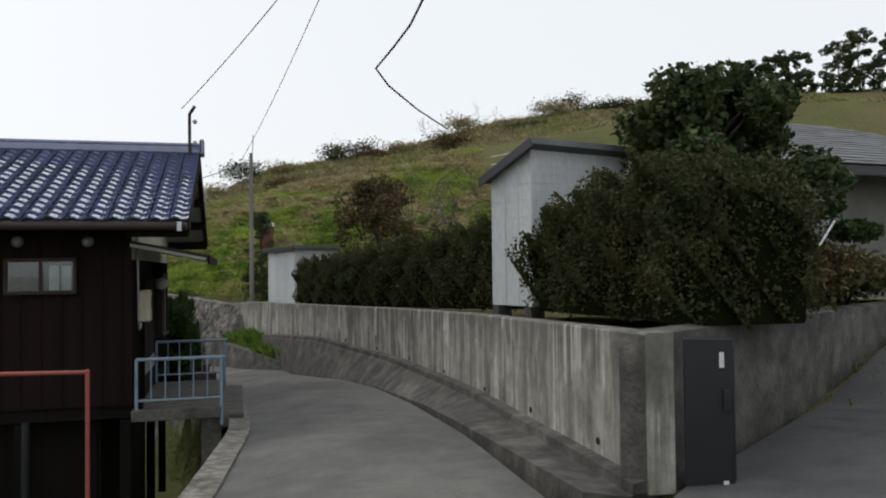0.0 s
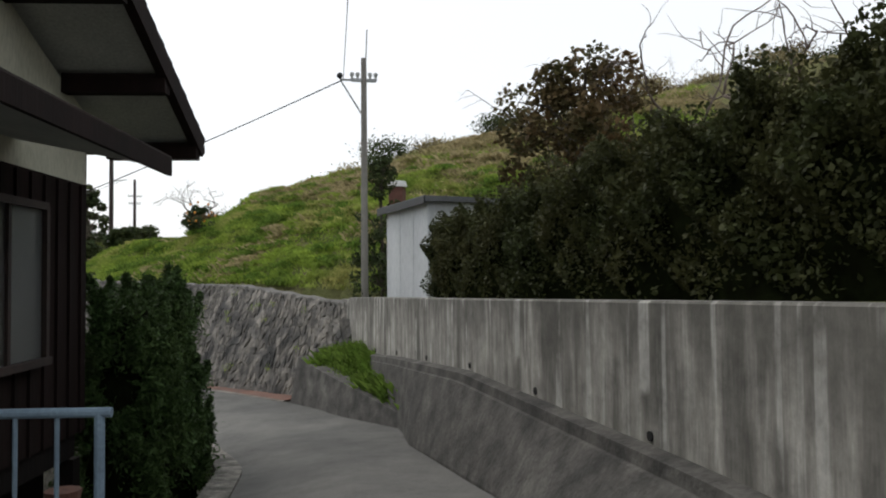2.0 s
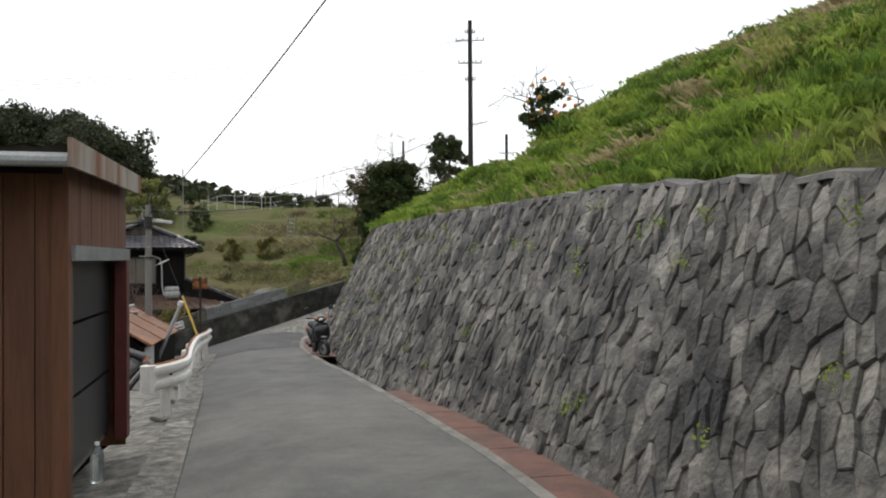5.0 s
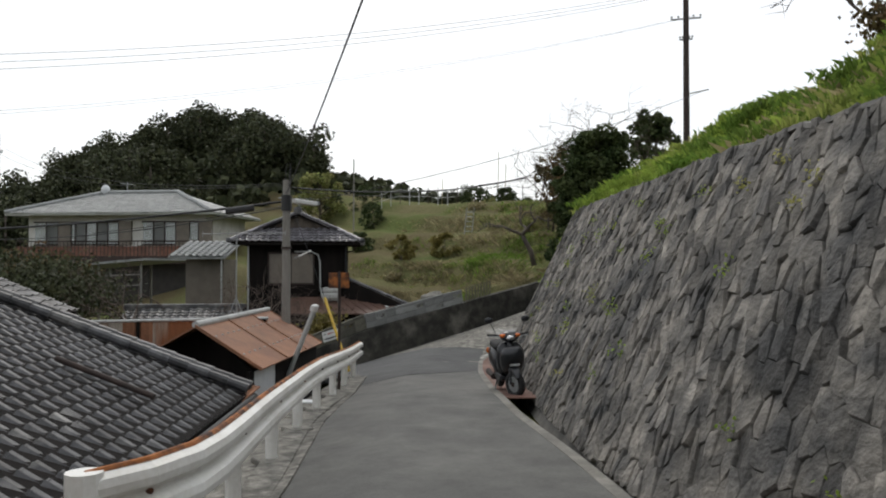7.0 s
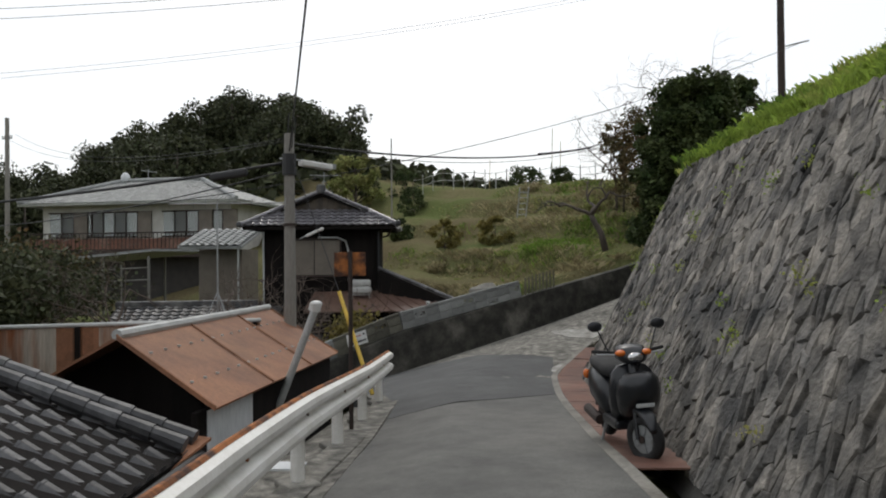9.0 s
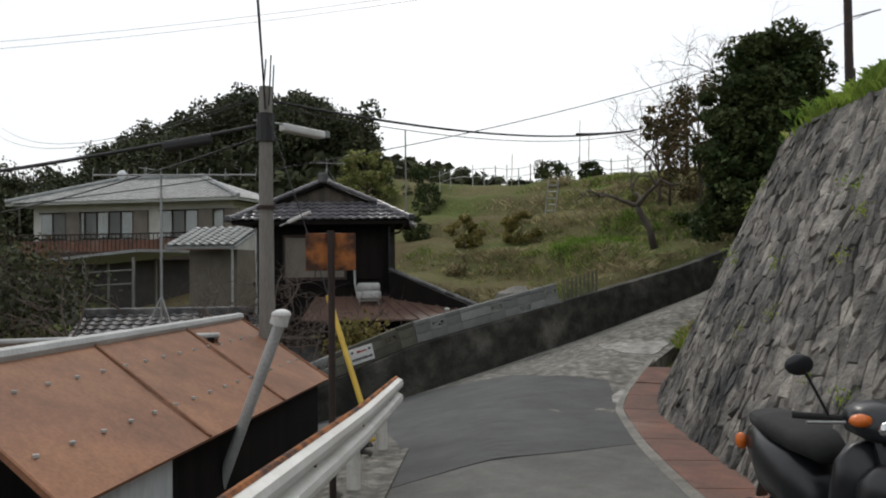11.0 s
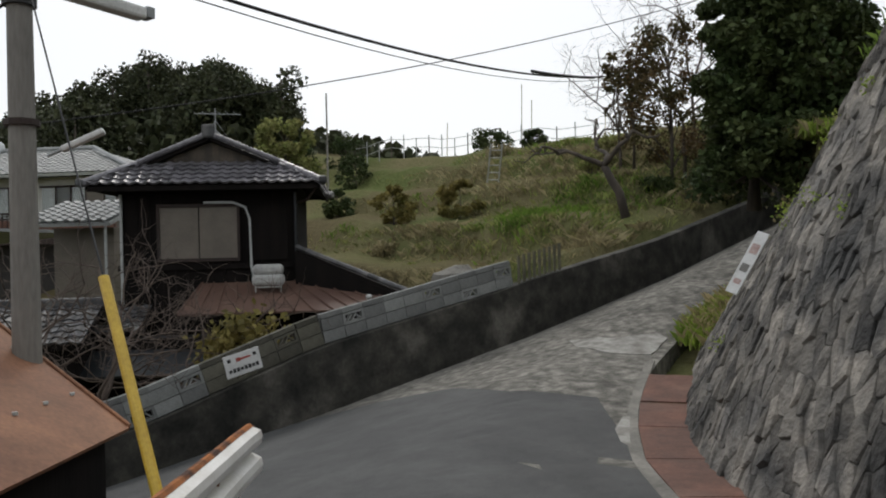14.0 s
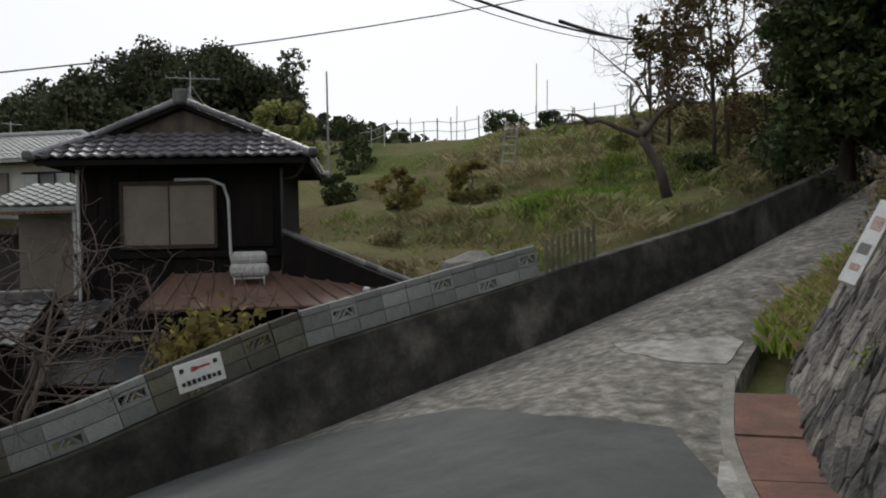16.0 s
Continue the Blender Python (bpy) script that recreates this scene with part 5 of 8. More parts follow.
# entrance platform and railings
plat = thing("entrance_platform", "concrete entrance platform bridging the gap to the lane", "platform", HM.copy())
part("slab", boxes((-0.2, -1.65, -0.585, 1.3, 3.2, 0.17), bevel=0.015), CONC_DARK, plat)
part("slab_step", boxes((0.62, -1.6, -0.73, 0.34, 3.2, 0.2), bevel=0.015), CONC_DARK, plat)
part("pier", boxes((0.3, -2.9, -1.9, 0.3, 0.25, 2.4)), CONC_DARK, plat)
part("pier", boxes((0.3, -0.3, -1.9, 0.3, 0.25, 2.4)), CONC_DARK, plat)


def railing(y):
    r = thing("railing", "pale blue painted steel pipe railing beside the door", "railing", HM @ pose(0, y, 0), "door railings")
    part("top_rail", rods(((-0.78, 0, 0.26), (0.52, 0, 0.26), 0.026)), BLUE_RAIL, r)
    part("bottom_rail", rods(((-0.78, 0, -0.36), (0.48, 0, -0.36), 0.017)), BLUE_RAIL, r)
    for x in (-0.78, 0.46):
        part("post", rods(((x, 0, -0.5 if x < 0 else -0.78), (x, 0, 0.26), 0.026)), BLUE_RAIL, r)
    for k in range(5):
        x = -0.57 + k * 0.205
        part("baluster", rods(((x, 0, -0.36), (x, 0, 0.26), 0.012), n=6), BLUE_RAIL, r)
    return r


railing(-3.2)
railing(-0.1)

# clutter at the far end of the platform
crate = thing("planter_box", "small concrete planter step with broken pots beside the door", "planter", HM @ pose(0.1, 0.35, -0.6))
part("box", boxes((0, 0, 0.1, 0.4, 0.3, 0.2), bevel=0.015), CONC_DARK, crate)
part("pot", rods(((0, 0, 0.2), (0, 0, 0.36), 0.07, 0.1)), RUST_PLATE, crate)

# red pipe frame by the lane's edge
rf = thing("pipe_fence", "red painted steel pipe guard at the drop beside the lane", "fence", pose(-2.45, 5.5, -0.4))
part("top_rail", rods(((0, 0, 1.31), (-3.2, -0.1, 1.29), 0.014)), RED_PAINT, rf)
part("post", rods(((0, 0, -1.5), (0, 0, 1.33), 0.014)), RED_PAINT, rf)
part("post", rods(((-3.2, -0.1, -1.5), (-3.2, -0.1, 1.31), 0.014)), RED_PAINT, rf)
part("brace", rods(((-0.03, 0, 0.05), (-1.6, -0.05, 1.1), 0.011)), RED_PAINT, rf)


# ---- white storage sheds ----
def shed(label, m, w, d, h0, h1):
    """A sheet-metal shed: w along the lane side, d deep; the roof rises from h0 to h1 across the depth."""
    s_ = thing("storage_shed", label, "shed", m, "white sheds")
    bm = bmesh.new()
    prof = [(0, 0), (d, 0), (d, h1), (0, h0)]
    A = [[bm.verts.new((x, y, z)) for y, z in prof] for x in (0, w)]
    bm.faces.new(A[0][::-1])
    bm.faces.new(A[1])
    for i in range(4):
        bm.faces.new((A[0][i], A[0][(i + 1) % 4], A[1][(i + 1) % 4], A[1][i]))
    part("wall", bm, WHITE_METAL, s_)
    n = int(h0 / 0.12)
    for i in range(1, n):
        z = i * h0 / n
        part("siding_rib", boxes((w / 2, -0.003, z, w, 0.008, 0.014)), WHITE_METAL, s_)
        part("siding_rib", boxes((-0.003, d / 2, z, 0.008, d, 0.014)), WHITE_METAL, s_)
    for k in range(4):
        part("seam", boxes((0.02 + k * (w - 0.04) / 3, -0.004, h0 / 2, 0.03, 0.012, h0)), WHITE_METAL, s_)
        part("seam", boxes((-0.004, 0.02 + k * (d - 0.04) / 3, (h0 + (h1 - h0) * k / 3) / 2, 0.012, 0.03, h0 + (h1 - h0) * k / 3)), WHITE_METAL, s_)
    roof = part("roof", slab(bmesh.new(), [(-0.14, -0.14, h0 + 0.02), (w + 0.14, -0.14, h0 + 0.02), (w + 0.14, d + 0.14, h1 + 0.06), (-0.14, d + 0.14, h1 + 0.06)], 0.1), SLATE, s_, "grey sheet roof with a dark edge")
    part("fascia", slab(bmesh.new(), [(-0.16, -0.16, h0 + 0.0), (-0.13, -0.16, h0 + 0.0), (-0.13, d + 0.16, h1 + 0.04), (-0.16, d + 0.16, h1 + 0.04)], 0.13), BLACK_PAINT, roof)
    for x in (0.1, w - 0.1):
        for y in (0.1, d - 0.1):
            part("block_foot", boxes((x, y, -0.1, 0.25, 0.15, 0.2)), CONC_DARK, s_)
    return s_


shed("tall white sheet-metal storage shed standing in the garden on blocks", pose(1.3, 11.6, 1.02, 0, 0, 32), 1.9, 1.0, 2.42, 1.92)
shed("low white sheet-metal storage shed at the end of the hedge", pose(-4.8, 25.85, 0.5, 0, 0, 36.9), 1.6, 2.0, 1.85, 1.75)


# ---- utility poles and cables ----
def utility_pole(label, x, y, z0, z1, r=0.15, arms=(), lean=(0, 0), material=None, group="utility poles"):
    """A tapered pole with cross-arms; each arm: (height, half length, heading in degrees)."""
    p = thing("utility_pole", label, "utility pole", pose(x, y, z0), group)
    h = z1 - z0
    part("shaft", rods(((0, 0, -0.4), (lean[0], lean[1], h), r, r * 0.72), n=14), material or POLE, p, smooth=False)
    for k, (az_, half, head) in enumerate(arms):
        c, s_ = math.cos(radians(head)), math.sin(radians(head))
        hz = az_ - z0
        bm = bmesh.new()
        box(bm, 0, 0, 0, 2 * half, 0.07, 0.07, m=Matrix.Translation((lean[0] * hz / h, lean[1] * hz / h, hz)) @ pose(0, 0, 0, 0, 0, head))
        arm = part("cross_arm", bm, GREY_METAL, p)
        for f in (-0.95, -0.5, 0.5, 0.95):
            ins = bmesh.new()
            q = Vector((lean[0] * hz / h + f * half * c, lean[1] * hz / h + f * half * s_, hz))
            rod(ins, q, q + Vector((0, 0, 0.1)), 0.03)
            ball(ins, q + Vector((0, 0, 0.13)), 0.055, seg=8)
            part("insulator", ins, PVC, arm)
    return p


pole_a = utility_pole("grey concrete utility pole with a bracket beside the shed", -6.95, 29.0, 0.3, 5.85, 0.085, ((5.35, 0.28, 200),))
part("bracket", rods(((0, 0, 5.05), (-0.5, -0.2, 5.05), 0.025), ((0, 0, 4.2), (-0.48, -0.2, 5.03), 0.018)), GREY_METAL, pole_a)
part("insulator", ball(bmesh.new(), (-0.5, -0.2, 5.14), 0.07), CABLE, pole_a)
part("spike", rods(((0.05, 0, 5.5), (0.08, 0, 6.2), 0.015)), GREY_METAL, pole_a)

pole_d = utility_pole("weathered concrete utility pole below the fork with cables", -31.26, 38.92, -5.2, 1.68, 0.128)
part("band", rods(((0, 0, 6.1), (0, 0, 6.5), 0.13)), CABLE, pole_d)
part("step_band", rods(((0, 0, 5.15), (0, 0, 5.2), 0.135)), RUST_DARK, pole_d)
for a_, b_ in (((-0.12, 0, 6.6), (-0.1, 0.05, 7.3)), ((0.12, 0, 6.6), (0.16, 0.02, 7.3)), ((0, 0.1, 6.7), (0.02, 0.12, 7.2))):
    part("wire_tail", rods((a_, b_, 0.01)), CABLE, pole_d)
street_lamp = thing("street_lamp", "fluorescent street lamp in a white housing on the pole", "street lamp", pose(-31.62, 39.3, 1.2, 0, 2, 106))
part("housing", boxes((0.42, 0, 0.0, 0.8, 0.16, 0.12), bevel=0.03), LAMP_WHITE, street_lamp)
part("arm", rods(((-0.45, 0.05, 0.03), (0.1, 0, 0.05), 0.018)), GREY_METAL, street_lamp)
part("bracket_end", boxes((0.86, 0, 0.02, 0.08, 0.14, 0.1)), GREY_METAL, street_lamp)
small_lamp = thing("lamp_arm", "small white lamp on a bracket of the pole", "lamp", pose(-31.1, 39.15, -0.25, 0, -25, 60))
part("head", boxes((0.2, 0, 0, 0.36, 0.08, 0.05), bevel=0.015), LAMP_WHITE, small_lamp)
part("stay", rods(((-0.1, 0, 0), (0.05, 0, 0), 0.012)), GREY_METAL, small_lamp)
splice = thing("cable_splice", "black cable splice box hanging on the cables", "cable box", pose(-32.2, 38.1, 0.95, 0, -8, 50))
part("box", boxes((0, 0, 0, 0.75, 0.12, 0.16), bevel=0.05), CABLE, splice)

pole_b = utility_pole("tall slim steel utility pole with cross-arms on the hill", -35.7, 62.45, 0.8, 13.9, 0.17, ((12.73, 0.85, 35), (11.4, 0.7, 35), (13.2, 0.3, 35), (10.4, 0.3, 35)), material=RUST_DARK)
part("side_arm", rods(((0, 0, 6.95), (0.9, 0.5, 7.1), 0.03)), GREY_METAL, pole_b)
utility_pole("distant dark utility pole behind the hill", -45.0, 80.0, 1.5, 10.2, 0.16, ((8.6, 0.6, 35), (7.9, 0.5, 35)), material=RUST_DARK)
utility_pole("distant utility pole behind the trees", -60.0, 84.0, 2.0, 11.5, 0.15, ((9.9, 0.6, 120),), material=RUST_DARK)
utility_pole("grey utility pole beyond the yards", -70.0, 38.9, -4.0, 7.8, 0.16, ((6.6, 0.4, 30),))
utility_pole("thin grey mast in the orchard", -56.0, 56.5, 1.0, 6.2, 0.05)

cable("black overhead cable sagging across the fork", (-31.26, 38.92, 1.5), (-38.6, 55.0, 3.6), 0.38, 0.022)
cable("thin overhead cable beside the black one", (-31.26, 38.92, 1.42), (-38.6, 55.0, 3.52), 0.43, 0.008)
cable("thick dark sleeve on the overhead cable", (-35.9, 49.4, 2.55), (-38.1, 54.0, 3.36), 0.03, 0.036)
cable("thin overhead cable crossing the orchard", (-40.2, 36.7, 0.55), (-35.0, 62.8, 7.85), 0.85, 0.012)
cable("black overhead cable over the yards", (-31.26, 38.92, 1.15), (-48, 27, 0.7), 0.4, 0.03)
cable("black overhead cable over the yards", (-31.26, 38.92, 1.0), (-60, 33, 1.2), 0.6, 0.015)
cable("thin overhead cable over the yards", (-31.26, 38.92, 1.55), (-70, 38.9, 6.6), 0.8, 0.008)
cable("thin overhead cable over the yards", (-31.26, 38.92, 1.6), (-70, 39.3, 6.9), 0.8, 0.008)
for dx, dz in ((-0.7, 0.0), (0.1, 0.12), (0.7, 0.3)):
    cable("thin power line high over the lane", (-47 + dx, 20.5, 4.7 + dz), (-35.7 + dx, 62.45, 12.75 + 0.3 * dz), 1.3, 0.009)
for dx in (-0.5, 0.4):
    cable("thin lower power line over the lane", (-53 + dx, 22.5, 4.2), (-35.7 + dx, 62.45, 11.45), 1.3, 0.006)
cable("overhead wire from the pole towards the lane's start", (-31.26, 38.92, 1.35), (-7.35, 28.8, 5.35), 0.35, 0.014)
cable("overhead wire from the pole to the house", (-4.9, 15.0, 4.65), (2.6, 4.0, 7.6), 0.3, 0.008)
cable("overhead wire leaving the pole", (-7.4, 28.9, 5.4), (2.0, 2.0, 7.8), 0.5, 0.008)
V_, F_ = tube_path([(0.16, 20.0, 5.07), (-0.5, 16.0, 4.8), (-0.86, 12.97, 4.58), (-1.03, 12.56, 4.76), (-0.65, 10.98, 4.66), (-0.38, 9.99, 4.66), (-0.15, 9.0, 4.74)], 0.016, 6)
tagged(link_mesh("overhead_cable", V_, F_, CABLE, smooth=True), "kinked drop cable with a joint over the hedge", "cable", "overhead cables")


# ---- red-brown hut by the lane ----
def hut():
    m = pose(-13.57, 27.55, -1.9, 0, 0, 142)                       # local x along the lane side, y away from the lane is -y
    h = thing("wooden_hut", "red-brown boarded hut with a corrugated roof and dark doorway", "hut", m)
    L, D = 2.86, 3.6
    for i in range(17):                                           # end wall of upright boards
        yy = 0.11 + i * 0.215
        part("board", boxes((0.02 + 0.004 * (i % 3), yy, 1.2, 0.03, 0.205, 2.5)), RED_WOOD, h)
    for i in range(12):                                           # over the doorway
        x = 0.12 + i * 0.238
        part("board", boxes((x, 0.01 + 0.004 * (i % 2), 2.2, 0.235, 0.03, 0.78)), RED_WOOD, h)
    part("corner_post", boxes((0.05, 0.04, 0.95, 0.14, 0.12, 2.9)), RED_WOOD, h)
    part("corner_post", boxes((2.75, 0.02, 0.9, 0.2, 0.12, 2.0)), DARK_RED, h, "dark red painted post")
    part("lintel", boxes((1.45, 0.0, 1.86, 2.75, 0.1, 0.12)), GREY_METAL, h, "pale metal lintel")
    for i in range(3):
        part("door_panel", boxes((1.4, 0.16, 0.32 + i * 0.63, 2.55, 0.04, 0.6)), BLACK_PAINT, h, "dark folded steel door")
    part("back_wall", boxes((L / 2, D, 1.2, L, 0.08, 2.5)), RED_WOOD, h)
    part("far_wall", boxes((L - 0.02, D / 2, 1.1, 0.06, D, 2.6)), RED_WOOD, h)
    part("floor", boxes((L / 2, D / 2 + 0.2, -0.05, L, D, 0.1)), CONC, h)
    # corrugated sheets
    V, F = [], []
    n = 70
    for j, (x, z) in enumerate(((-0.5, 2.6), (L + 0.1, 2.68))):
        for i in range(n + 1):
            y = -0.13 + (D + 0.4) * i / n
            V.append((x, y, z + 0.012 * math.sin(i * math.pi / 2) - 0.06 * (y / D)))
    F = [(i, i + 1, n + 2 + i, n + 1 + i) for i in range(n)]
    V += [(a, b, c - 0.012) for a, b, c in V]
    k = 2 * (n + 1)
    F += [(k + i, k + n + 1 + i, k + n + 2 + i, k + i + 1) for i in range(n)]
    roof = link_mesh("roof", V, F, mat("weathered_corrugated", (0.2, 0.185, 0.165), (0.13, 0.12, 0.105), scale=3, fine=20, c3=(0.24, 0.16, 0.11), patch=0.58), h, "weathered grey corrugated sheets")
    part("fascia", boxes(((L - 0.4) / 2, -0.14, 2.56, L + 0.6, 0.03, 0.2), m=pose(0, 0, 0, 0, -1.3, 0)), RUST_SHEET, roof, "grey stained edge board")
    part("eave_pipe", rods(((-0.5, -0.12, 2.5), (-0.5, D + 0.3, 2.5), 0.05)), PVC, roof)
    wn = part("window", boxes((-0.03, 1.9, 1.35, 0.06, 1.2, 0.06)), GREY_METAL, h)
    part("sill", boxes((-0.05, 1.9, 2.05, 0.06, 1.2, 0.06)), GREY_METAL, wn)
    part("jamb", boxes((-0.03, 1.32, 1.7, 0.06, 0.05, 0.7)), GREY_METAL, wn)
    part("jamb", boxes((-0.03, 2.48, 1.7, 0.06, 0.05, 0.7)), GREY_METAL, wn)
    part("pane", boxes((-0.01, 1.9, 1.7, 0.01, 1.1, 0.65)), FROST, wn)
    return h


hut()
bottle = thing("water_bottle", "clear plastic water bottle standing at the hut's corner", "bottle", pose(-13.5, 27.75, -1.78))
part("body", rods(((0, 0, 0), (0, 0, 0.22), 0.05), ((0, 0, 0.22), (0, 0, 0.28), 0.05, 0.018)), glass("clear_plastic", (0.85, 0.9, 0.9), 0.1), bottle)
part("cap", rods(((0, 0, 0.28), (0, 0, 0.305), 0.018)), WHITE_SIGN, bottle)
steps = thing("stone_steps", "rough concrete steps down beside the hut", "steps", pose(-12.3, 26.9, -1.8, 0, 0, 142))
for i in range(3):
    part("step", boxes((-0.25, 0.75 + i * 0.32, -0.12 - 0.18 * i, 1.0, 0.34, 0.16), bevel=0.01), CONC, steps)


# ---- crash barrier ----
def guard_rail():
    line = resample([(-17.57, 30.63, 0), (-17.25, 30.94, 0), (-18.3, 31.72, 0), (-19.9, 32.8, 0), (-23.3, 35.25, 0), (-26.6, 37.8, 0), (-28.9, 39.55, 0), (-29.45, 39.95, 0)], 0.5)
    n = normals(line)
    z = junction_z(line[:, 0], line[:, 1])
    rail = thing("guard_rail", "white steel crash barrier with rust along its top edge", "guard rail", pose(0, 0, 0))
    prof = [(0.0, 0.40), (-0.02, 0.42), (-0.075, 0.445), (-0.085, 0.49), (-0.075, 0.535), (-0.01, 0.57), (0.0, 0.585), (-0.01, 0.60), (-0.075, 0.635), (-0.085, 0.68), (-0.075, 0.725), (-0.02, 0.75), (0.0, 0.765)]
    prof += [(o + 0.012, h) for o, h in prof[::-1]]
    beam = strip("beam", [np.c_[line[:, :2] + n * o, z + h + 0.06] for o, h in prof], RAIL_WHITE, closed=True, parent=rail, smooth=False)
    strip("rusty_edge", [np.c_[line[:, :2] + n * o, z + h + 0.06] for o, h in ((-0.022, 0.752), (-0.004, 0.772), (0.018, 0.772), (0.018, 0.755))], RUST, closed=True, parent=beam, label="rust along the top edge")
    L = np.r_[0, np.cumsum(np.hypot(*(line[1:, :2] - line[:-1, :2]).T))]
    s = 0.35
    while s < L[-1]:
        i = int(np.argmin(np.abs(L - s)))
        x, y = line[i, :2] + n[i] * 0.08
        post = part("post", rods(((x, y, z[i] - 0.3), (x, y, z[i] + 0.7), 0.062), n=12), RAIL_WHITE, rail)
        part("post_cap", ball(bmesh.new(), (x, y, z[i] + 0.7), 0.064, 0.064, 0.03), RAIL_WHITE, post)
        part("footing", boxes((x, y, z[i] + 0.03, 0.36, 0.3, 0.07), bevel=0.02), CONC, post, "concrete footing")
        part("bolt", rods((Vector((x, y, z[i] + 0.645)) - Vector((*n[i], 0)) * 0.06, Vector((x, y, z[i] + 0.645)) - Vector((*n[i], 0)) * 0.1, 0.018)), RUST, post)
        s += 2.0
    # turned-back near end
    x, y = line[0, :2]
    part("end_piece", rods(((x, y, z[0] + 0.46), (x, y, z[0] + 0.83), 0.1)), RAIL_WHITE, rail, "rounded end piece")


guard_rail()
# leaning pipe with a cap, yellow wire guard, rusty sign
pipe = thing("vent_pipe", "leaning white capped pipe behind the crash barrier", "pipe", pose(-27.09, 37.38, -1.3))
part("tube", rods(((-0.65, -0.40, -1.74), (0.0, 0.0, -0.02), 0.05), n=14), PVC, pipe)
part("cap", rods(((-0.024, -0.015, -0.064), (0.0, 0.0, 0.02), 0.08, 0.078), n=16), LAMP_WHITE, pipe)
part("cap_top", ball(bmesh.new(), (0.0, 0.0, 0.02), 0.085, 0.085, 0.05), LAMP_WHITE, pipe)
guy = thing("guy_wire_guard", "yellow plastic guard on the pole's stay wire", "wire guard", pose(-29.5, 39.01, -1.23))
part("sleeve", rods(((0.95, 0.08, -1.62), (0.0, 0.0, 0.0), 0.034), n=12), YELLOW, guy)
part("wire", rods(((0.0, 0.0, 0.0), (-1.72, -0.1, 2.6), 0.007), n=5), CABLE, guy)
rsign = thing("rusty_sign", "rusted blank sign plate on a dark iron post", "sign", pose(-26.36, 37.5, -2.62, 0, 0, 68))
part("post", rods(((0, 0.0, -0.3), (0.0, 0.0, 2.04), 0.028), n=12), RUST_DARK, rsign)
part("plate", boxes((0, 0.035, 1.87, 0.4, 0.01, 0.3), bevel=0.004), RUST, rsign)
part("stiffener", boxes((0, 0.045, 2.01, 0.4, 0.016, 0.022), (0, 0.045, 1.73, 0.4, 0.016, 0.022)), RUST_DARK, rsign)


# ---- low roofs below the lane ----
def low_tile_house():
    E_ = Vector((-25.1, 35.1, -2.5))                                # far eave corner
    along = Vector((0.8, -0.6, 0))                                   # back along the lane
    away = Vector((-0.6, -0.8, 0))
    h = thing("tiled_house", "low house with a weathered grey tile roof below the lane", "house", pose(0, 0, 0))
    W_, LEN, RISE = 4.6, 9.5, 1.75
    A = E_
    ridge0 = E_ + away * W_ + Vector((0, 0, RISE))
    up = away * W_ + Vector((0, 0, RISE))
    roof = part("roof", slab(slab(bmesh.new(), [A, A + along * LEN, ridge0 + along * LEN, ridge0], 0.12), [ridge0, ridge0 + along * LEN, ridge0 + away * 4.2 + along * LEN - Vector((0, 0, 1.6)), ridge0 + away * 4.2 - Vector((0, 0, 1.6))], 0.12), BLACK_WOOD, h)
    tile_field(roof, A + Vector((0, 0, 0.03)), along, up, 34, 20, 0.275, 0.245, 0.08, 0.05, GREY_TILE, GREY_TILE_J, 300, rng_seed=3)
    # verge and ridge rolls
    for k in range(15):
        p = A + up * (k / 15) + Vector((0, 0, 0.1))
        q = A + up * ((k + 1.04) / 15) + Vector((0, 0, 0.1))
        part("verge_tile", rods((p - along * 0.02, q - along * 0.02, 0.085, 0.07), n=10), GREY_TILE, roof)
    for k in range(15):
        p = A + up * (k / 15) + Vector((0, 0, 0.1)) + along * 0.26
        q = A + up * ((k + 1.04) / 15) + Vector((0, 0, 0.1)) + along * 0.26
        part("verge_tile", rods((p, q, 0.085, 0.07), n=10), GREY_TILE, roof)
    for k in range(24):
        p = ridge0 + along * (k * LEN / 24) + Vector((0, 0, 0.16))
        part("ridge_tile", rods((p, p + along * (LEN / 24 * 1.03), 0.11, 0.095), n=10), GREY_TILE, roof)
    for x_, l_ in ((2.6, 2.3), (6.4, 2.4)):
        p = A + along * x_ + up * 0.42 + Vector((0, 0, 0.12))
        part("snow_pipe", rods((p, p + along * 0.15 - up * 0.28 + Vector((0, 0, 0.02)), 0.04)), RUST_DARK, roof)
    part("eave_gutter", rods((A - away * 0.06 - Vector((0, 0, 0.06)), A + along * LEN - away * 0.06 - Vector((0, 0, 0.06)), 0.05)), CABLE, roof)
    inset = away * 0.6
    for a, b in ((A + inset, A + inset + along * LEN), (A + inset + along * 0.3, A + away * 8.0 + along * 0.3)):
        part("wall", slab(bmesh.new(), [a + Vector((0, 0, -0.1)), b + Vector((0, 0, -0.1)), b + Vector((0, 0, -3)), a + Vector((0, 0, -3))], 0.1), BLACK_WOOD, h)
    gb = bmesh.new()
    c = along * 0.3
    vs = [A + inset + c, A + away * 8.0 + c, ridge0 + c - Vector((0, 0, 0.1))]
    slab(gb, vs, 0.06)
    part("gable", gb, BLACK_WOOD, h)
    return A, along, away


TA, TALONG, TAWAY = low_tile_house()
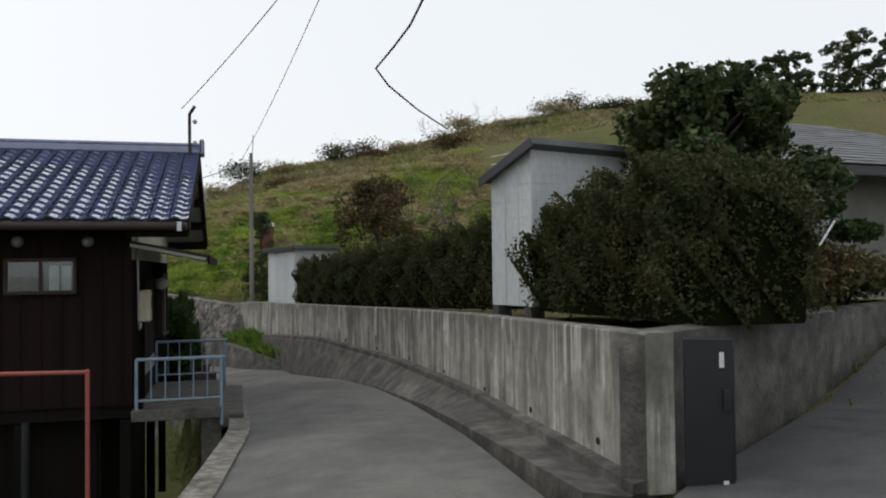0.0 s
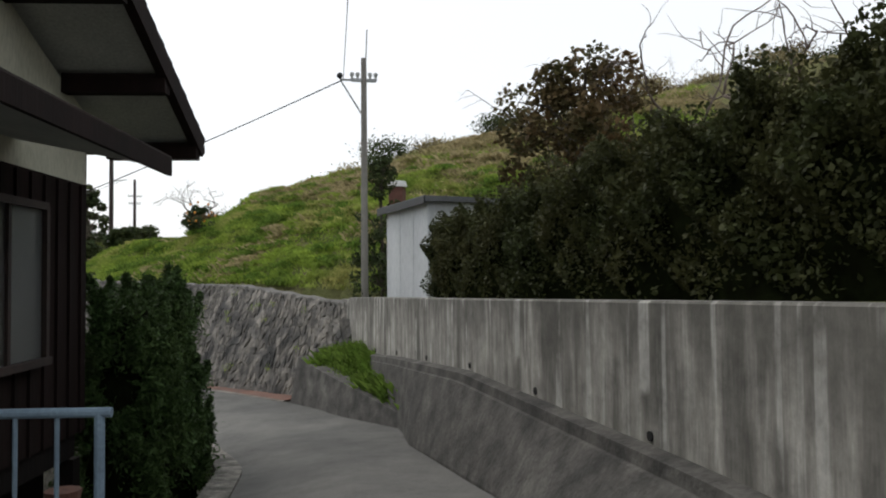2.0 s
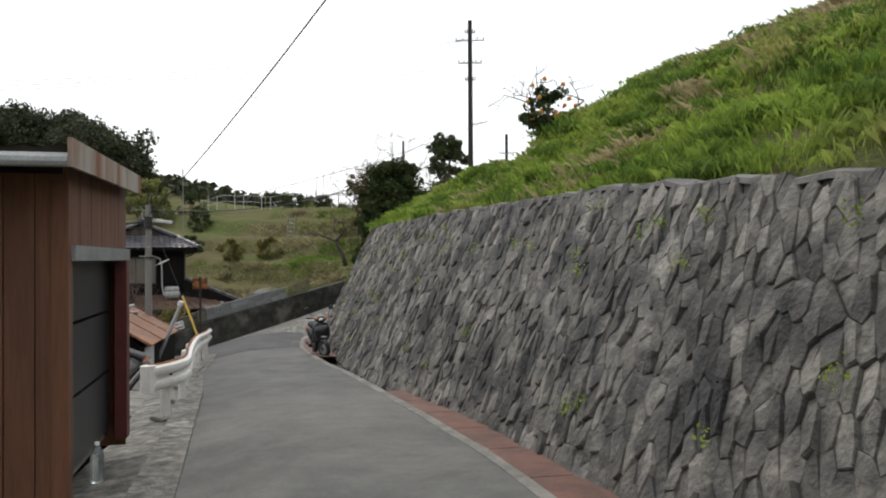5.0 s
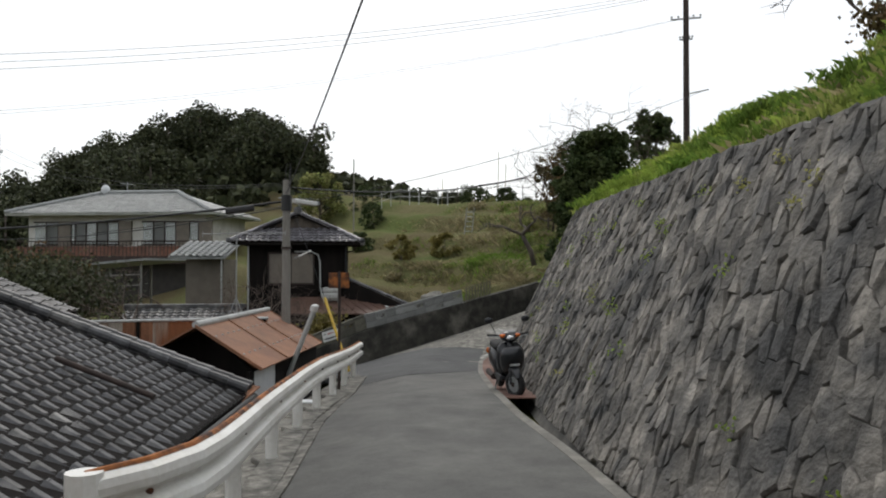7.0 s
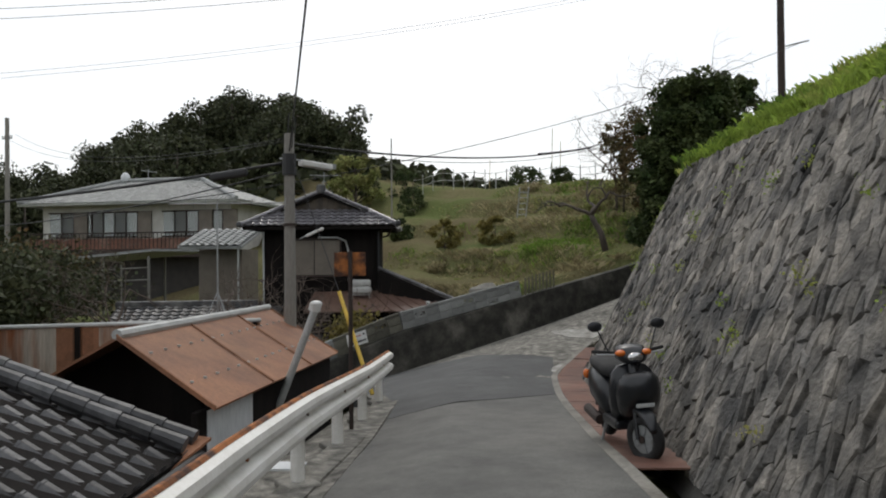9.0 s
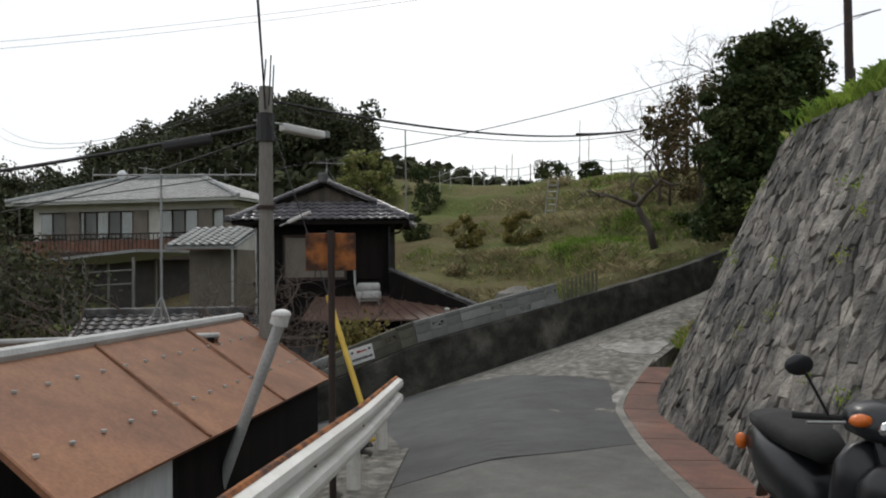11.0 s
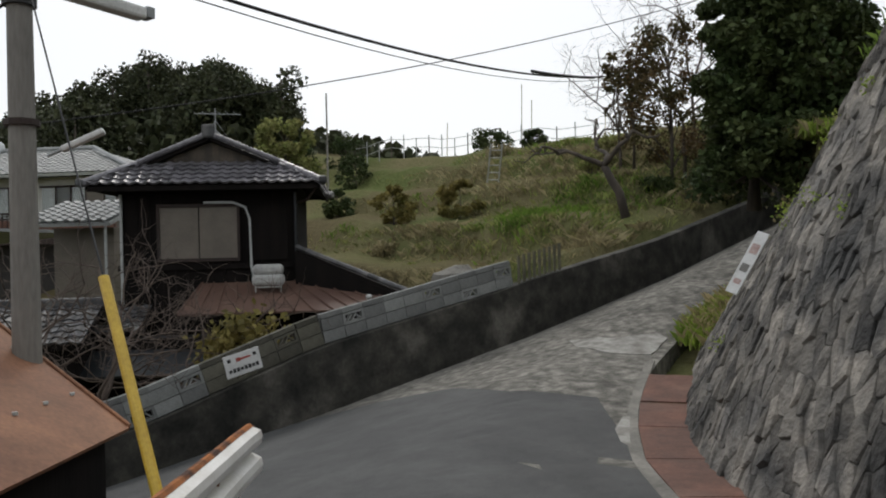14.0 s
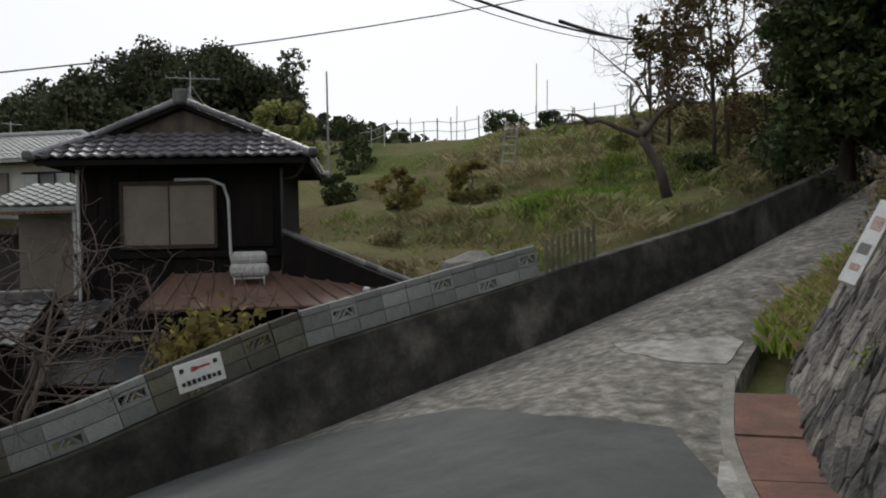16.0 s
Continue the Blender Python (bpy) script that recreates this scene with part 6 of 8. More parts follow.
# planks and a metal strip between that roof and the lane
deck = thing("plank_cover", "weathered grey boards covering the gap beside the tiled roof", "boards", pose(0, 0, 0))
for k in range(7):
    p = TA + TALONG * (0.35 + k * 0.85) - TAWAY * 0.12 + Vector((0, 0, -0.12))
    bm = slab(bmesh.new(), [p, p + TALONG * 0.8, p + TALONG * 0.8 - TAWAY * 1.25 + Vector((0, 0, -0.12)), p - TAWAY * 1.25 + Vector((0, 0, -0.12))], 0.03)
    part("plank", bm, CONC if k % 3 else CONC_RAMP, deck)
flash = thing("metal_flashing", "white painted metal flashing strip at the roof corner", "flashing", pose(0, 0, 0))
p = TA - TAWAY * 0.1 + Vector((0, 0, -0.1))
part("strip", slab(bmesh.new(), [p, p + TALONG * 0.35, p + TALONG * 0.35 - TAWAY * 1.0, p - TAWAY * 1.0 + TALONG * 0.1], 0.02), WHITE_METAL, flash)
# second tiled roof further along
def rear_tile_roof():
    h = thing("tiled_house", "small tiled roof of the next house below the lane", "house", pose(-29.5, 30.1, -0.4, 0, 0, 143))
    roof = part("roof", slab(slab(bmesh.new(), [(-3, 0, 0), (3, 0, 0), (3, -2.4, -1.0), (-3, -2.4, -1.0)], 0.1), [(-3, 2.4, -1.0), (3, 2.4, -1.0), (3, 0, 0), (-3, 0, 0)], 0.1), BLACK_WOOD, h)
    tile_field(roof, (-3, -2.45, -0.98), (1, 0, 0), (0, 2.4, 1.0), 21, 10, 0.28, 0.255, 0.05, 0.03, GREY_TILE_J, GREY_TILE_J, 0)
    part("ridge", boxes((0, 0, 0.1, 6.1, 0.24, 0.2), bevel=0.04), GREY_TILE, roof)
    part("wall", boxes((0, 0, -3, 5.4, 4.0, 4.2)), BLACK_WOOD, h)


rear_tile_roof()


def brown_hut():
    h = thing("tin_roofed_shed", "low shed with a brown painted tin roof below the barrier", "shed", pose(0, 0, 0))
    R0, R1 = Vector((-26.5, 34.72, -1.5)), Vector((-32.0, 38.8, -1.61))
    E0, E1 = Vector((-25.3, 35.38, -2.17)), Vector((-30.3, 39.4, -2.36))
    d = (R1 - R0).normalized()
    back = Vector((-0.63, -0.78, -0.55))
    roof = part("roof", slab(bmesh.new(), [E0, E1, R1, R0], 0.03), RUST_ROOF, h)
    part("roof_back", slab(bmesh.new(), [R0, R1, R1 + back * 2.0, R0 + back * 2.0], 0.03), RUST_ROOF, roof)
    for k in range(4):
        f = k / 3
        a, b = E0.lerp(E1, f), R0.lerp(R1, f)
        part("seam", rods((a + Vector((0, 0, 0.015)), b + Vector((0, 0, 0.015)), 0.014), n=6), RUST_ROOF, roof)
    for f in (0.3, 0.72):
        for k in range(16):
            q = E0.lerp(R0, f).lerp(E1.lerp(R1, f), (k + 0.5) / 16) + Vector((0, 0, 0.012))
            part("rivet", boxes((q.x, q.y, q.z, 0.03, 0.03, 0.02)), PVC, roof)
    part("ridge_cap", rods((R0 + Vector((0, 0, 0.02)), R1 + Vector((0, 0, 0.02)), 0.06), n=8), PVC, roof, "pale ridge capping")
    up = Vector((0, 0, 1))
    i0, i1 = E0 + Vector((-0.15, -0.2, -0.05)), E1 + Vector((0.05, -0.25, -0.05))
    j0, j1 = R0 + back * 1.9, R1 + back * 1.9
    for q in ([i0, i1, i1 - up * 2.8, i0 - up * 2.8], [i1, j1, j1 - up * 2.0, i1 - up * 2.8], [i0 + d * 0.35, R0 + d * 0.5 - up * 0.06, R0 + d * 0.5 - up * 3, i0 + d * 0.35 - up * 2.8],
              [R0 + d * 0.5 - up * 0.06, j0 + d * 0.5, j0 + d * 0.5 - up * 2, R0 + d * 0.5 - up * 3]):
        part("wall", slab(bmesh.new(), q, 0.06), BLACK_WOOD, h)
    wn = i0.lerp(i1, 0.62) + Vector((0.02, 0.04, -0.75))
    part("window", slab(bmesh.new(), [wn, wn + d * 0.55, wn + d * 0.55 + up * 0.5, wn + up * 0.5], 0.02), FROST, h)
    part("white_panel", slab(bmesh.new(), [i0.lerp(i1, 0.04) + Vector((0.02, 0.05, -0.02)), i0.lerp(i1, 0.28) + Vector((0.02, 0.05, -0.02)), i0.lerp(i1, 0.28) + Vector((0.02, 0.05, -1.2)), i0.lerp(i1, 0.04) + Vector((0.02, 0.05, -1.2))], 0.02), WHITE_METAL, h, "white panelled wall")
    # lean-to below the gable
    a = R0 + Vector((0.25, -0.35, -0.75))
    part("lean_to_roof", slab(bmesh.new(), [E0 + Vector((0.15, -0.1, -0.25)), E0 + Vector((0.75, -0.75, -0.4)), a + Vector((-0.4, -1.6, -0.1)), a + Vector((-0.75, -0.9, 0.1))], 0.03), RUST_ROOF, h, "brown tin lean-to")
    part("red_sheet", slab(bmesh.new(), [E0 + Vector((0.3, -0.1, -0.42)), E0 + Vector((0.8, -0.75, -0.55)), a + Vector((0.1, -1.3, -0.35)), a + Vector((-0.4, -0.7, -0.2))], 0.02), RED_PAINT, h, "sagging red sheet")


brown_hut()


def sheet_fence():
    f = thing("sheet_fence", "rust-streaked corrugated sheet fence with a pale top rail", "fence", pose(-31.0, 35.2, -3.2, 0, 0, 70))
    for k in range(9):
        V, F = [], []
        for i in range(9):
            y = 0.012 * (-1) ** i
            V += [(k * 0.62 - 2.8 + i * 0.078, y, 0), (k * 0.62 - 2.8 + i * 0.078, y, 1.5)]
        F = [(2 * i, 2 * i + 2, 2 * i + 3, 2 * i + 1) for i in range(8)]
        link_mesh("sheet", V, F, RUST_SHEET if k % 4 else RUST_ROOF, f)
    part("top_rail", rods(((-2.9, 0, 1.52), (2.8, 0, 1.52), 0.035)), PVC, f)
    for x in (-2.8, 0, 2.7):
        part("post", boxes((x, -0.06, -0.3, 0.08, 0.08, 3.6)), BLACK_WOOD, f)


sheet_fence()


# ---- block wall on the old concrete ----
def block_mesh(name, material, L=0.386, H=0.19, D=0.1, pattern=False):
    bm = bmesh.new()
    if not pattern:
        box(bm, L / 2, 0, H / 2, L, D, H, bevel=0.006)
    else:                                            # openwork block: frame and slanting bars
        for c in ((L / 2, 0.02, L, 0.04), (L / 2, H - 0.02, L, 0.04)):
            box(bm, c[0], 0, c[1], c[2], D, c[3])
        for x in (0.02, L - 0.02):
            box(bm, x, 0, H / 2, 0.04, D, H - 0.08)
        for k, s_ in ((0.12, 28), (0.2, 28), (0.27, -28)):
            box(bm, 0, 0, 0, 0.024, D * 0.9, 0.13, m=Matrix.Translation((k, 0, H / 2)) @ pose(0, 0, 0, 0, s_ * 1.5, 0))
    me = bpy.data.meshes.new(name)
    bm.to_mesh(me)
    bm.free()
    me.materials.append(material)
    return me


def block_wall():
    new_b, old_b = block_mesh("block", BLOCK), block_mesh("block", BLOCK_OLD)
    new_v, old_v = block_mesh("vent_block", BLOCK, pattern=True), block_mesh("vent_block", BLOCK_OLD, pattern=True)
    rng = np.random.default_rng(9)
    w = setting(thing("wall_blocks", "concrete block garden wall with openwork blocks on old concrete", "wall"), "", "wall")
    y = 34.2
    k = 0
    while y < 47.75:
        line = [(p[0], p[1]) for p in BWALL]
        x = float(np.interp(y, [p[1] for p in line], [p[0] for p in line]))
        x2 = float(np.interp(y + 0.38, [p[1] for p in line], [p[0] for p in line]))
        zt = np.interp([y, y + 0.38], [34, 40.6, 41.4, 44, 47.9], [-4.95, -3.65, -3.45, -2.6, -1.82])
        pitch_ = math.degrees(math.atan2(zt[1] - zt[0], 0.38))
        head = math.degrees(math.atan2(0.38, x2 - x))
        fresh = y > 43.95 or 40.7 < y < 41.9
        for r in range(3):
            h = 0.2 * r + 0.01
            if r == 2:
                ob = new("cap", new_b if fresh else old_b)
                ob.scale = (1.0, 1.05, 0.42)
            else:
                vent = (k + 2 * r) % 4 == (1 if y > 44 else 2) and rng.uniform() < 0.85
                ob = new("vent_block" if vent else "block", (new_v if vent else new_b) if fresh else (old_v if vent else old_b))
            ob.parent = w
            ob.matrix_basis = Matrix.Translation((x - 0.12, y, zt[0])) @ pose(0, 0, 0, 0, -pitch_, head) @ Matrix.Translation((0, 0, h)) @ Matrix.Diagonal((*ob.scale, 1))
        y += 0.392 * math.cos(radians(pitch_))
        k += 1


block_wall()
notice = thing("notice_board", "white notice with a red arrow and dark lettering bars", "sign", pose(-35.3, 42.6, -2.7, 0, -13, 86))
part("board", boxes((0, 0, 0.0, 0.56, 0.012, 0.33), bevel=0.003), WHITE_SIGN, notice)
part("arrow", boxes((0.03, -0.009, 0.07, 0.2, 0.004, 0.026), (-0.06, -0.009, 0.085, 0.07, 0.004, 0.022), (-0.06, -0.009, 0.055, 0.07, 0.004, 0.022)), RED_INK, notice)
for i in range(8):
    part("letter_bar", boxes((-0.21 + i * 0.06, -0.009, -0.075, 0.044, 0.004, 0.06 if i % 3 else 0.045)), INK, notice)
for x in (-0.2, 0.2):
    part("letter_bar", boxes((x, -0.009, 0.085, 0.05, 0.004, 0.05)), INK, notice)
# narrow picket fence above the block wall's end
pk = thing("picket_fence", "short weathered bamboo fence above the wall's end", "fence", pose(-35.05, 48.0, -1.75))
for i in range(9):
    part("picket", boxes((-0.02, 0.08 + i * 0.14, 0.2 + i * 0.028, 0.02, 0.07, 0.6)), mat("weathered_bamboo", (0.16, 0.15, 0.1), (0.1, 0.095, 0.065), scale=4) if i == 0 else bpy.data.materials["weathered_bamboo"], pk)
# long signboard resting on the stone wall
ax_ = Vector((0.20, 0.42, 0.70)).normalized()
ny_ = (Vector((0.2, -0.95, 0.2)) - ax_ * Vector((0.2, -0.95, 0.2)).dot(ax_)).normalized()
ls = thing("leaning_signboard", "long white signboard with reddish panels against the stone wall", "sign", Matrix.Translation((-29.72, 46.9, -1.36)) @ Matrix((ny_.cross(ax_) * -1, ny_ * -1, ax_)).transposed().to_4x4())
part("board", boxes((0, 0, 0, 0.16, 0.025, 0.9), bevel=0.004), WHITE_SIGN, ls)
part("panel", boxes((0, -0.015, 0.2, 0.1, 0.006, 0.14)), FADED_RED, ls)
part("panel", boxes((0, -0.015, -0.08, 0.1, 0.006, 0.11)), STUCCO, ls)
part("panel", boxes((0, -0.015, -0.28, 0.09, 0.006, 0.07)), FADED_RED, ls)


# ---- two-storey dark house beyond the fork ----
def fork_house():
    # local x: along the front wall to the right as seen from the fork; y: towards the back
    m = pose(-41.48, 44.72, -5.0, 0, 0, 57) @ Matrix.Diagonal((0.9, 0.88, 0.935, 1))
    h = thing("house", "two-storey dark timber house with a hipped-gable tile roof", "house", m)
    W_, D_ = 4.3, 4.0
    part("upper_wall", boxes((0, D_ / 2, 4.47, W_, D_, 2.84)), BLACK_WOOD, h)
    part("lower_wall", boxes((0.0, D_ / 2 + 0.4, 1.5, W_ + 1.2, D_ + 1.0, 3.1)), BLACK_WOOD, h)
    for z in (5.72, 3.9):
        part("beam", boxes((0, -0.03, z, W_ + 0.1, 0.1, 0.13)), BLACK_WOOD, h)
    for i in range(15):
        part("batten", boxes((-W_ / 2 + 0.1 + i * 0.3, -0.015, 4.47, 0.03, 0.03, 2.7)), BLACK_WOOD, h)
    # shutters
    sh = part("shutter_frame", boxes((-0.25, -0.06, 5.36, 2.0, 0.12, 0.08), (-0.25, -0.06, 4.06, 2.0, 0.14, 0.08), (-1.22, -0.06, 4.71, 0.06, 0.12, 1.3), (0.72, -0.06, 4.71, 0.06, 0.12, 1.3)), RUST_DARK, h)
    for x in (-0.73, 0.24):
        leaf = part("shutter", boxes((x, -0.05, 4.71, 0.94, 0.04, 1.24)), SHUTTER, sh, "beige ribbed storm shutter")
        for i in range(12):
            part("rib", boxes((x, -0.075, 4.14 + i * 0.103, 0.9, 0.012, 0.05)), SHUTTER, leaf)
    part("side_panel", boxes((1.45, -0.05, 4.68, 0.95, 0.05, 1.3)), BLACK_WOOD, h)
    # roof: hips below, small gable above
    ez, ov, mid, rz = 5.8, 0.62, 6.36, 7.05
    x0, x1, y0, y1 = -W_ / 2 - ov, W_ / 2 + ov, -ov, D_ + ov
    a, b, c, d = (x0, y0, ez), (x1, y0, ez), (x1, y1, ez), (x0, y1, ez)
    ux, uy = 1.15, 0.95
    A, B, C, D = (x0 + ux, y0 + uy, mid), (x1 - ux, y0 + uy, mid), (x1 - ux, y1 - uy, mid), (x0 + ux, y1 - uy, mid)
    roof = part("roof", slab(bmesh.new(), (a, b, B, A), 0.08), BLACK_WOOD, h)
    for q in ((b, c, C, B), (c, d, D, C), (d, a, A, D)):
        part("roof_slope", slab(bmesh.new(), q, 0.08), BLACK_WOOD, roof)
    R0, R1 = (0, y0 + uy - 0.15, rz), (0, y1 - uy + 0.15, rz)
    for q in ([(x0 + ux - 0.1, y0 + uy - 0.15, mid - 0.03), R0, R1, (x0 + ux - 0.1, y1 - uy + 0.15, mid - 0.03)],
              [R0, (x1 - ux + 0.1, y0 + uy - 0.15, mid - 0.03), (x1 - ux + 0.1, y1 - uy + 0.15, mid - 0.03), R1]):
        part("roof_slope", slab(bmesh.new(), q, 0.08), BLACK_WOOD, roof)
    up = Vector((0, uy, mid - ez))
    k_ = ux / up.length
    tile_field(roof, Vector(a) + Vector((0, -0.05, 0.03)), (1, 0, 0), up, 20, 5, 0.277, 0.235, 0.06, 0.045, SILVER_TILE, SILVER_TILE_J, 120, keep=lambda u, v: k_ * v - 0.12 < u < (x1 - x0) - k_ * v + 0.12)
    up2 = Vector((-ux, 0, mid - ez))
    k2 = uy / up2.length
    tile_field(roof, Vector(b) + Vector((0.05, 0, 0.03)), (0, 1, 0), up2, 19, 6, 0.277, 0.235, 0.06, 0.045, SILVER_TILE_J, SILVER_TILE_J, 0, keep=lambda u, v: k2 * v - 0.12 < u < (y1 - y0) - k2 * v + 0.12)
    up4 = Vector((ux, 0, mid - ez))
    tile_field(roof, Vector(d) + Vector((-0.05, 0, 0.03)), (0, -1, 0), up4, 19, 6, 0.277, 0.235, 0.06, 0.045, SILVER_TILE_J, SILVER_TILE_J, 0, keep=lambda u, v: k2 * v - 0.12 < u < (y1 - y0) - k2 * v + 0.12)
    for s_ in (-1, 1):
        e = Vector((s_ * (x1 - ux + 0.1), y0 + uy - 0.15, mid))
        up3 = Vector(R0) - e
        n_v = int(up3.length / 0.235)
        o = (e + Vector((0, 0, 0.03))) if s_ > 0 else (e + Vector((0, (y1 - y0) - 2 * uy + 0.3, 0.03)))
        tile_field(roof, o, (0, s_, 0), up3, int(((y1 - y0) - 2 * uy + 0.3) / 0.277), n_v + 1, 0.277, 0.235, 0.06, 0.045, SILVER_TILE_J, SILVER_TILE_J, 0)
        for i in range(9):                            # gable edge rolls
            p, q = e + up3 * (i / 9), e + up3 * ((i + 1.05) / 9)
            part("verge_tile", rods((p + Vector((0, -0.02, 0.07)), q + Vector((0, -0.02, 0.07)), 0.075, 0.06), n=9), SILVER_TILE, roof)
    gb = bmesh.new()
    slab(gb, [(x0 + ux + 0.1, y0 + uy + 0.05, mid), (x1 - ux - 0.1, y0 + uy + 0.05, mid), (0, y0 + uy + 0.05, rz - 0.12)], 0.05)
    part("gable_panel", gb, BARK, roof, "brown board gable panel")
    part("ridge", boxes((0, D_ / 2, rz + 0.12, 0.22, y1 - y0 - 2 * uy + 0.35, 0.24), bevel=0.05), GREY_TILE, roof)
    part("ridge_end", boxes((0, y0 + uy - 0.2, rz + 0.12, 0.34, 0.1, 0.34), bevel=0.06), GREY_TILE, roof)
    for p, q in ((a, A), (b, B), (c, C), (d, D)):
        p, q = Vector(p), Vector(q)
        p = p + (p - q).normalized() * 0.12
        for i in range(5):
            u0, u1 = p.lerp(q, i / 5), p.lerp(q, (i + 1.08) / 5)
            part("hip_tile", rods((u0 + Vector((0, 0, 0.1)), u1 + Vector((0, 0, 0.1)), 0.1, 0.085), n=10), SILVER_TILE, roof)
        part("hip_end", boxes((p.x, p.y, p.z + 0.13, 0.2, 0.2, 0.2), bevel=0.06), GREY_TILE, roof)
    part("eave_board", boxes(((x0 + x1) / 2, y0 + 0.02, ez - 0.06, x1 - x0 - 0.1, 0.05, 0.1), (x1 - 0.03, D_ / 2, ez - 0.06, 0.05, y1 - y0 - 0.1, 0.1)), BLACK_WOOD, roof)
    # pipes and the outdoor unit in its cover
    V, F = tube_path([(-0.1, -0.16, 5.42), (0.6, -0.16, 5.42), (0.9, -0.1, 5.3), (1.0, -0.1, 5.0), (1.02, -0.1, 3.9), (1.1, -0.15, 3.5), (1.3, -0.4, 3.3)], 0.035, 7)
    link_mesh("hose", V, F, PVC, h, "pale air conditioner hose", smooth=True)
    for x in (-W_ / 2 + 0.05, W_ / 2 - 0.02):
        part("downpipe", rods(((x, -0.08, 2.6), (x, -0.08, 5.65), 0.035)), PVC if x < 0 else BLACK_PAINT, h)
    V, F = tube_path([(W_ / 2 + 0.5, -0.4, 5.7), (W_ / 2 + 0.3, -0.2, 5.45), (W_ / 2 + 0.02, -0.08, 5.4)], 0.035, 7)
    link_mesh("gutter_elbow", V, F, RUST_DARK, h, smooth=True)
    # tin lean-to over the front
    lean = part("lean_to_roof", slab(bmesh.new(), [(-0.4, -2.0, 2.9), (4.8, -2.0, 2.9), (3.2, 0.0, 3.5), (-0.2, 0.0, 3.5)], 0.04), mat("brown_sheet_roof", (0.13, 0.075, 0.055), (0.09, 0.05, 0.038), rough=0.55, scale=1.2, fine=30, c3=(0.16, 0.1, 0.08), patch=0.6), h, "brown standing-seam tin roof")
    for i in range(13):
        f = i / 12
        part("seam", rods(((-0.4 + 5.2 * f, -2.0, 2.92), (-0.2 + 3.4 * f, 0.0, 3.52), 0.022), n=6), bpy.data.materials["brown_sheet_roof"], lean)
    side = part("side_roof", slab(bmesh.new(), [(W_ / 2, -0.2, 4.25), (W_ / 2 + 2.9, -1.6, 3.05), (W_ / 2 + 3.1, D_, 3.05), (W_ / 2, D_, 4.3)], 0.08), BLACK_WOOD, h, "low dark side roof")
    for i in range(12):
        f = i / 12
        p, q = Vector((W_ / 2, -0.2, 4.32)).lerp(Vector((W_ / 2 + 3.0, -1.65, 3.12)), f), Vector((W_ / 2, -0.2, 4.32)).lerp(Vector((W_ / 2 + 3.0, -1.65, 3.12)), f + 0.09)
        part("verge_tile", rods((p, q, 0.07, 0.06), n=8), GREY_TILE, side)
    part("side_gable", slab(bmesh.new(), [(W_ / 2 - 0.02, -0.16, 4.2), (W_ / 2 + 2.8, -1.52, 3.02), (W_ / 2 + 2.8, -1.52, 1.6), (W_ / 2 - 0.02, -0.16, 1.6)], 0.06), BLACK_WOOD, h, "dark boarded side gable")
    part("side_wall", boxes((W_ / 2 + 1.0, D_ / 2 - 0.2, 1.4, 2.2, D_, 2.7)), BLACK_WOOD, h)
    lt = part("left_roof", slab(bmesh.new(), [(-4.2, -1.5, 2.35), (-1.3, -1.5, 2.5), (-1.3, 0.0, 3.0), (-4.2, 0.0, 2.9)], 0.08), BLACK_WOOD, h)
    tile_field(lt, (-4.15, -1.52, 2.4), (1, 0, 0.05), (0, 1.5, 0.5), 10, 6, 0.277, 0.25, 0.05, 0.03, GREY_TILE_J, GREY_TILE_J, 0)
    part("porch_roof", slab(bmesh.new(), [(-4.3, -3.1, 1.75), (0.3, -2.9, 1.75), (0.2, -1.3, 2.4), (-4.3, -1.3, 2.4)], 0.05), BLACK_PAINT, h, "dark sheet porch roof")
    for x in (-4.0, -1.8, 0.0):
        part("porch_post", boxes((x, -2.8, 0.8, 0.11, 0.11, 1.9)), BLACK_WOOD, h)
    part("porch_wall", boxes((0.3, -1.9, 0.6, 5.0, 0.08, 3.6)), BLACK_WOOD, h)
    part("lit_sill", boxes((-2.4, -2.75, 0.6, 0.5, 0.04, 0.3)), SHUTTER, h)
    return m


FHM = fork_house()
unit = thing("air_conditioner", "outdoor air conditioner unit wrapped in a silver cover", "air conditioner", FHM @ pose(1.5, -0.75, 3.28, 0, 0, 4))
part("lower_cover", boxes((0, 0, 0.28, 0.78, 0.34, 0.26), bevel=0.08), TARP, unit)
part("upper_cover", boxes((0.0, 0.02, 0.52, 0.72, 0.3, 0.26), bevel=0.09), TARP, unit)
part("frame", rods(((-0.3, -0.12, 0.0), (-0.3, -0.12, 0.16), 0.015), ((0.3, -0.12, -0.06), (0.3, -0.12, 0.16), 0.015), ((-0.32, -0.12, 0.12), (0.32, -0.12, 0.12), 0.015)), PVC, unit)
ant = thing("tv_antenna", "rooftop television antenna on the dark house", "antenna", FHM @ pose(0, 1.2, 7.15))
part("mast", rods(((0, 0, 0), (0, 0, 0.75), 0.015)), GREY_METAL, ant)
part("boom", rods(((-0.55, 0, 0.62), (0.65, 0.1, 0.6), 0.012)), GREY_METAL, ant)
for i in range(6):
    part("element", rods(((-0.5 + i * 0.2, -0.25, 0.63), (-0.5 + i * 0.2, 0.3, 0.63), 0.007), n=5), GREY_METAL, ant)
for a_ in ((0.35, 0.3), (-0.35, 0.3), (0, -0.4)):
    part("leg", rods(((0, 0, 0.45), (a_[0], a_[1], -0.08), 0.009), n=5), GREY_METAL, ant)
finial = thing("roof_vent", "small pale vent on the tin roof's edge", "vent", FHM @ pose(3.9, -1.75, 2.98))
part("stem", rods(((0, 0, -0.03), (0, 0, 0.14), 0.05)), PVC, finial)
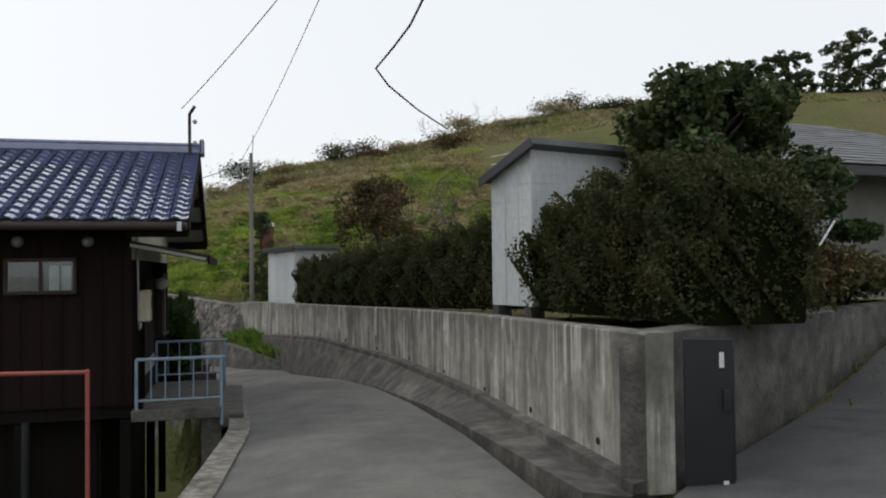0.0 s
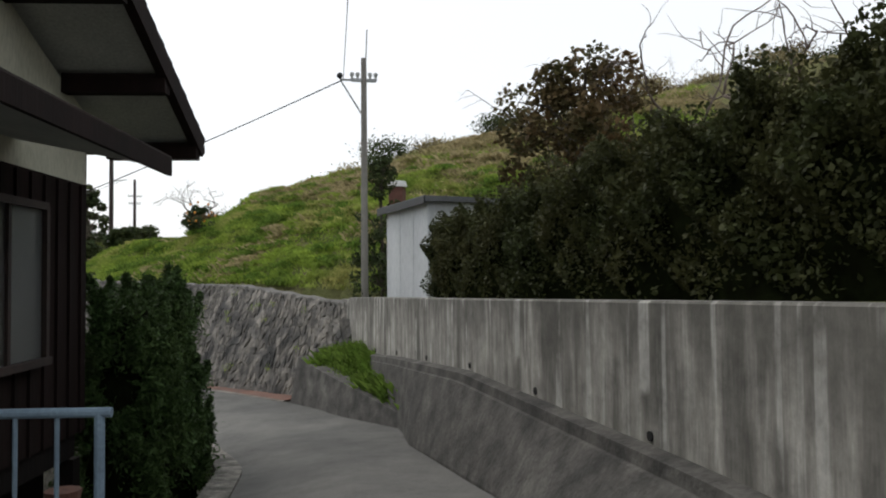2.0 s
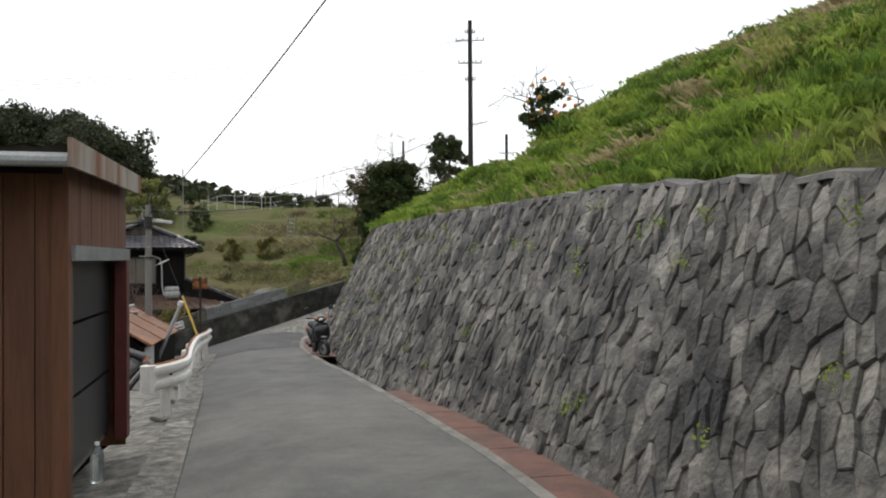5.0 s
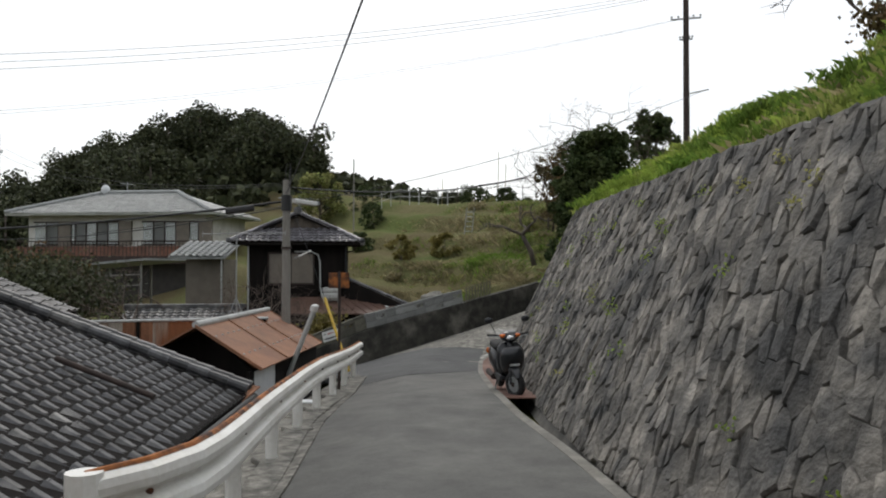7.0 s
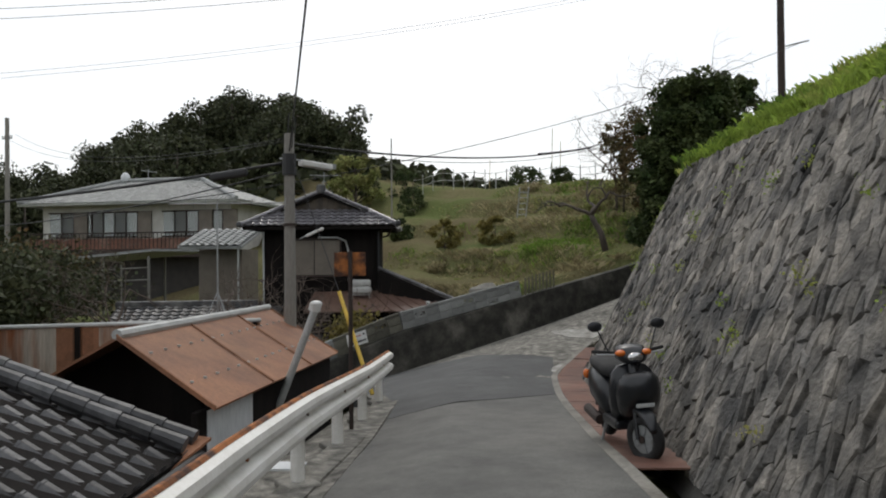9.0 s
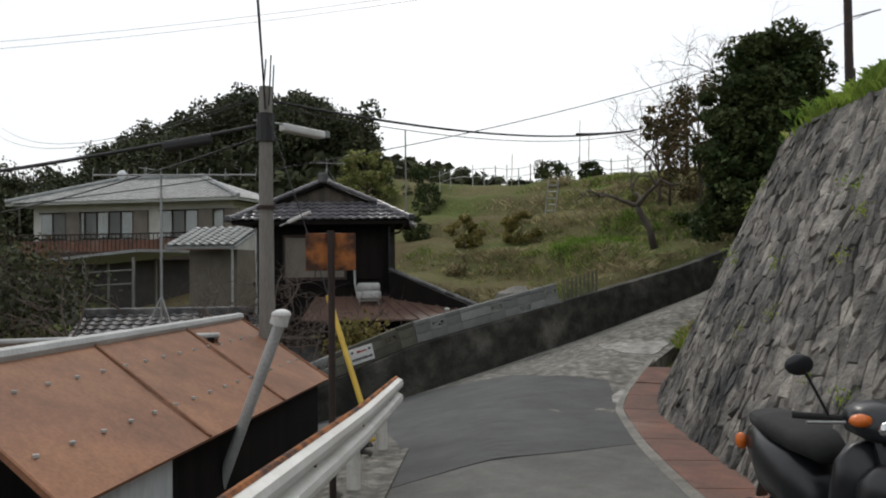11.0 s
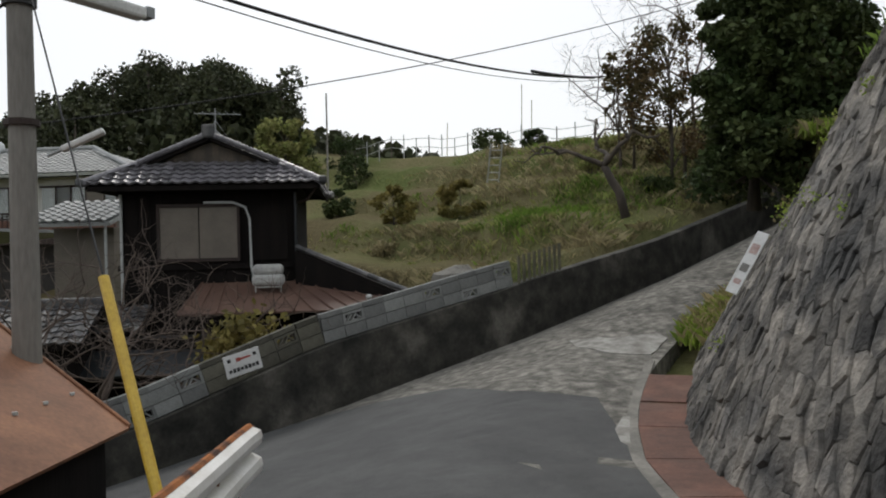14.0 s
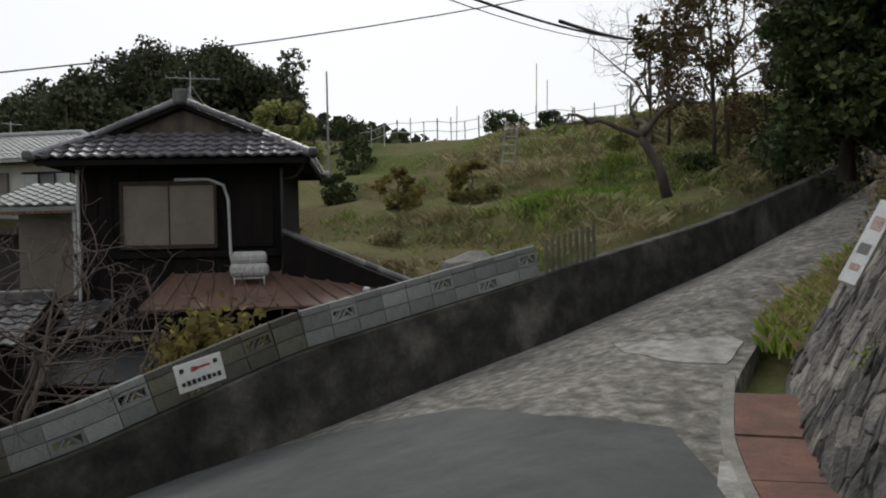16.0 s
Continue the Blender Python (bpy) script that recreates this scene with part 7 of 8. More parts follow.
part("hood", ball(bmesh.new(), (0, 0, 0.17), 0.085, 0.085, 0.06), PVC, finial)


# ---- two-storey house with a long balcony ----
def balcony_house():
    m = pose(-67.4, 45.4, -2.9, 0, 0, 44)
    h = thing("house", "two-storey plastered house with a pale tile hip roof and balcony", "house", m)
    W_, D_ = 12.4, 6.6
    # the dark colour of the lower storey is the shade beneath the balcony
    part("lower_wall", boxes((0, D_ / 2, 0.4, W_ - 0.8, D_, 4.9)), mat("shaded_lower_wall", (0.035, 0.03, 0.026), (0.02, 0.018, 0.016), scale=2), h)
    part("upper_wall", boxes((0, D_ / 2, 4.3, W_, D_, 2.8)), WHITE_WALL, h)
    part("balcony_screen", boxes((0, -1.17, 3.3, W_ + 0.1, 0.03, 0.62)), RUST_PLATE, h, "brown balcony screen")
    part("balcony_base", boxes((0, -0.6, 2.75, W_ + 0.2, 1.3, 0.5)), RUST_DARK, h, "brown sheet balcony base")
    bal = part("balcony_rail", rods(((-W_ / 2, -1.2, 3.95), (W_ / 2, -1.2, 3.95), 0.04), n=6), RUST_DARK, h)
    for i in range(50):
        x = -W_ / 2 + i * W_ / 49
        part("baluster", boxes((x, -1.2, 3.5, 0.035, 0.03, 0.95)), RUST_DARK, bal)
    for x0, wd, n in ((-4.9, 1.7, 2), (-1.7, 3.8, 5), (3.0, 2.3, 3), (5.3, 0.8, 1)):
        wf = part("window", boxes((x0, -0.04, 5.25, wd + 0.1, 0.1, 0.08)), RUST_DARK, h)
        part("sill", boxes((x0, -0.04, 3.75, wd + 0.1, 0.1, 0.08)), RUST_DARK, wf)
        part("dado_panel", boxes((x0, -0.03, 3.3, wd + 0.6, 0.04, 0.8)), SHUTTER, h, "tan panel under the windows")
        for i in range(n):
            x = x0 - wd / 2 + (i + 0.5) * wd / n
            part("pane", boxes((x, -0.03, 4.5, wd / n - 0.08, 0.02, 1.42)), GLASS if i % 2 == 0 else FROST, wf)
            part("mullion", boxes((x + wd / n / 2, -0.05, 4.5, 0.07, 0.08, 1.45)), RUST_DARK, wf)
            if i % 2:
                part("curtain", boxes((x, 0.004, 4.5, wd / n - 0.1, 0.004, 1.4)), CURTAIN, wf)
        part("shutter_box", boxes((x0 + wd / 2 + 0.5, -0.08, 4.5, 0.85, 0.16, 1.6)), SHUTTER, h, "tan shutter box")
    ez, ov, rz = 5.75, 0.9, 7.38
    x0, x1, y0, y1 = -W_ / 2 - ov, W_ / 2 + ov, -ov - 0.3, D_ + ov
    ym = (y0 + y1) / 2
    r0, r1 = (x0 + (ym - y0), ym, rz), (x1 - (ym - y0), ym, rz)
    a, b, c, d = (x0, y0, ez), (x1, y0, ez), (x1, y1, ez), (x0, y1, ez)
    roof = part("roof", slab(bmesh.new(), (a, b, r1, r0), 0.12), SOFFIT, h)
    for q in ((c, d, r0, r1), (b, c, r1), (d, a, r0)):
        part("roof_slope", slab(bmesh.new(), q, 0.12), SOFFIT, roof)
    up = Vector((0, ym - y0, rz - ez))
    k_ = (ym - y0) / up.length
    tile_field(roof, Vector(a) + Vector((0, 0, 0.03)), (1, 0, 0), up, 47, 16, 0.305, 0.3, 0.06, 0.03, PALE_TILE_J, PALE_TILE_J, 0, keep=lambda u, v: k_ * v - 0.1 < u < (x1 - x0) - k_ * v + 0.1)
    upb = Vector((-(ym - y0), 0, rz - ez))
    tile_field(roof, Vector(b) + Vector((0, 0, 0.03)), (0, 1, 0), upb, 29, 16, 0.305, 0.3, 0.06, 0.03, PALE_TILE_J, PALE_TILE_J, 0, keep=lambda u, v: k_ * v - 0.1 < u < (y1 - y0) - k_ * v + 0.1)
    for p, q in ((r0, r1), (a, r0), (b, r1)):
        part("ridge_roll", rods((Vector(p) + Vector((0, 0, 0.12)), Vector(q) + Vector((0, 0, 0.12)), 0.13), n=8), PALE_TILE, roof)
    tank = part("water_heater", ball(bmesh.new(), (-2.6, ym, rz + 0.3), 0.3, 0.3, 0.35), WHITE_METAL, roof, "round white roof tank")
    part("roof_antenna", rods(((-1.0, ym, rz), (-1.0, ym, rz + 0.8), 0.03), ((-1.5, ym, rz + 0.75), (-0.4, ym, rz + 0.6), 0.02)), GREY_METAL, roof)
    return m


balcony_house()
annex = thing("annex", "small tan-walled annex with a pale tiled roof", "house", pose(-49.4, 44.1, -4.6, 0, 0, 50))
part("wall", boxes((0, 1.2, 2.2, 1.8, 2.2, 4.4)), SHUTTER, annex, "tan panelled wall")
part("post", rods(((1.1, -0.9, 0), (1.1, -0.9, 4.5), 0.04)), PVC, annex)
ax_roof = part("roof", slab(bmesh.new(), [(-1.3, -1.1, 4.5), (1.3, -1.1, 4.5), (1.3, 1.6, 5.25), (-1.3, 1.6, 5.25)], 0.1), PALE_TILE, annex)
tile_field(ax_roof, (-1.3, -1.1, 4.53), (1, 0, 0), (0, 2.7, 0.75), 8, 9, 0.318, 0.31, 0.08, 0.04, PALE_TILE_J, PALE_TILE_J, 0)
cp = thing("carport", "open carport with a flat pale roof and steel posts", "carport", pose(-54.3, 41.9, -3.1, 0, 0, 36))
part("roof", slab(bmesh.new(), [(-2.6, -2.2, 2.55), (2.8, -2.2, 2.95), (2.8, 2.2, 2.95), (-2.6, 2.2, 2.55)], 0.1), PALE_TILE, cp)
for x in (-2.3, 0.2, 2.5):
    for y in (-2.0, 2.0):
        part("post", boxes((x, y, 1.2, 0.08, 0.08, 2.9)), STUCCO, cp)
part("cross_rail", rods(((0.2, -2.0, 1.6), (2.5, -2.0, 1.7), 0.03), ((0.2, -2.0, 2.1), (2.5, -2.0, 2.2), 0.03)), STUCCO, cp)
part("back_panel", boxes((-1.2, -1.9, 0.9, 2.0, 0.06, 1.5)), STUCCO, cp)
kit = thing("low_roofs", "low grey tiled shed roof in the yard", "shed", pose(-42.2, 40.6, -5.2, 0, 0, 60))
lowr = part("roof", slab(slab(bmesh.new(), [(-2.2, -1.6, 2.5), (2.0, -1.6, 2.5), (2.0, 0, 3.1), (-2.2, 0, 3.1)], 0.1), [(-2.2, 0, 3.1), (2.0, 0, 3.1), (2.0, 1.6, 2.5), (-2.2, 1.6, 2.5)], 0.1), BLACK_WOOD, kit)
tile_field(lowr, (-2.2, -1.65, 2.53), (1, 0, 0), (0, 1.6, 0.6), 15, 7, 0.28, 0.25, 0.05, 0.03, GREY_TILE_J, GREY_TILE_J, 0)
part("wall", boxes((0, 0, 1.2, 3.6, 2.6, 2.6)), BLACK_WOOD, kit)
part("ridge", boxes((-0.1, 0, 3.2, 4.3, 0.22, 0.2), bevel=0.04), GREY_TILE, lowr)
amast = thing("tv_antenna", "tall television antenna on a guyed mast on the tin roof", "antenna", pose(-30.6, 37.3, -1.95))
part("mast", rods(((0, 0, -0.1), (0, 0, 2.25), 0.016)), GREY_METAL, amast)
part("boom", rods(((-0.15, -0.75, 2.2), (0.3, 1.1, 2.26), 0.011)), GREY_METAL, amast)
for i in range(11):
    f = i / 10
    part("element", rods(((-0.15 + 0.45 * f - 0.02, -0.75 + 1.85 * f, 2.14 + 0.06 * f), (-0.15 + 0.45 * f + 0.02, -0.75 + 1.85 * f, 2.28 + 0.06 * f), 0.006), n=5), GREY_METAL, amast)
for a_ in ((0.3, 0.14), (-0.28, 0.2), (0.04, -0.32)):
    part("guy_leg", rods(((0, 0, 0.75), (a_[0], a_[1], 0.05), 0.01), n=5), GREY_METAL, amast)


# ---- house in the garden above the first wall ----
def garden_house():
    m = pose(10.0, 17.5, 0.9, 0, 0, 22)
    h = thing("house", "grey stucco bungalow with a slate hip roof behind the garden", "house", m)
    part("wall", boxes((0, 3.5, 1.3, 10, 7, 2.7)), STUCCO, h)
    a, b, c, d, r0, r1 = (-6, -1.1, 2.6), (6, -1.1, 2.6), (6, 8.1, 2.6), (-6, 8.1, 2.6), (-1.8, 3.5, 4.35), (1.8, 3.5, 4.35)
    roof = part("roof", slab(bmesh.new(), (a, b, r1, r0), 0.1), SLATE, h)
    for q in ((c, d, r0, r1), (b, c, r1), (d, a, r0)):
        part("roof_slope", slab(bmesh.new(), q, 0.1), SLATE, roof)
    up = Vector((0, 4.6, 1.75))
    k_ = 4.2 / up.length
    tile_field(roof, Vector(a) + Vector((0, 0, 0.03)), (1, 0, 0), up, 26, 16, 0.46, 0.3, 0.01, 0.015, SLATE_J, SLATE_J, 0, wavy=False, keep=lambda u, v: k_ * v - 0.1 < u < 12 - k_ * v)
    tile_field(roof, Vector(d) + Vector((0, 0, 0.03)), (0, -1, 0), (4.2, 0, 1.75), 20, 15, 0.46, 0.3, 0.01, 0.015, SLATE_J, SLATE_J, 0, wavy=False, keep=lambda u, v: v - 0.1 < u < 9.2 - v)
    part("eave_board", boxes((0, -1.1, 2.5, 12, 0.06, 0.16), (-6, 3.5, 2.5, 0.06, 9.2, 0.16)), BLACK_PAINT, roof)
    for x in (-2.6, 1.4):
        wf = part("window", boxes((x, -0.03, 1.25, 1.7, 0.1, 1.9)), BLACK_PAINT, h)
        part("pane", boxes((x, -0.09, 1.25, 1.5, 0.02, 1.7)), GLASS, wf)
    for x in (-4.0, -0.6):
        part("post", boxes((x, -0.9, 1.2, 0.12, 0.12, 2.6)), STUCCO, h)


garden_house()
gate = thing("gate", "black folded metal gate leaf standing by the wall corner", "gate", pose(2.12, 6.45, -0.22, 0, 0, -12))
part("leaf", boxes((0, 0, 0.62, 0.38, 0.06, 1.22), bevel=0.01), BLACK_PAINT, gate)
part("rear_leaf", boxes((0.03, 0.07, 0.6, 0.36, 0.05, 1.16), bevel=0.01), BLACK_PAINT, gate)
part("latch", boxes((0.1, -0.04, 1.06, 0.035, 0.02, 0.12)), WHITE_SIGN, gate, "white latch plate")
part("lock", boxes((0.13, -0.05, 0.74, 0.05, 0.05, 0.18), bevel=0.01), BLACK_PAINT, gate)
part("foot_plate", boxes((0.12, -0.04, 0.06, 0.04, 0.02, 0.08)), WHITE_SIGN, gate)
flue = thing("flue", "short brown brick flue with a white cap", "flue", pose(-7.3, 33.3, 2.2))
part("chimney", boxes((0, 0, 0.55, 0.4, 0.4, 1.3), bevel=0.02), FLUE_BRICK, flue)
part("cap", rods(((0, 0, 1.2), (0, 0, 1.36), 0.28, 0.24), n=14), LAMP_WHITE, flue)
grate = thing("awning_pole", "thin white pole leaning among the garden shrubs", "pole", pose(4.1, 9.8, 1.0))
part("pole", rods(((0, 0, 0), (1.0, 0.6, 1.15), 0.015)), WHITE_SIGN, grate)


# ---- scooter ----
def loft(rings, n=12):
    """A closed skin through oval rings: each (x, z, half width y, half height z, ...) along x."""
    bm = bmesh.new()
    rows_ = []
    for x, z, hw, hh in rings:
        rows_.append([bm.verts.new((x, hw * math.copysign(abs(math.cos(a)) ** 0.7, math.cos(a)), z + hh * math.copysign(abs(math.sin(a)) ** 0.7, math.sin(a)))) for a in (2 * math.pi * k / n for k in range(n))])
    for r0, r1 in zip(rows_[:-1], rows_[1:]):
        for k in range(n):
            bm.faces.new((r0[k], r0[(k + 1) % n], r1[(k + 1) % n], r1[k]))
    bm.faces.new(rows_[0][::-1])
    bm.faces.new(rows_[-1])
    return bm


def ring(bm, c, R, r, n=22, m_=8):
    """A tyre-like ring round the y axis."""
    vs = [[bm.verts.new((c[0] + (R + r * math.cos(b)) * math.cos(a), c[1] + r * 1.15 * math.sin(b), c[2] + (R + r * math.cos(b)) * math.sin(a))) for b in (2 * math.pi * j / m_ for j in range(m_))] for a in (2 * math.pi * i / n for i in range(n))]
    for i in range(n):
        for j in range(m_):
            bm.faces.new((vs[i][j], vs[(i + 1) % n][j], vs[(i + 1) % n][(j + 1) % m_], vs[i][(j + 1) % m_]))
    return bm


def scooter():
    z0 = float(lane_z(-22.9, 38.7)) + 0.024
    sc = thing("scooter", "black motor scooter parked on the plates against the wall", "scooter", pose(-22.72, 38.5, z0, 3, 0, -31))
    for x in (0.6, -0.56):
        w = part("wheel", ring(bmesh.new(), (x, 0, 0.212), 0.165, 0.047), RUBBER, sc, "black tyre", smooth=True)
        part("rim", rods(((x, -0.035, 0.212), (x, 0.035, 0.212), 0.125), n=20), GREY_METAL, w)
        for k in range(5):
            a = 2 * math.pi * k / 5
            part("spoke", boxes((0.07, 0, 0, 0.1, 0.085, 0.03), m=Matrix.Translation((x, 0, 0.212)) @ pose(0, 0, 0, 0, math.degrees(a), 0)), GREY_METAL, w)
        part("hub", rods(((x, -0.055, 0.212), (x, 0.055, 0.212), 0.035)), RUST_DARK, w)
        if x > 0:                                    # the front wheel is turned towards the wall
            w.matrix_basis = Matrix.Translation((x, 0, 0)) @ pose(0, 0, 0, 0, 0, 26) @ Matrix.Translation((-x, 0, 0))
    for y in (-0.07, 0.07):
        part("fork_leg", rods(((0.6, y, 0.21), (0.48, y * 0.8, 0.62), 0.02)), BLACK_PLASTIC, sc)
    part("front_fender", loft([(0.36, 0.4, 0.03, 0.03), (0.45, 0.45, 0.07, 0.045), (0.6, 0.46, 0.075, 0.035), (0.75, 0.42, 0.06, 0.035), (0.84, 0.33, 0.03, 0.02)]), BLACK_PLASTIC, sc, smooth=True)
    fc = part("front_cowl", loft([(0.34, 0.5, 0.15, 0.18), (0.44, 0.58, 0.2, 0.2), (0.54, 0.64, 0.19, 0.17), (0.62, 0.66, 0.13, 0.11), (0.655, 0.66, 0.05, 0.05)]), BLACK_PLASTIC, sc, "glossy black front cowl", smooth=True)
    part("badge", boxes((0.655, 0, 0.52, 0.02, 0.16, 0.03)), PVC, fc)
    part("leg_shield", loft([(0.2, 0.48, 0.2, 0.2), (0.3, 0.62, 0.22, 0.24), (0.36, 0.66, 0.19, 0.2)]), BLACK_PLASTIC, sc, smooth=True)
    part("floorboard", boxes((0.04, 0, 0.27, 0.46, 0.34, 0.09), bevel=0.03), BLACK_PLASTIC, sc)
    part("rear_body", loft([(-0.12, 0.4, 0.14, 0.16), (-0.3, 0.48, 0.18, 0.2), (-0.6, 0.54, 0.18, 0.18), (-0.82, 0.6, 0.12, 0.1), (-0.9, 0.62, 0.05, 0.04)]), BLACK_PLASTIC, sc, smooth=True)
    part("seat", loft([(-0.08, 0.69, 0.09, 0.05), (-0.25, 0.72, 0.15, 0.06), (-0.55, 0.75, 0.16, 0.065), (-0.78, 0.75, 0.11, 0.05)]), RUBBER, sc, "dark vinyl seat", smooth=True)
    st = part("handlebar_cover", loft([(0.22, 0.93, 0.05, 0.05), (0.3, 0.95, 0.15, 0.08), (0.4, 0.93, 0.13, 0.075), (0.46, 0.9, 0.06, 0.04)]), BLACK_PLASTIC, sc, smooth=True)
    part("steering_stem", rods(((0.46, 0, 0.62), (0.32, 0, 0.93), 0.05)), BLACK_PLASTIC, sc)
    part("headlight", ball(bmesh.new(), (0.45, 0, 0.92), 0.035, 0.075, 0.045), CHROME, st, smooth=True)
    for y in (-0.12, 0.12):
        part("turn_signal", ball(bmesh.new(), (0.4, y, 0.96), 0.045, 0.05, 0.03), ORANGE, st, "orange turn signal", smooth=True)
    for s_ in (-1, 1):
        part("handlebar", rods(((0.3, s_ * 0.12, 0.95), (0.22, s_ * 0.34, 0.97), 0.016)), RUBBER, sc)
        part("brake_lever", rods(((0.33, s_ * 0.15, 0.94), (0.31, s_ * 0.32, 0.95), 0.008)), GREY_METAL, sc)
        mi = part("mirror", ball(bmesh.new(), (0.24, s_ * 0.3, 1.2), 0.02, 0.07, 0.05), BLACK_PLASTIC, sc, "round black mirror", smooth=True)
        part("mirror_stem", rods(((0.28, s_ * 0.2, 0.97), (0.25, s_ * 0.28, 1.17), 0.007)), BLACK_PLASTIC, mi)
    part("muffler", rods(((-0.3, -0.16, 0.22), (-0.72, -0.17, 0.26), 0.05), n=12), RUST_DARK, sc)
    part("engine", boxes((-0.4, 0, 0.26, 0.4, 0.2, 0.16), bevel=0.03), RUST_DARK, sc)
    part("rear_fender", loft([(-0.7, 0.44, 0.05, 0.03), (-0.84, 0.36, 0.05, 0.03), (-0.92, 0.26, 0.04, 0.02)]), BLACK_PLASTIC, sc, smooth=True)
    for y in (-0.13, 0.13):
        part("rear_signal", ball(bmesh.new(), (-0.86, y, 0.6), 0.04, 0.035, 0.05), ORANGE, sc, "orange turn signal", smooth=True)
    part("tail_light", boxes((-0.9, 0, 0.62, 0.03, 0.12, 0.05), bevel=0.01), RED_PAINT, sc)
    part("stand", rods(((-0.3, -0.1, 0.2), (-0.34, -0.14, 0.005), 0.014), ((-0.3, 0.1, 0.2), (-0.34, 0.14, 0.005), 0.014)), GREY_METAL, sc)


scooter()


# ---- hedges, trees and shrubs ----
def gz(x, y):
    return ground_z(x, y)


hedge("hedge", "dense dark clipped evergreen hedge along the wall's top", [(0.85, 12.75, 0.88), (-0.55, 16.35, 0.74), (-2.8, 20.95, 0.6), (-4.75, 25.2, 0.52)], (1.5, 1.42, 1.4, 1.36, 1.3, 1.25), 1.1, 21, 1900)
hedge("hedge", "big rounded unclipped evergreen hedge at the wall corner", [(2.15, 7.25, 1.0), (1.7, 9.2, 0.98), (1.0, 11.3, 0.95)], (1.5, 1.72, 1.6, 1.45, 1.3), 1.7, 22, 1900)
leafy_tree("tree", "broad dark evergreen garden tree with dense glossy leaves", 4.0, 11.9, 0.9, 3.45, 3.0, 31, EVERGREEN, 0.075, 34000, 0.08, 90)
leafy_tree("tree", "small tree with reddish spring leaves behind the hedge", -2.0, 24.6, 0.5, 3.7, 2.9, 32, REDDISH, 0.065, 11000, 0.2, 60)
for i, (x, y, w_, h_) in enumerate(((3.4, 8.7, 1.5, 0.7), (4.6, 9.9, 1.5, 0.8), (5.8, 11.2, 1.4, 0.7))):
    shrub("shrub", "low brownish azalea bush on the garden wall", x, y + 0.45, 0.95, w_, 1.2, h_, 40 + i, REDDISH if i == 1 else HEDGE, 2600, 0.06)
# cloud-pruned tree
niwaki = thing("pruned_tree", "small cloud-pruned garden conifer with layered pads", "tree", pose(6.1, 12.4, 0.9))
limbs("trunk", [([Vector((0, 0, -0.2)), Vector((0.1, 0, 0.6)), Vector((-0.05, 0.05, 1.2)), Vector((0.05, 0, 2.0))], 0.06, 0.4, 7)], BARK, niwaki)
rq = np.random.default_rng(5)
for c, r_ in (((0.3, 0, 0.5), 0.5), ((-0.35, 0.1, 0.85), 0.45), ((0.3, 0, 1.2), 0.4), ((-0.2, 0, 1.55), 0.33), ((0.05, 0, 2.0), 0.25)):
    q_ = rq.normal(size=(700, 3))
    q_ /= np.linalg.norm(q_, axis=1)[:, None]
    link_quads("foliage_pad", leaf_quads(q_ * np.array([r_, r_, r_ * 0.45]) * rq.uniform(0.6, 1, (700, 1)) + np.array(c), 0.07, rq), JUNIPER, niwaki)


def juniper(x, y, z, h_, w_, seed):
    """An upright juniper: plumes of leaning foliage round a hidden stem."""
    rng = np.random.default_rng(seed)
    t = thing("juniper", "bushy dark green juniper with upright plumes by the lane", "shrub", pose(x, y, z), "junipers by the house")
    limbs("trunk", [([Vector((0, 0, -0.3)), Vector((0, 0, h_ * 0.5)), Vector((0, 0, h_ * 0.85))], 0.06, 0.3, 6)], BARK, t)
    pts = []
    for k in range(70):
        a, f = rng.uniform(0, 2 * math.pi), rng.uniform(0.02, 0.9)
        r_ = w_ / 2 * (1 - 0.55 * f) * rng.uniform(0.55, 1.0)
        base = np.array([r_ * math.cos(a), r_ * math.sin(a), f * h_])
        tip = base + np.array([0.12 * math.cos(a), 0.12 * math.sin(a), rng.uniform(0.25, 0.5)])
        u = rng.uniform(0, 1, 560)[:, None]
        pts.append(base + (tip - base) * u + rng.normal(0, 0.075, (560, 3)) * (1.15 - u))
    link_quads("foliage", leaf_quads(np.concatenate(pts), 0.02, rng, lengthen=3.6), JUNIPER, t)
    # dark tube within the plumes, added for the shade inside the bush
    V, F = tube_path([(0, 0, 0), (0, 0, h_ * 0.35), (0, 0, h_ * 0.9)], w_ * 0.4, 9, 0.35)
    link_mesh("inner_shade", V, F, FOLIAGE_SHADE, t, smooth=True)


for i, (x, y, h_, w_) in enumerate(((-6.3, 18.9, 2.35, 1.25), (-6.68, 19.8, 2.5, 1.45), (-7.1, 20.7, 2.4, 1.5), (-7.65, 21.5, 2.15, 1.4))):
    juniper(x, y, -1.5 - 0.06 * i, h_, w_, 60 + i)
leafy_tree("fir_tree", "dark sparse conifer growing round the utility pole", -6.75, 29.7, 0.35, 3.3, 1.5, 71, EVERGREEN, 0.045, 7000, 0.03, 75, cone=0.7, radius=0.06)
leafy_tree("tree", "dark glossy evergreen tree above the ramp", -30.7, 50.2, -0.2, 4.1, 3.0, 72, EVERGREEN, 0.075, 46000, 0.02, 150, cone=0.55)
leafy_tree("tree", "dark glossy evergreen tree above the ramp", -31.1, 49.5, -0.3, 3.3, 2.0, 73, EVERGREEN, 0.075, 22000, 0.02, 80, cone=0.4)
leafy_tree("tree", "dark evergreen tree on the bank beside the ramp", -31.6, 53.8, 0.0, 3.0, 2.4, 74, EVERGREEN, 0.08, 26000, 0.02, 100, cone=0.4)
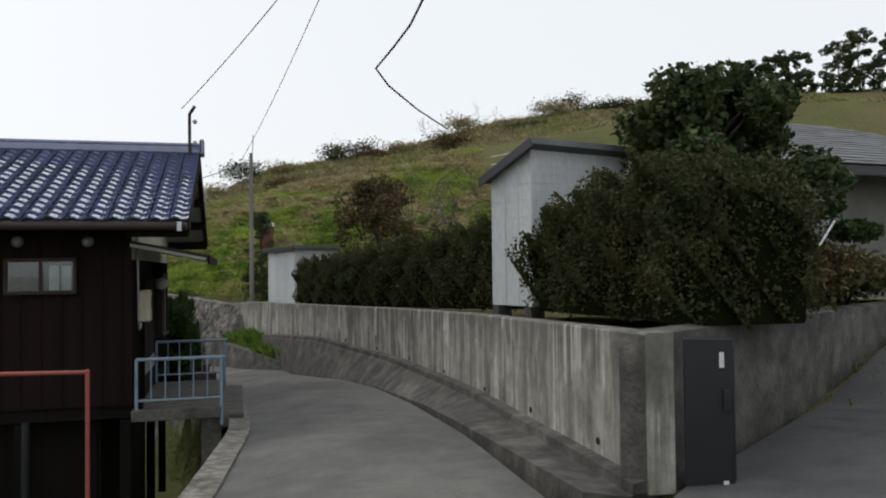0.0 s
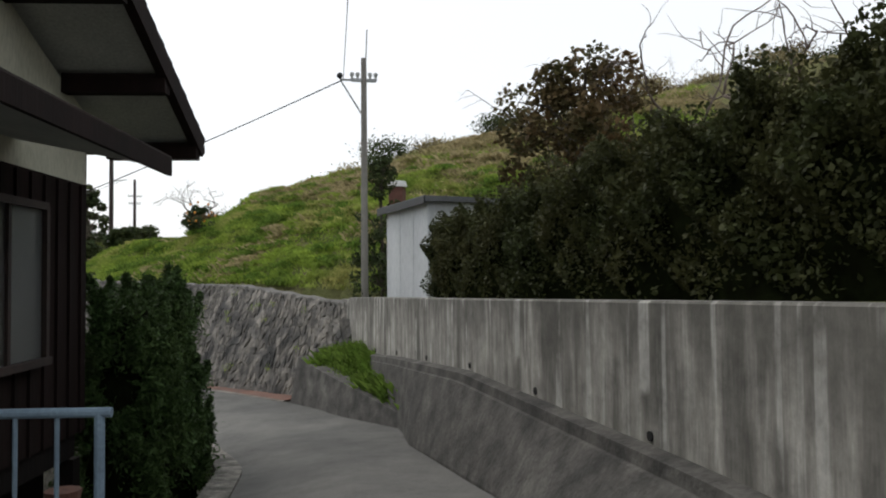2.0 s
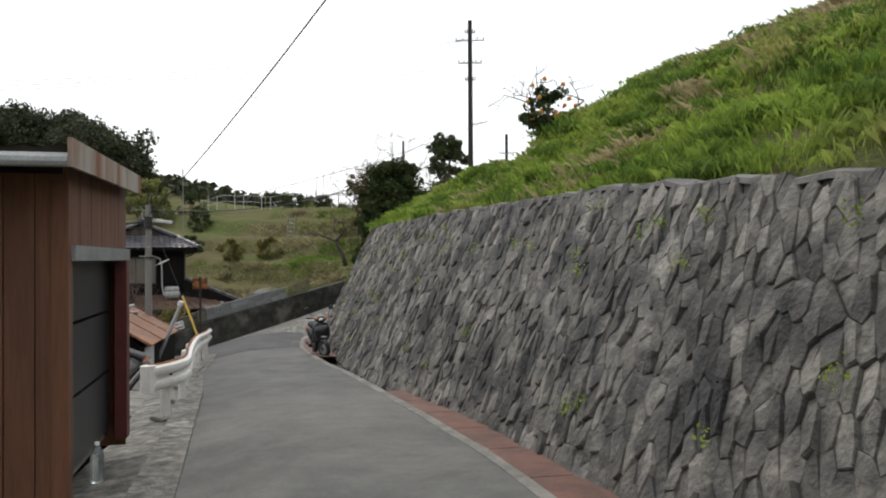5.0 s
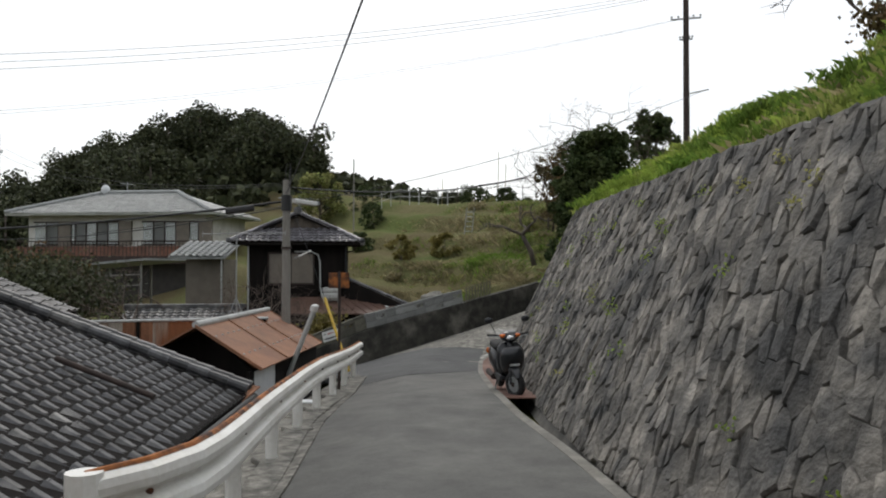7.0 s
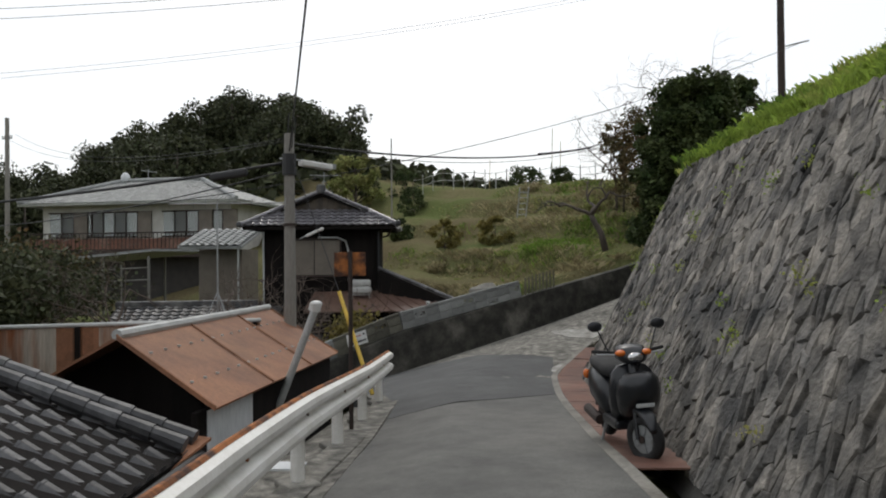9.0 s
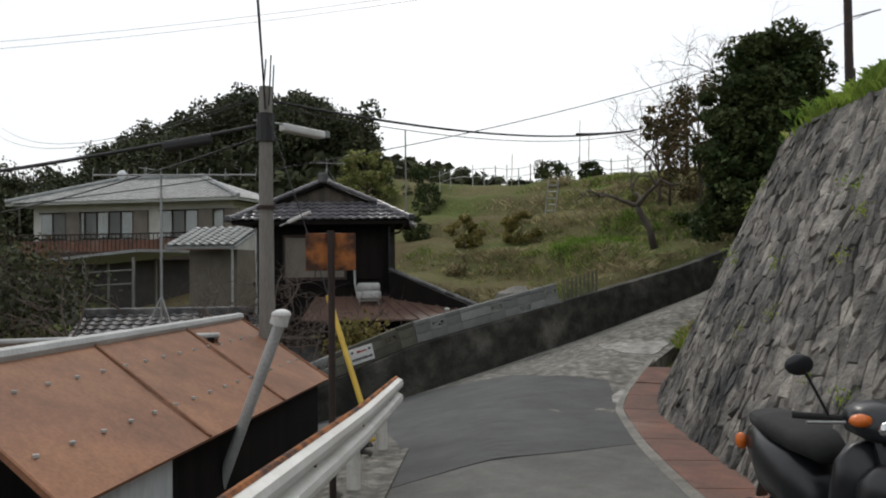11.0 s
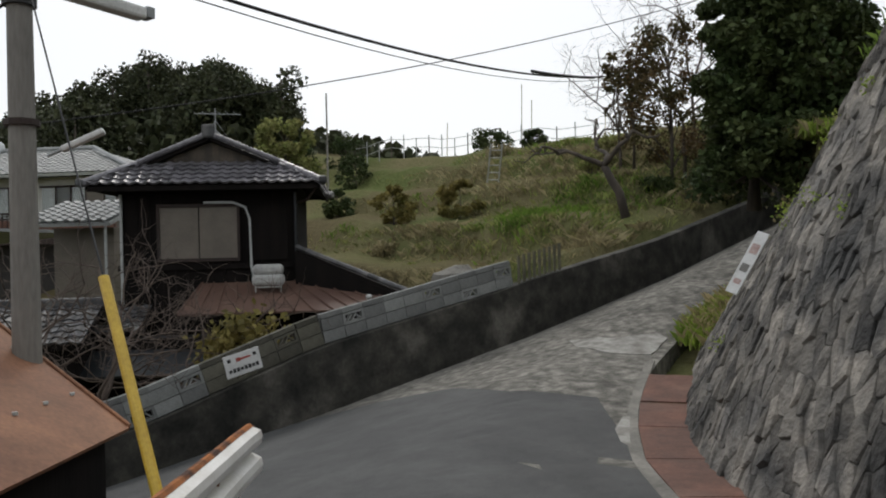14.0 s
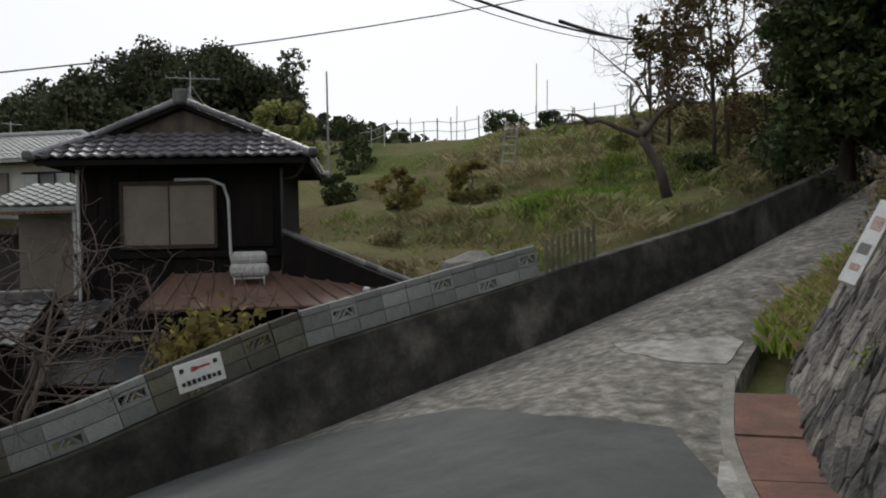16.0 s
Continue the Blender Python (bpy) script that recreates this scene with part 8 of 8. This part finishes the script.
for i, (x, y, h_, w_) in enumerate(((-31.6, 57.6, 2.9, 2.6), (-32.4, 61.0, 2.9, 2.8))):
    leafy_tree("tree", "dark evergreen tree in the thicket beside the ramp", x, y, gz(x, y) - 0.1, h_, w_, 400 + i, EVERGREEN, 0.1, 15000, 0.03, 80, cone=0.35)
for i, (x, y, w_, h_) in enumerate(((-30.6, 51.2, 1.5, 1.5), (-31.4, 52.6, 1.5, 1.7), (-31.9, 56.0, 1.6, 1.8), (-32.6, 59.2, 1.8, 1.2), (-33.4, 62.6, 2.0, 1.3))):
    shrub("shrub", "brown dry undergrowth at the foot of the thicket", x, y, gz(x, y), w_, w_, h_, 410 + i, SLOPE_DRY if i % 2 else REDDISH, 2600, 0.06)
for i, (x, y, h_) in enumerate(((-33.6, 58.2, 3.8), (-34.4, 61.0, 4.2), (-35.5, 63.5, 4.2))):
    bare_tree("bare_tree", "leafless grey-brown tree beside the ramp", x + 1.0, y, gz(x + 1.0, y), h_ * 0.95, 420 + i, 0.6, 4, 4, 0.045)
leafy_tree("tree", "brownish half-bare tree among the thicket", -37.4, 56.3, gz(-37.4, 56.3), 4.6, 2.6, 430, REDDISH, 0.06, 7000, 0.2, 60, radius=0.07)
leafy_tree("tree", "brownish half-bare tree among the thicket", -35.9, 58.3, gz(-35.9, 58.3), 4.4, 2.8, 431, FOREST, 0.07, 9000, 0.15, 70, radius=0.07)
bare_tree("plum_tree", "old pruned plum tree with a twisted bare trunk", -35.86, 52.3, -0.22, 2.7, 81, 1.3, 2, 2, 0.11, (-0.35, -0.3), 0.36, BARK, 0.35)
for i, (x, y, h_) in enumerate(((-37.6, 57.2, 5.2), (-38.6, 59.2, 5.4), (-36.9, 60.5, 4.6), (-40.2, 57.6, 3.6))):
    bare_tree("bare_tree", "leafless grey-brown tree at the top of the slope", x, y, gz(x, y), h_, 82 + i, 0.55, 4, 3, 0.06)
leafy_tree("tree", "thin tree with sparse pinkish new leaves on the slope", -38.9, 56.6, gz(-38.9, 56.6), 3.6, 2.0, 87, REDDISH, 0.09, 1500, 0.3, 40, radius=0.06)
leafy_tree("orange_tree", "small orange tree with fruit on the green hill", -16.9, 40.0, gz(-16.9, 40.0), 1.2, 1.2, 88, EVERGREEN, 0.07, 1300, 0.25, 24, radius=0.04)
fruit_t = [o for o in bpy.data.objects if o.name.startswith("orange_tree")][0]
for k in range(18):
    a_, r_ = PR.uniform(0, 6.28), PR.uniform(0.3, 0.7)
    part("orange", ball(bmesh.new(), (r_ * math.cos(a_), r_ * math.sin(a_), PR.uniform(0.5, 1.35)), 0.05, seg=8), ORANGE_FRUIT, fruit_t)
bare_tree("bare_tree", "leafless persimmon tree on the green hill", -18.7, 43.4, gz(-18.7, 43.4), 2.4, 89, 0.8, 3, 3, 0.06)
shrub("shrub", "dark bushy shrub on the hill's shoulder", -17.9, 42.6, gz(-17.9, 42.6), 1.5, 1.2, 0.85, 90, REDDISH, 2200, 0.07)
for i, (x, y, s_) in enumerate(((-51.9, 54.4, 1.3), (-46.3, 53.2, 1.3), (-44.1, 54.3, 1.2), (-53.4, 64.3, 1.7), (-51.6, 65.6, 1.3), (-53.4, 52.4, 1.5), (-48.5, 50.5, 0.9), (-56, 58, 1.6), (-60.5, 60.3, 1.8), (-63, 59, 1.7))):
    leafy_tree("citrus_tree", "small round citrus tree on the terraced slope", x, y, gz(x, y) - 0.05, s_ * (0.7 if i in (3, 4) else 1.0), s_ * 1.15, 100 + i, SHRUB if i in (1, 2) else EVERGREEN, 0.085, 2200, 0.04, 34, radius=0.04)
bare_tree("bare_tree", "bare branching garden tree behind the block wall", -36.9, 40.9, -4.6, 3.7, 111, 0.7, 3, 4, 0.05, (0.1, 0.1), 0.34)
bare_tree("bare_tree", "bare branching garden tree behind the block wall", -37.5, 42.6, -4.5, 3.3, 112, 0.7, 3, 4, 0.04)
shrub("shrub", "yellowed evergreen shrub behind the block wall", -36.7, 43.3, -3.6, 1.3, 1.2, 1.35, 113, SHRUB, 1500, 0.09)
for i, (x, y, w_, h_) in enumerate(((-56.0, 38.6, 3.0, 1.8), (-41.5, 35.5, 3.0, 2.2), (-45, 37.0, 3.4, 2.4), (-48.5, 36.5, 3.5, 2.6), (-44, 33.0, 3.0, 2.0), (-52, 37.5, 3.0, 2.4), (-49, 33, 4, 2.2))):
    shrub("shrub", "tangled dark yard bushes below the houses", x, y, gz(x, y), w_ * 1.3, w_ * 1.3, h_ * 1.2, 120 + i, FOREST if i % 3 else REDDISH, 5200, 0.1)
for i, (x, y) in enumerate(((-42.5, 37.0), (-46.5, 35.0), (-40.0, 37.8))):
    bare_tree("bare_tree", "tangle of bare twigs in the yard", x, y, gz(x, y), 3.0, 130 + i, 0.9, 4, 3, 0.05)
leafy_tree("tree", "yellow-green leafy tree behind the dark house", -62, 57.5, gz(-62, 57.5), 3.6, 3.2, 140, SLOPE_GRASS, 0.14, 4000, 0.15, 40)
leafy_tree("tree", "dark conifer at the end of the lane", -40.5, 66.5, gz(-40.5, 66.5), 4.5, 3.2, 141, EVERGREEN, 0.16, 5000, 0.05, 60, cone=0.4)
# bushes and bare scrub along the hill's crest
for i in range(26):
    x = -19 + i * 1.5
    y = 66.5 + 2.0 * math.sin(i * 2.3) - (6.0 if i % 4 == 1 else 0)
    if i % 3:
        shrub("shrub", "brown winter scrub on the hill's crest", x, y, gz(x, y) - 0.55, 3.4, 2.4, 1.6 + 0.5 * math.sin(i), 150 + i, (REDDISH, SLOPE_DRY, EVERGREEN)[i % 5 % 3], 1700, 0.1)
    else:
        bare_tree("bare_shrub", "leafless brown scrub on the hill's crest", x, y, gz(x, y) - 0.1, 2.4 + 0.7 * math.sin(i * 1.7), 150 + i, 0.7, 3, 3, 0.03, trunk_part=0.15)
for i, (x, y, h_) in enumerate(((26.0, 68, 3.6), (28.2, 67, 4.2), (30.5, 68, 3.9), (33.0, 66, 4.8), (35.2, 67, 5.6), (37.5, 66, 5.2), (40.0, 67, 6.0))):
    leafy_tree("tree", "dark tree on the hill's crest", x, y, gz(x, y) - 0.5, h_, 3.0, 170 + i, EVERGREEN, 0.13, 5200, 0.04, 44, radius=0.08)
bare_tree("bare_tree", "leafless tree leaning over the hedge", 0.6, 21.5, 0.6, 4.2, 181, 0.8, 3, 3, 0.06)
bare_tree("bare_tree", "leafless slim tree behind the hedge", -1.6, 27.5, 0.6, 4.0, 182, 0.4, 3, 3, 0.05)


# ---- far woods ----
def woods():
    rng = np.random.default_rng(77)
    P, tubes = [], []
    spots = []
    for k in range(95):
        al, ac = rng.uniform(-22, 20), -3.0 + 10.0 * rng.uniform(-1.35, 1.35)
        x, y = -97 - 0.94 * al + 0.345 * ac, 62 + 0.345 * al + 0.94 * ac
        spots.append((x, y, rng.uniform(4.6, 7.0) * (1.0 - 0.012 * abs(ac))))
    for k in range(80):
        spots.append((rng.uniform(-128, -94), rng.uniform(2, 56), rng.uniform(5.2, 8.0)))
    for k in range(46):
        a_ = rng.uniform(-0.2, 1.25)
        spots.append((-26 - 78 * math.sin(a_), 39 + 78 * math.cos(a_), rng.uniform(2.2, 3.8)))
    for x, y, h_ in spots:
        z = gz(x, y)
        tubes.append(([Vector((x, y, z - 0.5)), Vector((x + 0.2, y, z + h_ * 0.5)), Vector((x, y, z + h_ * 0.85))], 0.16, 0.4, 5))
        for c in range(11):
            v = rng.normal(size=3)
            v /= np.linalg.norm(v)
            c0 = np.array([x, y, z + h_ * 0.58]) + v * np.array([h_ * 0.27, h_ * 0.27, h_ * 0.3])
            q_ = rng.normal(size=(170, 3))
            q_ /= np.linalg.norm(q_, axis=1)[:, None]
            P.append(c0 + q_ * h_ * 0.21 * rng.uniform(0.35, 1, (170, 1)))
    ux, uy = rng.uniform(-122, -72, 30000), rng.uniform(10, 92, 30000)
    hw = wooded(ux, uy)
    ok = hw > 0.9
    under = np.c_[ux, uy, terrain(ux, uy) + hw + 1.7 * rng.uniform(0, 1, len(ux)) ** 1.5][ok]
    w = thing("far_woods", "dark broadleaf woods on the far ridge", "woods", kind="stuff")
    limbs("trunks", tubes, BARK, w)
    link_quads("crowns", leaf_quads(np.concatenate(P), 0.24, rng, lengthen=1.3), FOREST, w)
    link_quads("undergrowth", leaf_quads(under, 0.75, rng, lengthen=1.2), FOREST, w)


woods()


# ---- grass ----
GR = np.random.default_rng(55)


def hill_keep(x, y):
    y0 = np.interp(x, [-34, -30.4, -28.6, -26.9, -21, -16.3, -11.9, -9, -7.2, -6.6, 30], [67, 50.2, 48.3, 44.7, 40, 36.4, 33.6, 31.3, 30.2, 29.8, 31])
    return (y > y0 + 0.25)


def grass(name, label, pts, hgt, material, per=7, width=0.02, lean=0.5, spread=0.09):
    o = link_quads(name, blades(pts, hgt, GR, per, lean, width, spread), material)
    return tagged(o, label, "grass", kind="stuff")


P1 = scatter(36000, (-28, 2, 29, 47), hill_keep, GR)
n_ = np.sin(P1[:, 0] * 0.9 + 1.7 * np.sin(P1[:, 1] * 0.6)) + np.sin(P1[:, 1] * 1.1 + P1[:, 0] * 0.5)
hi_ = smooth01(P1[:, 2], 2.0, 4.2)
dry_ = (n_ + 1.3 * hi_ + GR.normal(0, 0.5, len(P1))) > 1.35
grass("grass", "fresh green grass in tufts over the hill", P1[~dry_], 0.04 + 0.08 * np.clip(0.5 + 0.5 * np.sin(P1[~dry_][:, 0] * 3.1) * np.sin(P1[~dry_][:, 1] * 2.7 + 1), 0, 1), GRASS, 15, 0.008, 1.2, 0.14)
grass("dry_grass", "straw-coloured dry grass on the upper hill", P1[dry_], 0.09 + 0.08 * GR.uniform(size=dry_.sum()), DRY_GRASS, 11, 0.007, 1.5)
lush = P1[(np.sin(P1[:, 0] * 1.3 + 2) * np.sin(P1[:, 1] * 1.1) > 0.5) & (P1[:, 2] < 3.8)]
grass("tall_grass", "darker tall weeds in clumps on the hill", lush, 0.1, WEED, 14, 0.008, 1.0, 0.16)
def tussocks(n, src, rng, radius, per):
    """Points in dense round clumps, higher towards each clump's middle."""
    at = src[rng.integers(len(src), size=n)]
    r_ = radius * rng.uniform(0.5, 1.3, n)
    a_, u_ = rng.uniform(0, 2 * math.pi, (n, per)), np.sqrt(rng.uniform(0, 1, (n, per)))
    pts = np.stack([at[:, None, 0] + r_[:, None] * u_ * np.cos(a_), at[:, None, 1] + r_[:, None] * u_ * np.sin(a_), at[:, None, 2] + 0.3 * r_[:, None] * (1 - u_ ** 2)], -1)
    return pts.reshape(-1, 3)


low_hill = P1[(P1[:, 2] < 4.5)]
grass("tussocks", "rounded tussocks of fresh green grass on the hill", tussocks(480, low_hill, GR, 0.42, 26), 0.07, GRASS, 10, 0.006, 1.4, 0.06)
grass("tussocks", "darker clumps of leafy weeds on the hill", tussocks(190, low_hill, GR, 0.5, 30), 0.09, WEED, 11, 0.007, 1.2, 0.07)
grass("tussocks", "straw tussocks along the upper hill", tussocks(220, P1[dry_], GR, 0.4, 22), 0.09, DRY_GRASS, 10, 0.006, 1.6, 0.07)
# fringe over the stone wall's top
fr = np.array([on_swall(s_, float(np.interp(s_, sw_len, sw_h)) + 0.0, -0.25 - 0.35 * GR.uniform()) for s_ in GR.uniform(0.3, SW_TOTAL - 3.5, 2600)])
grass("grass", "grass hanging over the stone wall's top", fr, 0.06, GRASS, 12, 0.007, 1.1)
# weeds growing from the joints
js = [(s_, h_) for s_, h_ in zip(GR.uniform(0.5, SW_TOTAL - 2, 130), GR.uniform(0.3, 3.1, 130)) if h_ < float(np.interp(s_, sw_len, sw_h)) - 0.1 and (GR.uniform() < 0.35 + 0.5 * (h_ > 1.8))]
jp = np.repeat(np.array([on_swall(s_, h_, 0.05) for s_, h_ in js]), 34, 0) + GR.normal(0, 0.05, (34 * len(js), 3))
tagged(link_quads("wall_weeds", leaf_quads(jp, 0.022, GR), GRASS), "small green weeds rooted in the stone wall's joints", "weeds", kind="stuff")


P5 = scatter(26000, (-24, 30, 46.5, 71), lambda x, y: x > -24 + 0 * y, GR)
n5 = np.sin(P5[:, 0] * 0.6) + np.sin(P5[:, 1] * 0.8 + P5[:, 0] * 0.3) + GR.normal(0, 0.6, len(P5))
grass("dry_grass", "rough brown grass along the top of the hill", P5[n5 > 0.1], 0.3, SLOPE_DRY, 6, 0.02, 0.9, 0.2)
grass("grass", "olive grass along the top of the hill", P5[n5 <= 0.1], 0.2, SLOPE_GRASS, 6, 0.02, 1.0, 0.2)


def west_keep(x, y):
    d, s_, _, _ = near_line(x, y, BWALL)
    return (s_ > 0) & (d > 1.0)


P2 = scatter(70000, (-84, -35.4, 46.5, 84), west_keep, GR)
P2 = P2[P2[:, 2] > -3.2]
n2 = np.sin(P2[:, 0] * 0.7 + 1.3 * np.sin(P2[:, 1] * 0.5)) + np.sin(P2[:, 1] * 0.9) + GR.normal(0, 0.6, len(P2))
steep = np.abs(terrain(P2[:, 0] + 0.3, P2[:, 1]) - terrain(P2[:, 0] - 0.3, P2[:, 1])) + np.abs(terrain(P2[:, 0], P2[:, 1] + 0.3) - terrain(P2[:, 0], P2[:, 1] - 0.3))
bank = steep > 0.28
grass("grass", "olive green grass on the terraces", P2[(n2 < -0.3) & ~bank], 0.07, SLOPE_GRASS, 8, 0.016)
grass("dry_grass", "dry straw grass on the terraces", P2[(n2 >= -0.3) & ~bank], 0.07, DRY_GRASS, 7, 0.012, 1.0)
grass("tall_grass", "tall brown winter grass hanging over the terrace banks", P2[bank & (n2 > 0.1)], 0.2, SLOPE_DRY, 11, 0.009, 1.4, 0.22)
grass("grass", "green and olive grass on the terrace banks", P2[bank & (n2 <= 0.1)], 0.16, SLOPE_GRASS, 11, 0.009, 1.1, 0.18)
grass("tall_grass", "tufts of taller green weeds on the terrace banks", P2[(n2 < -1.3) & (bank | (n2 < -1.8))], 0.2, WEED, 10, 0.018, 0.7, 0.2)
grass("tussocks", "clumps of dry grass on the terraces", tussocks(420, P2, GR, 0.4, 14), 0.12, SLOPE_DRY, 9, 0.008, 1.4, 0.08)
grass("tussocks", "clumps of green weeds on the terraces", tussocks(300, P2, GR, 0.45, 14), 0.11, SLOPE_GRASS, 9, 0.009, 1.2, 0.08)
SR = np.random.default_rng(91)
for k in range(26):
    p = P2[SR.integers(len(P2))]
    shrub("shrub", "low olive scrub on the terraced slope", p[0], p[1], p[2] - 0.05, SR.uniform(0.7, 1.5), SR.uniform(0.7, 1.3), SR.uniform(0.4, 0.8), 500 + k, (SLOPE_DRY, EVERGREEN, SLOPE_GRASS)[k % 3], 700, 0.07)
P3 = scatter(6500, (-32.6, -28.6, 47.3, 57), lambda x, y: (x > np.interp(y, [47.3, 48, 50, 54, 58], [-31.0, -31.3, -31.7, -32.1, -32.7])) & (x < np.interp(y, [47, 58], [-29.3, -30.2])), GR)
P3[:, 2] = np.maximum(P3[:, 2], lane_z(P3[:, 0], P3[:, 1]) + 0.1)
grass("grass", "green and brown weeds on the bank by the ramp", P3, 0.16, GRASS, 9, 0.014, 0.8)
grass("dry_grass", "dry stalks on the bank by the ramp", P3[::2], 0.2, DRY_GRASS, 8, 0.012, 0.8)
# weeds in the wedge behind the buttress, on a fill of soil
wd = bmesh.new()
wa, wb = Vector((-7.7, 27.65, -0.98)), Vector((-3.95, 22.9, -1.2))
wc, wdv = Vector((-4.1, 23.0, -1.0)), Vector((-6.95, 28.2, -0.5))
slab(wd, [wa, wb, wc, wdv], 0.4)
setting(part("soil_wedge", wd, GRASS_SOIL), "soil packed behind the concrete buttress", "soil")
uu, vv = GR.uniform(0, 1, 1500), GR.uniform(0, 1, 1500)
wp = np.array([list((wa.lerp(wb, a_)).lerp(wdv.lerp(wc, a_), b_)) for a_, b_ in zip(uu, vv)])
grass("weeds", "lush green weeds growing behind the buttress", wp, 0.05 + 0.2 * np.clip(np.sin(uu * 21) * np.sin(uu * 9 + vv * 4) + 0.3, 0, 1), WEED, 12, 0.007, 0.9)
lp = np.repeat(wp, 6, 0) + GR.normal(0, 0.055, (9000, 3)) + np.c_[np.zeros((9000, 2)), np.repeat(0.04 + 0.2 * np.clip(np.sin(uu * 21) * np.sin(uu * 9 + vv * 4) + 0.3, 0, 1), 6)]
tagged(link_quads("weed_leaves", leaf_quads(lp, 0.022, GR), WEED), "small bright weed leaves behind the buttress", "weeds", kind="stuff")
# tuft at the kerb and the garden floor
P4 = scatter(5000, (-5, 8, 8, 29), lambda x, y: x > np.interp(y, [6.9, 9.4, 12.25, 16.4, 21, 26.75, 29.3], [4.3, 3.8, 3.2, 1.6, -0.6, -3.6, -4.8]), GR)
grass("grass", "short grass of the garden behind the wall", P4, 0.1, SLOPE_GRASS, 6, 0.016)


# ---- fence, ladder and poles on the slope ----
fz = thing("field_fence", "weathered pipe fence along the top of the orchard slope", "fence", pose(0, 0, 0))
fa, fb, fc_ = Vector((-60.5, 60.9, 0)), Vector((-52.9, 65.9, 0)), Vector((-40.9, 69.8, 0))
prev = None
for i in range(27):
    f = i / 26
    p = (fa.lerp(fb, f * 2) if f < 0.5 else fb.lerp(fc_, f * 2 - 1))
    z = gz(p.x, p.y)
    part("post", rods(((p.x, p.y, z - 0.2), (p.x, p.y, z + 1.15 + 0.15 * math.sin(i * 2.1)), 0.03), n=6), PVC if i % 3 else BARK, fz)
    q = Vector((p.x, p.y, z))
    if prev is not None:
        for h_ in (0.55, 1.0):
            part("rail", rods((prev + Vector((0, 0, h_)), q + Vector((0, 0, h_)), 0.018), n=5), PVC, fz)
    prev = q
for x, y, h_ in ((-53.6, 66.6, 3.4), (-53.2, 66.9, 2.6), (-57, 64.4, 1.9), (-49, 67.6, 1.8)):
    bp = thing("bamboo_pole", "thin bamboo pole standing on the slope", "pole", pose(x, y, gz(x, y)))
    part("cane", rods(((0, 0, -0.2), (0.05, 0.05, h_), 0.02), n=6), DRY_GRASS, bp)
lad = thing("ladder", "aluminium orchard ladder leaning on the terrace", "ladder", pose(-45.0, 56.6, gz(-45.0, 56.6), 30, 0, 60))
for x in (-0.2, 0.2):
    part("stile", boxes((x, 0, 0.75, 0.05, 0.03, 1.6)), PVC, lad)
for i in range(5):
    part("rung", boxes((0, 0, 0.2 + i * 0.28, 0.4, 0.025, 0.03)), PVC, lad)
boulder = thing("boulder", "pale grey boulder above the block wall", "rock", pose(-35.9, 47.2, -1.75))
bm_b = ball(bmesh.new(), (0, 0, 0), 0.5, 0.4, 0.35, seg=10)
for v in bm_b.verts:
    v.co *= 1 + 0.15 * math.sin(7 * v.co.x + 5 * v.co.y) + 0.1 * math.sin(9 * v.co.z)
part("stone", bm_b, CONC, boulder)

# ---- weep pipes in the concrete wall ----
for t_ in np.linspace(0.05, 0.97, 12):
    i = int(t_ * (len(cw) - 1))
    for dz in ((-0.42,) if i % 2 else (-1.05,)):
        z = cw[i, 2] + dz
        if z < ledge_z[i] + 0.06:
            z = ledge_z[i] + 0.08
        a_, b_ = Vector((*(cw[i, :2] - cn[i] * 0.03), z)), Vector((*(cw[i, :2] + cn[i] * 0.012), z))
        wp_ = thing("weep_pipe", "drain pipe end in the stained wall with its shaded mouth painted dark", "drain pipe", None, "weep pipes")
        # a solid plug: the shade inside the pipe is its near-black colour
        part("pipe", rods((a_, b_, 0.034), n=12), HOLE_SHADE, wp_)

build_stones()
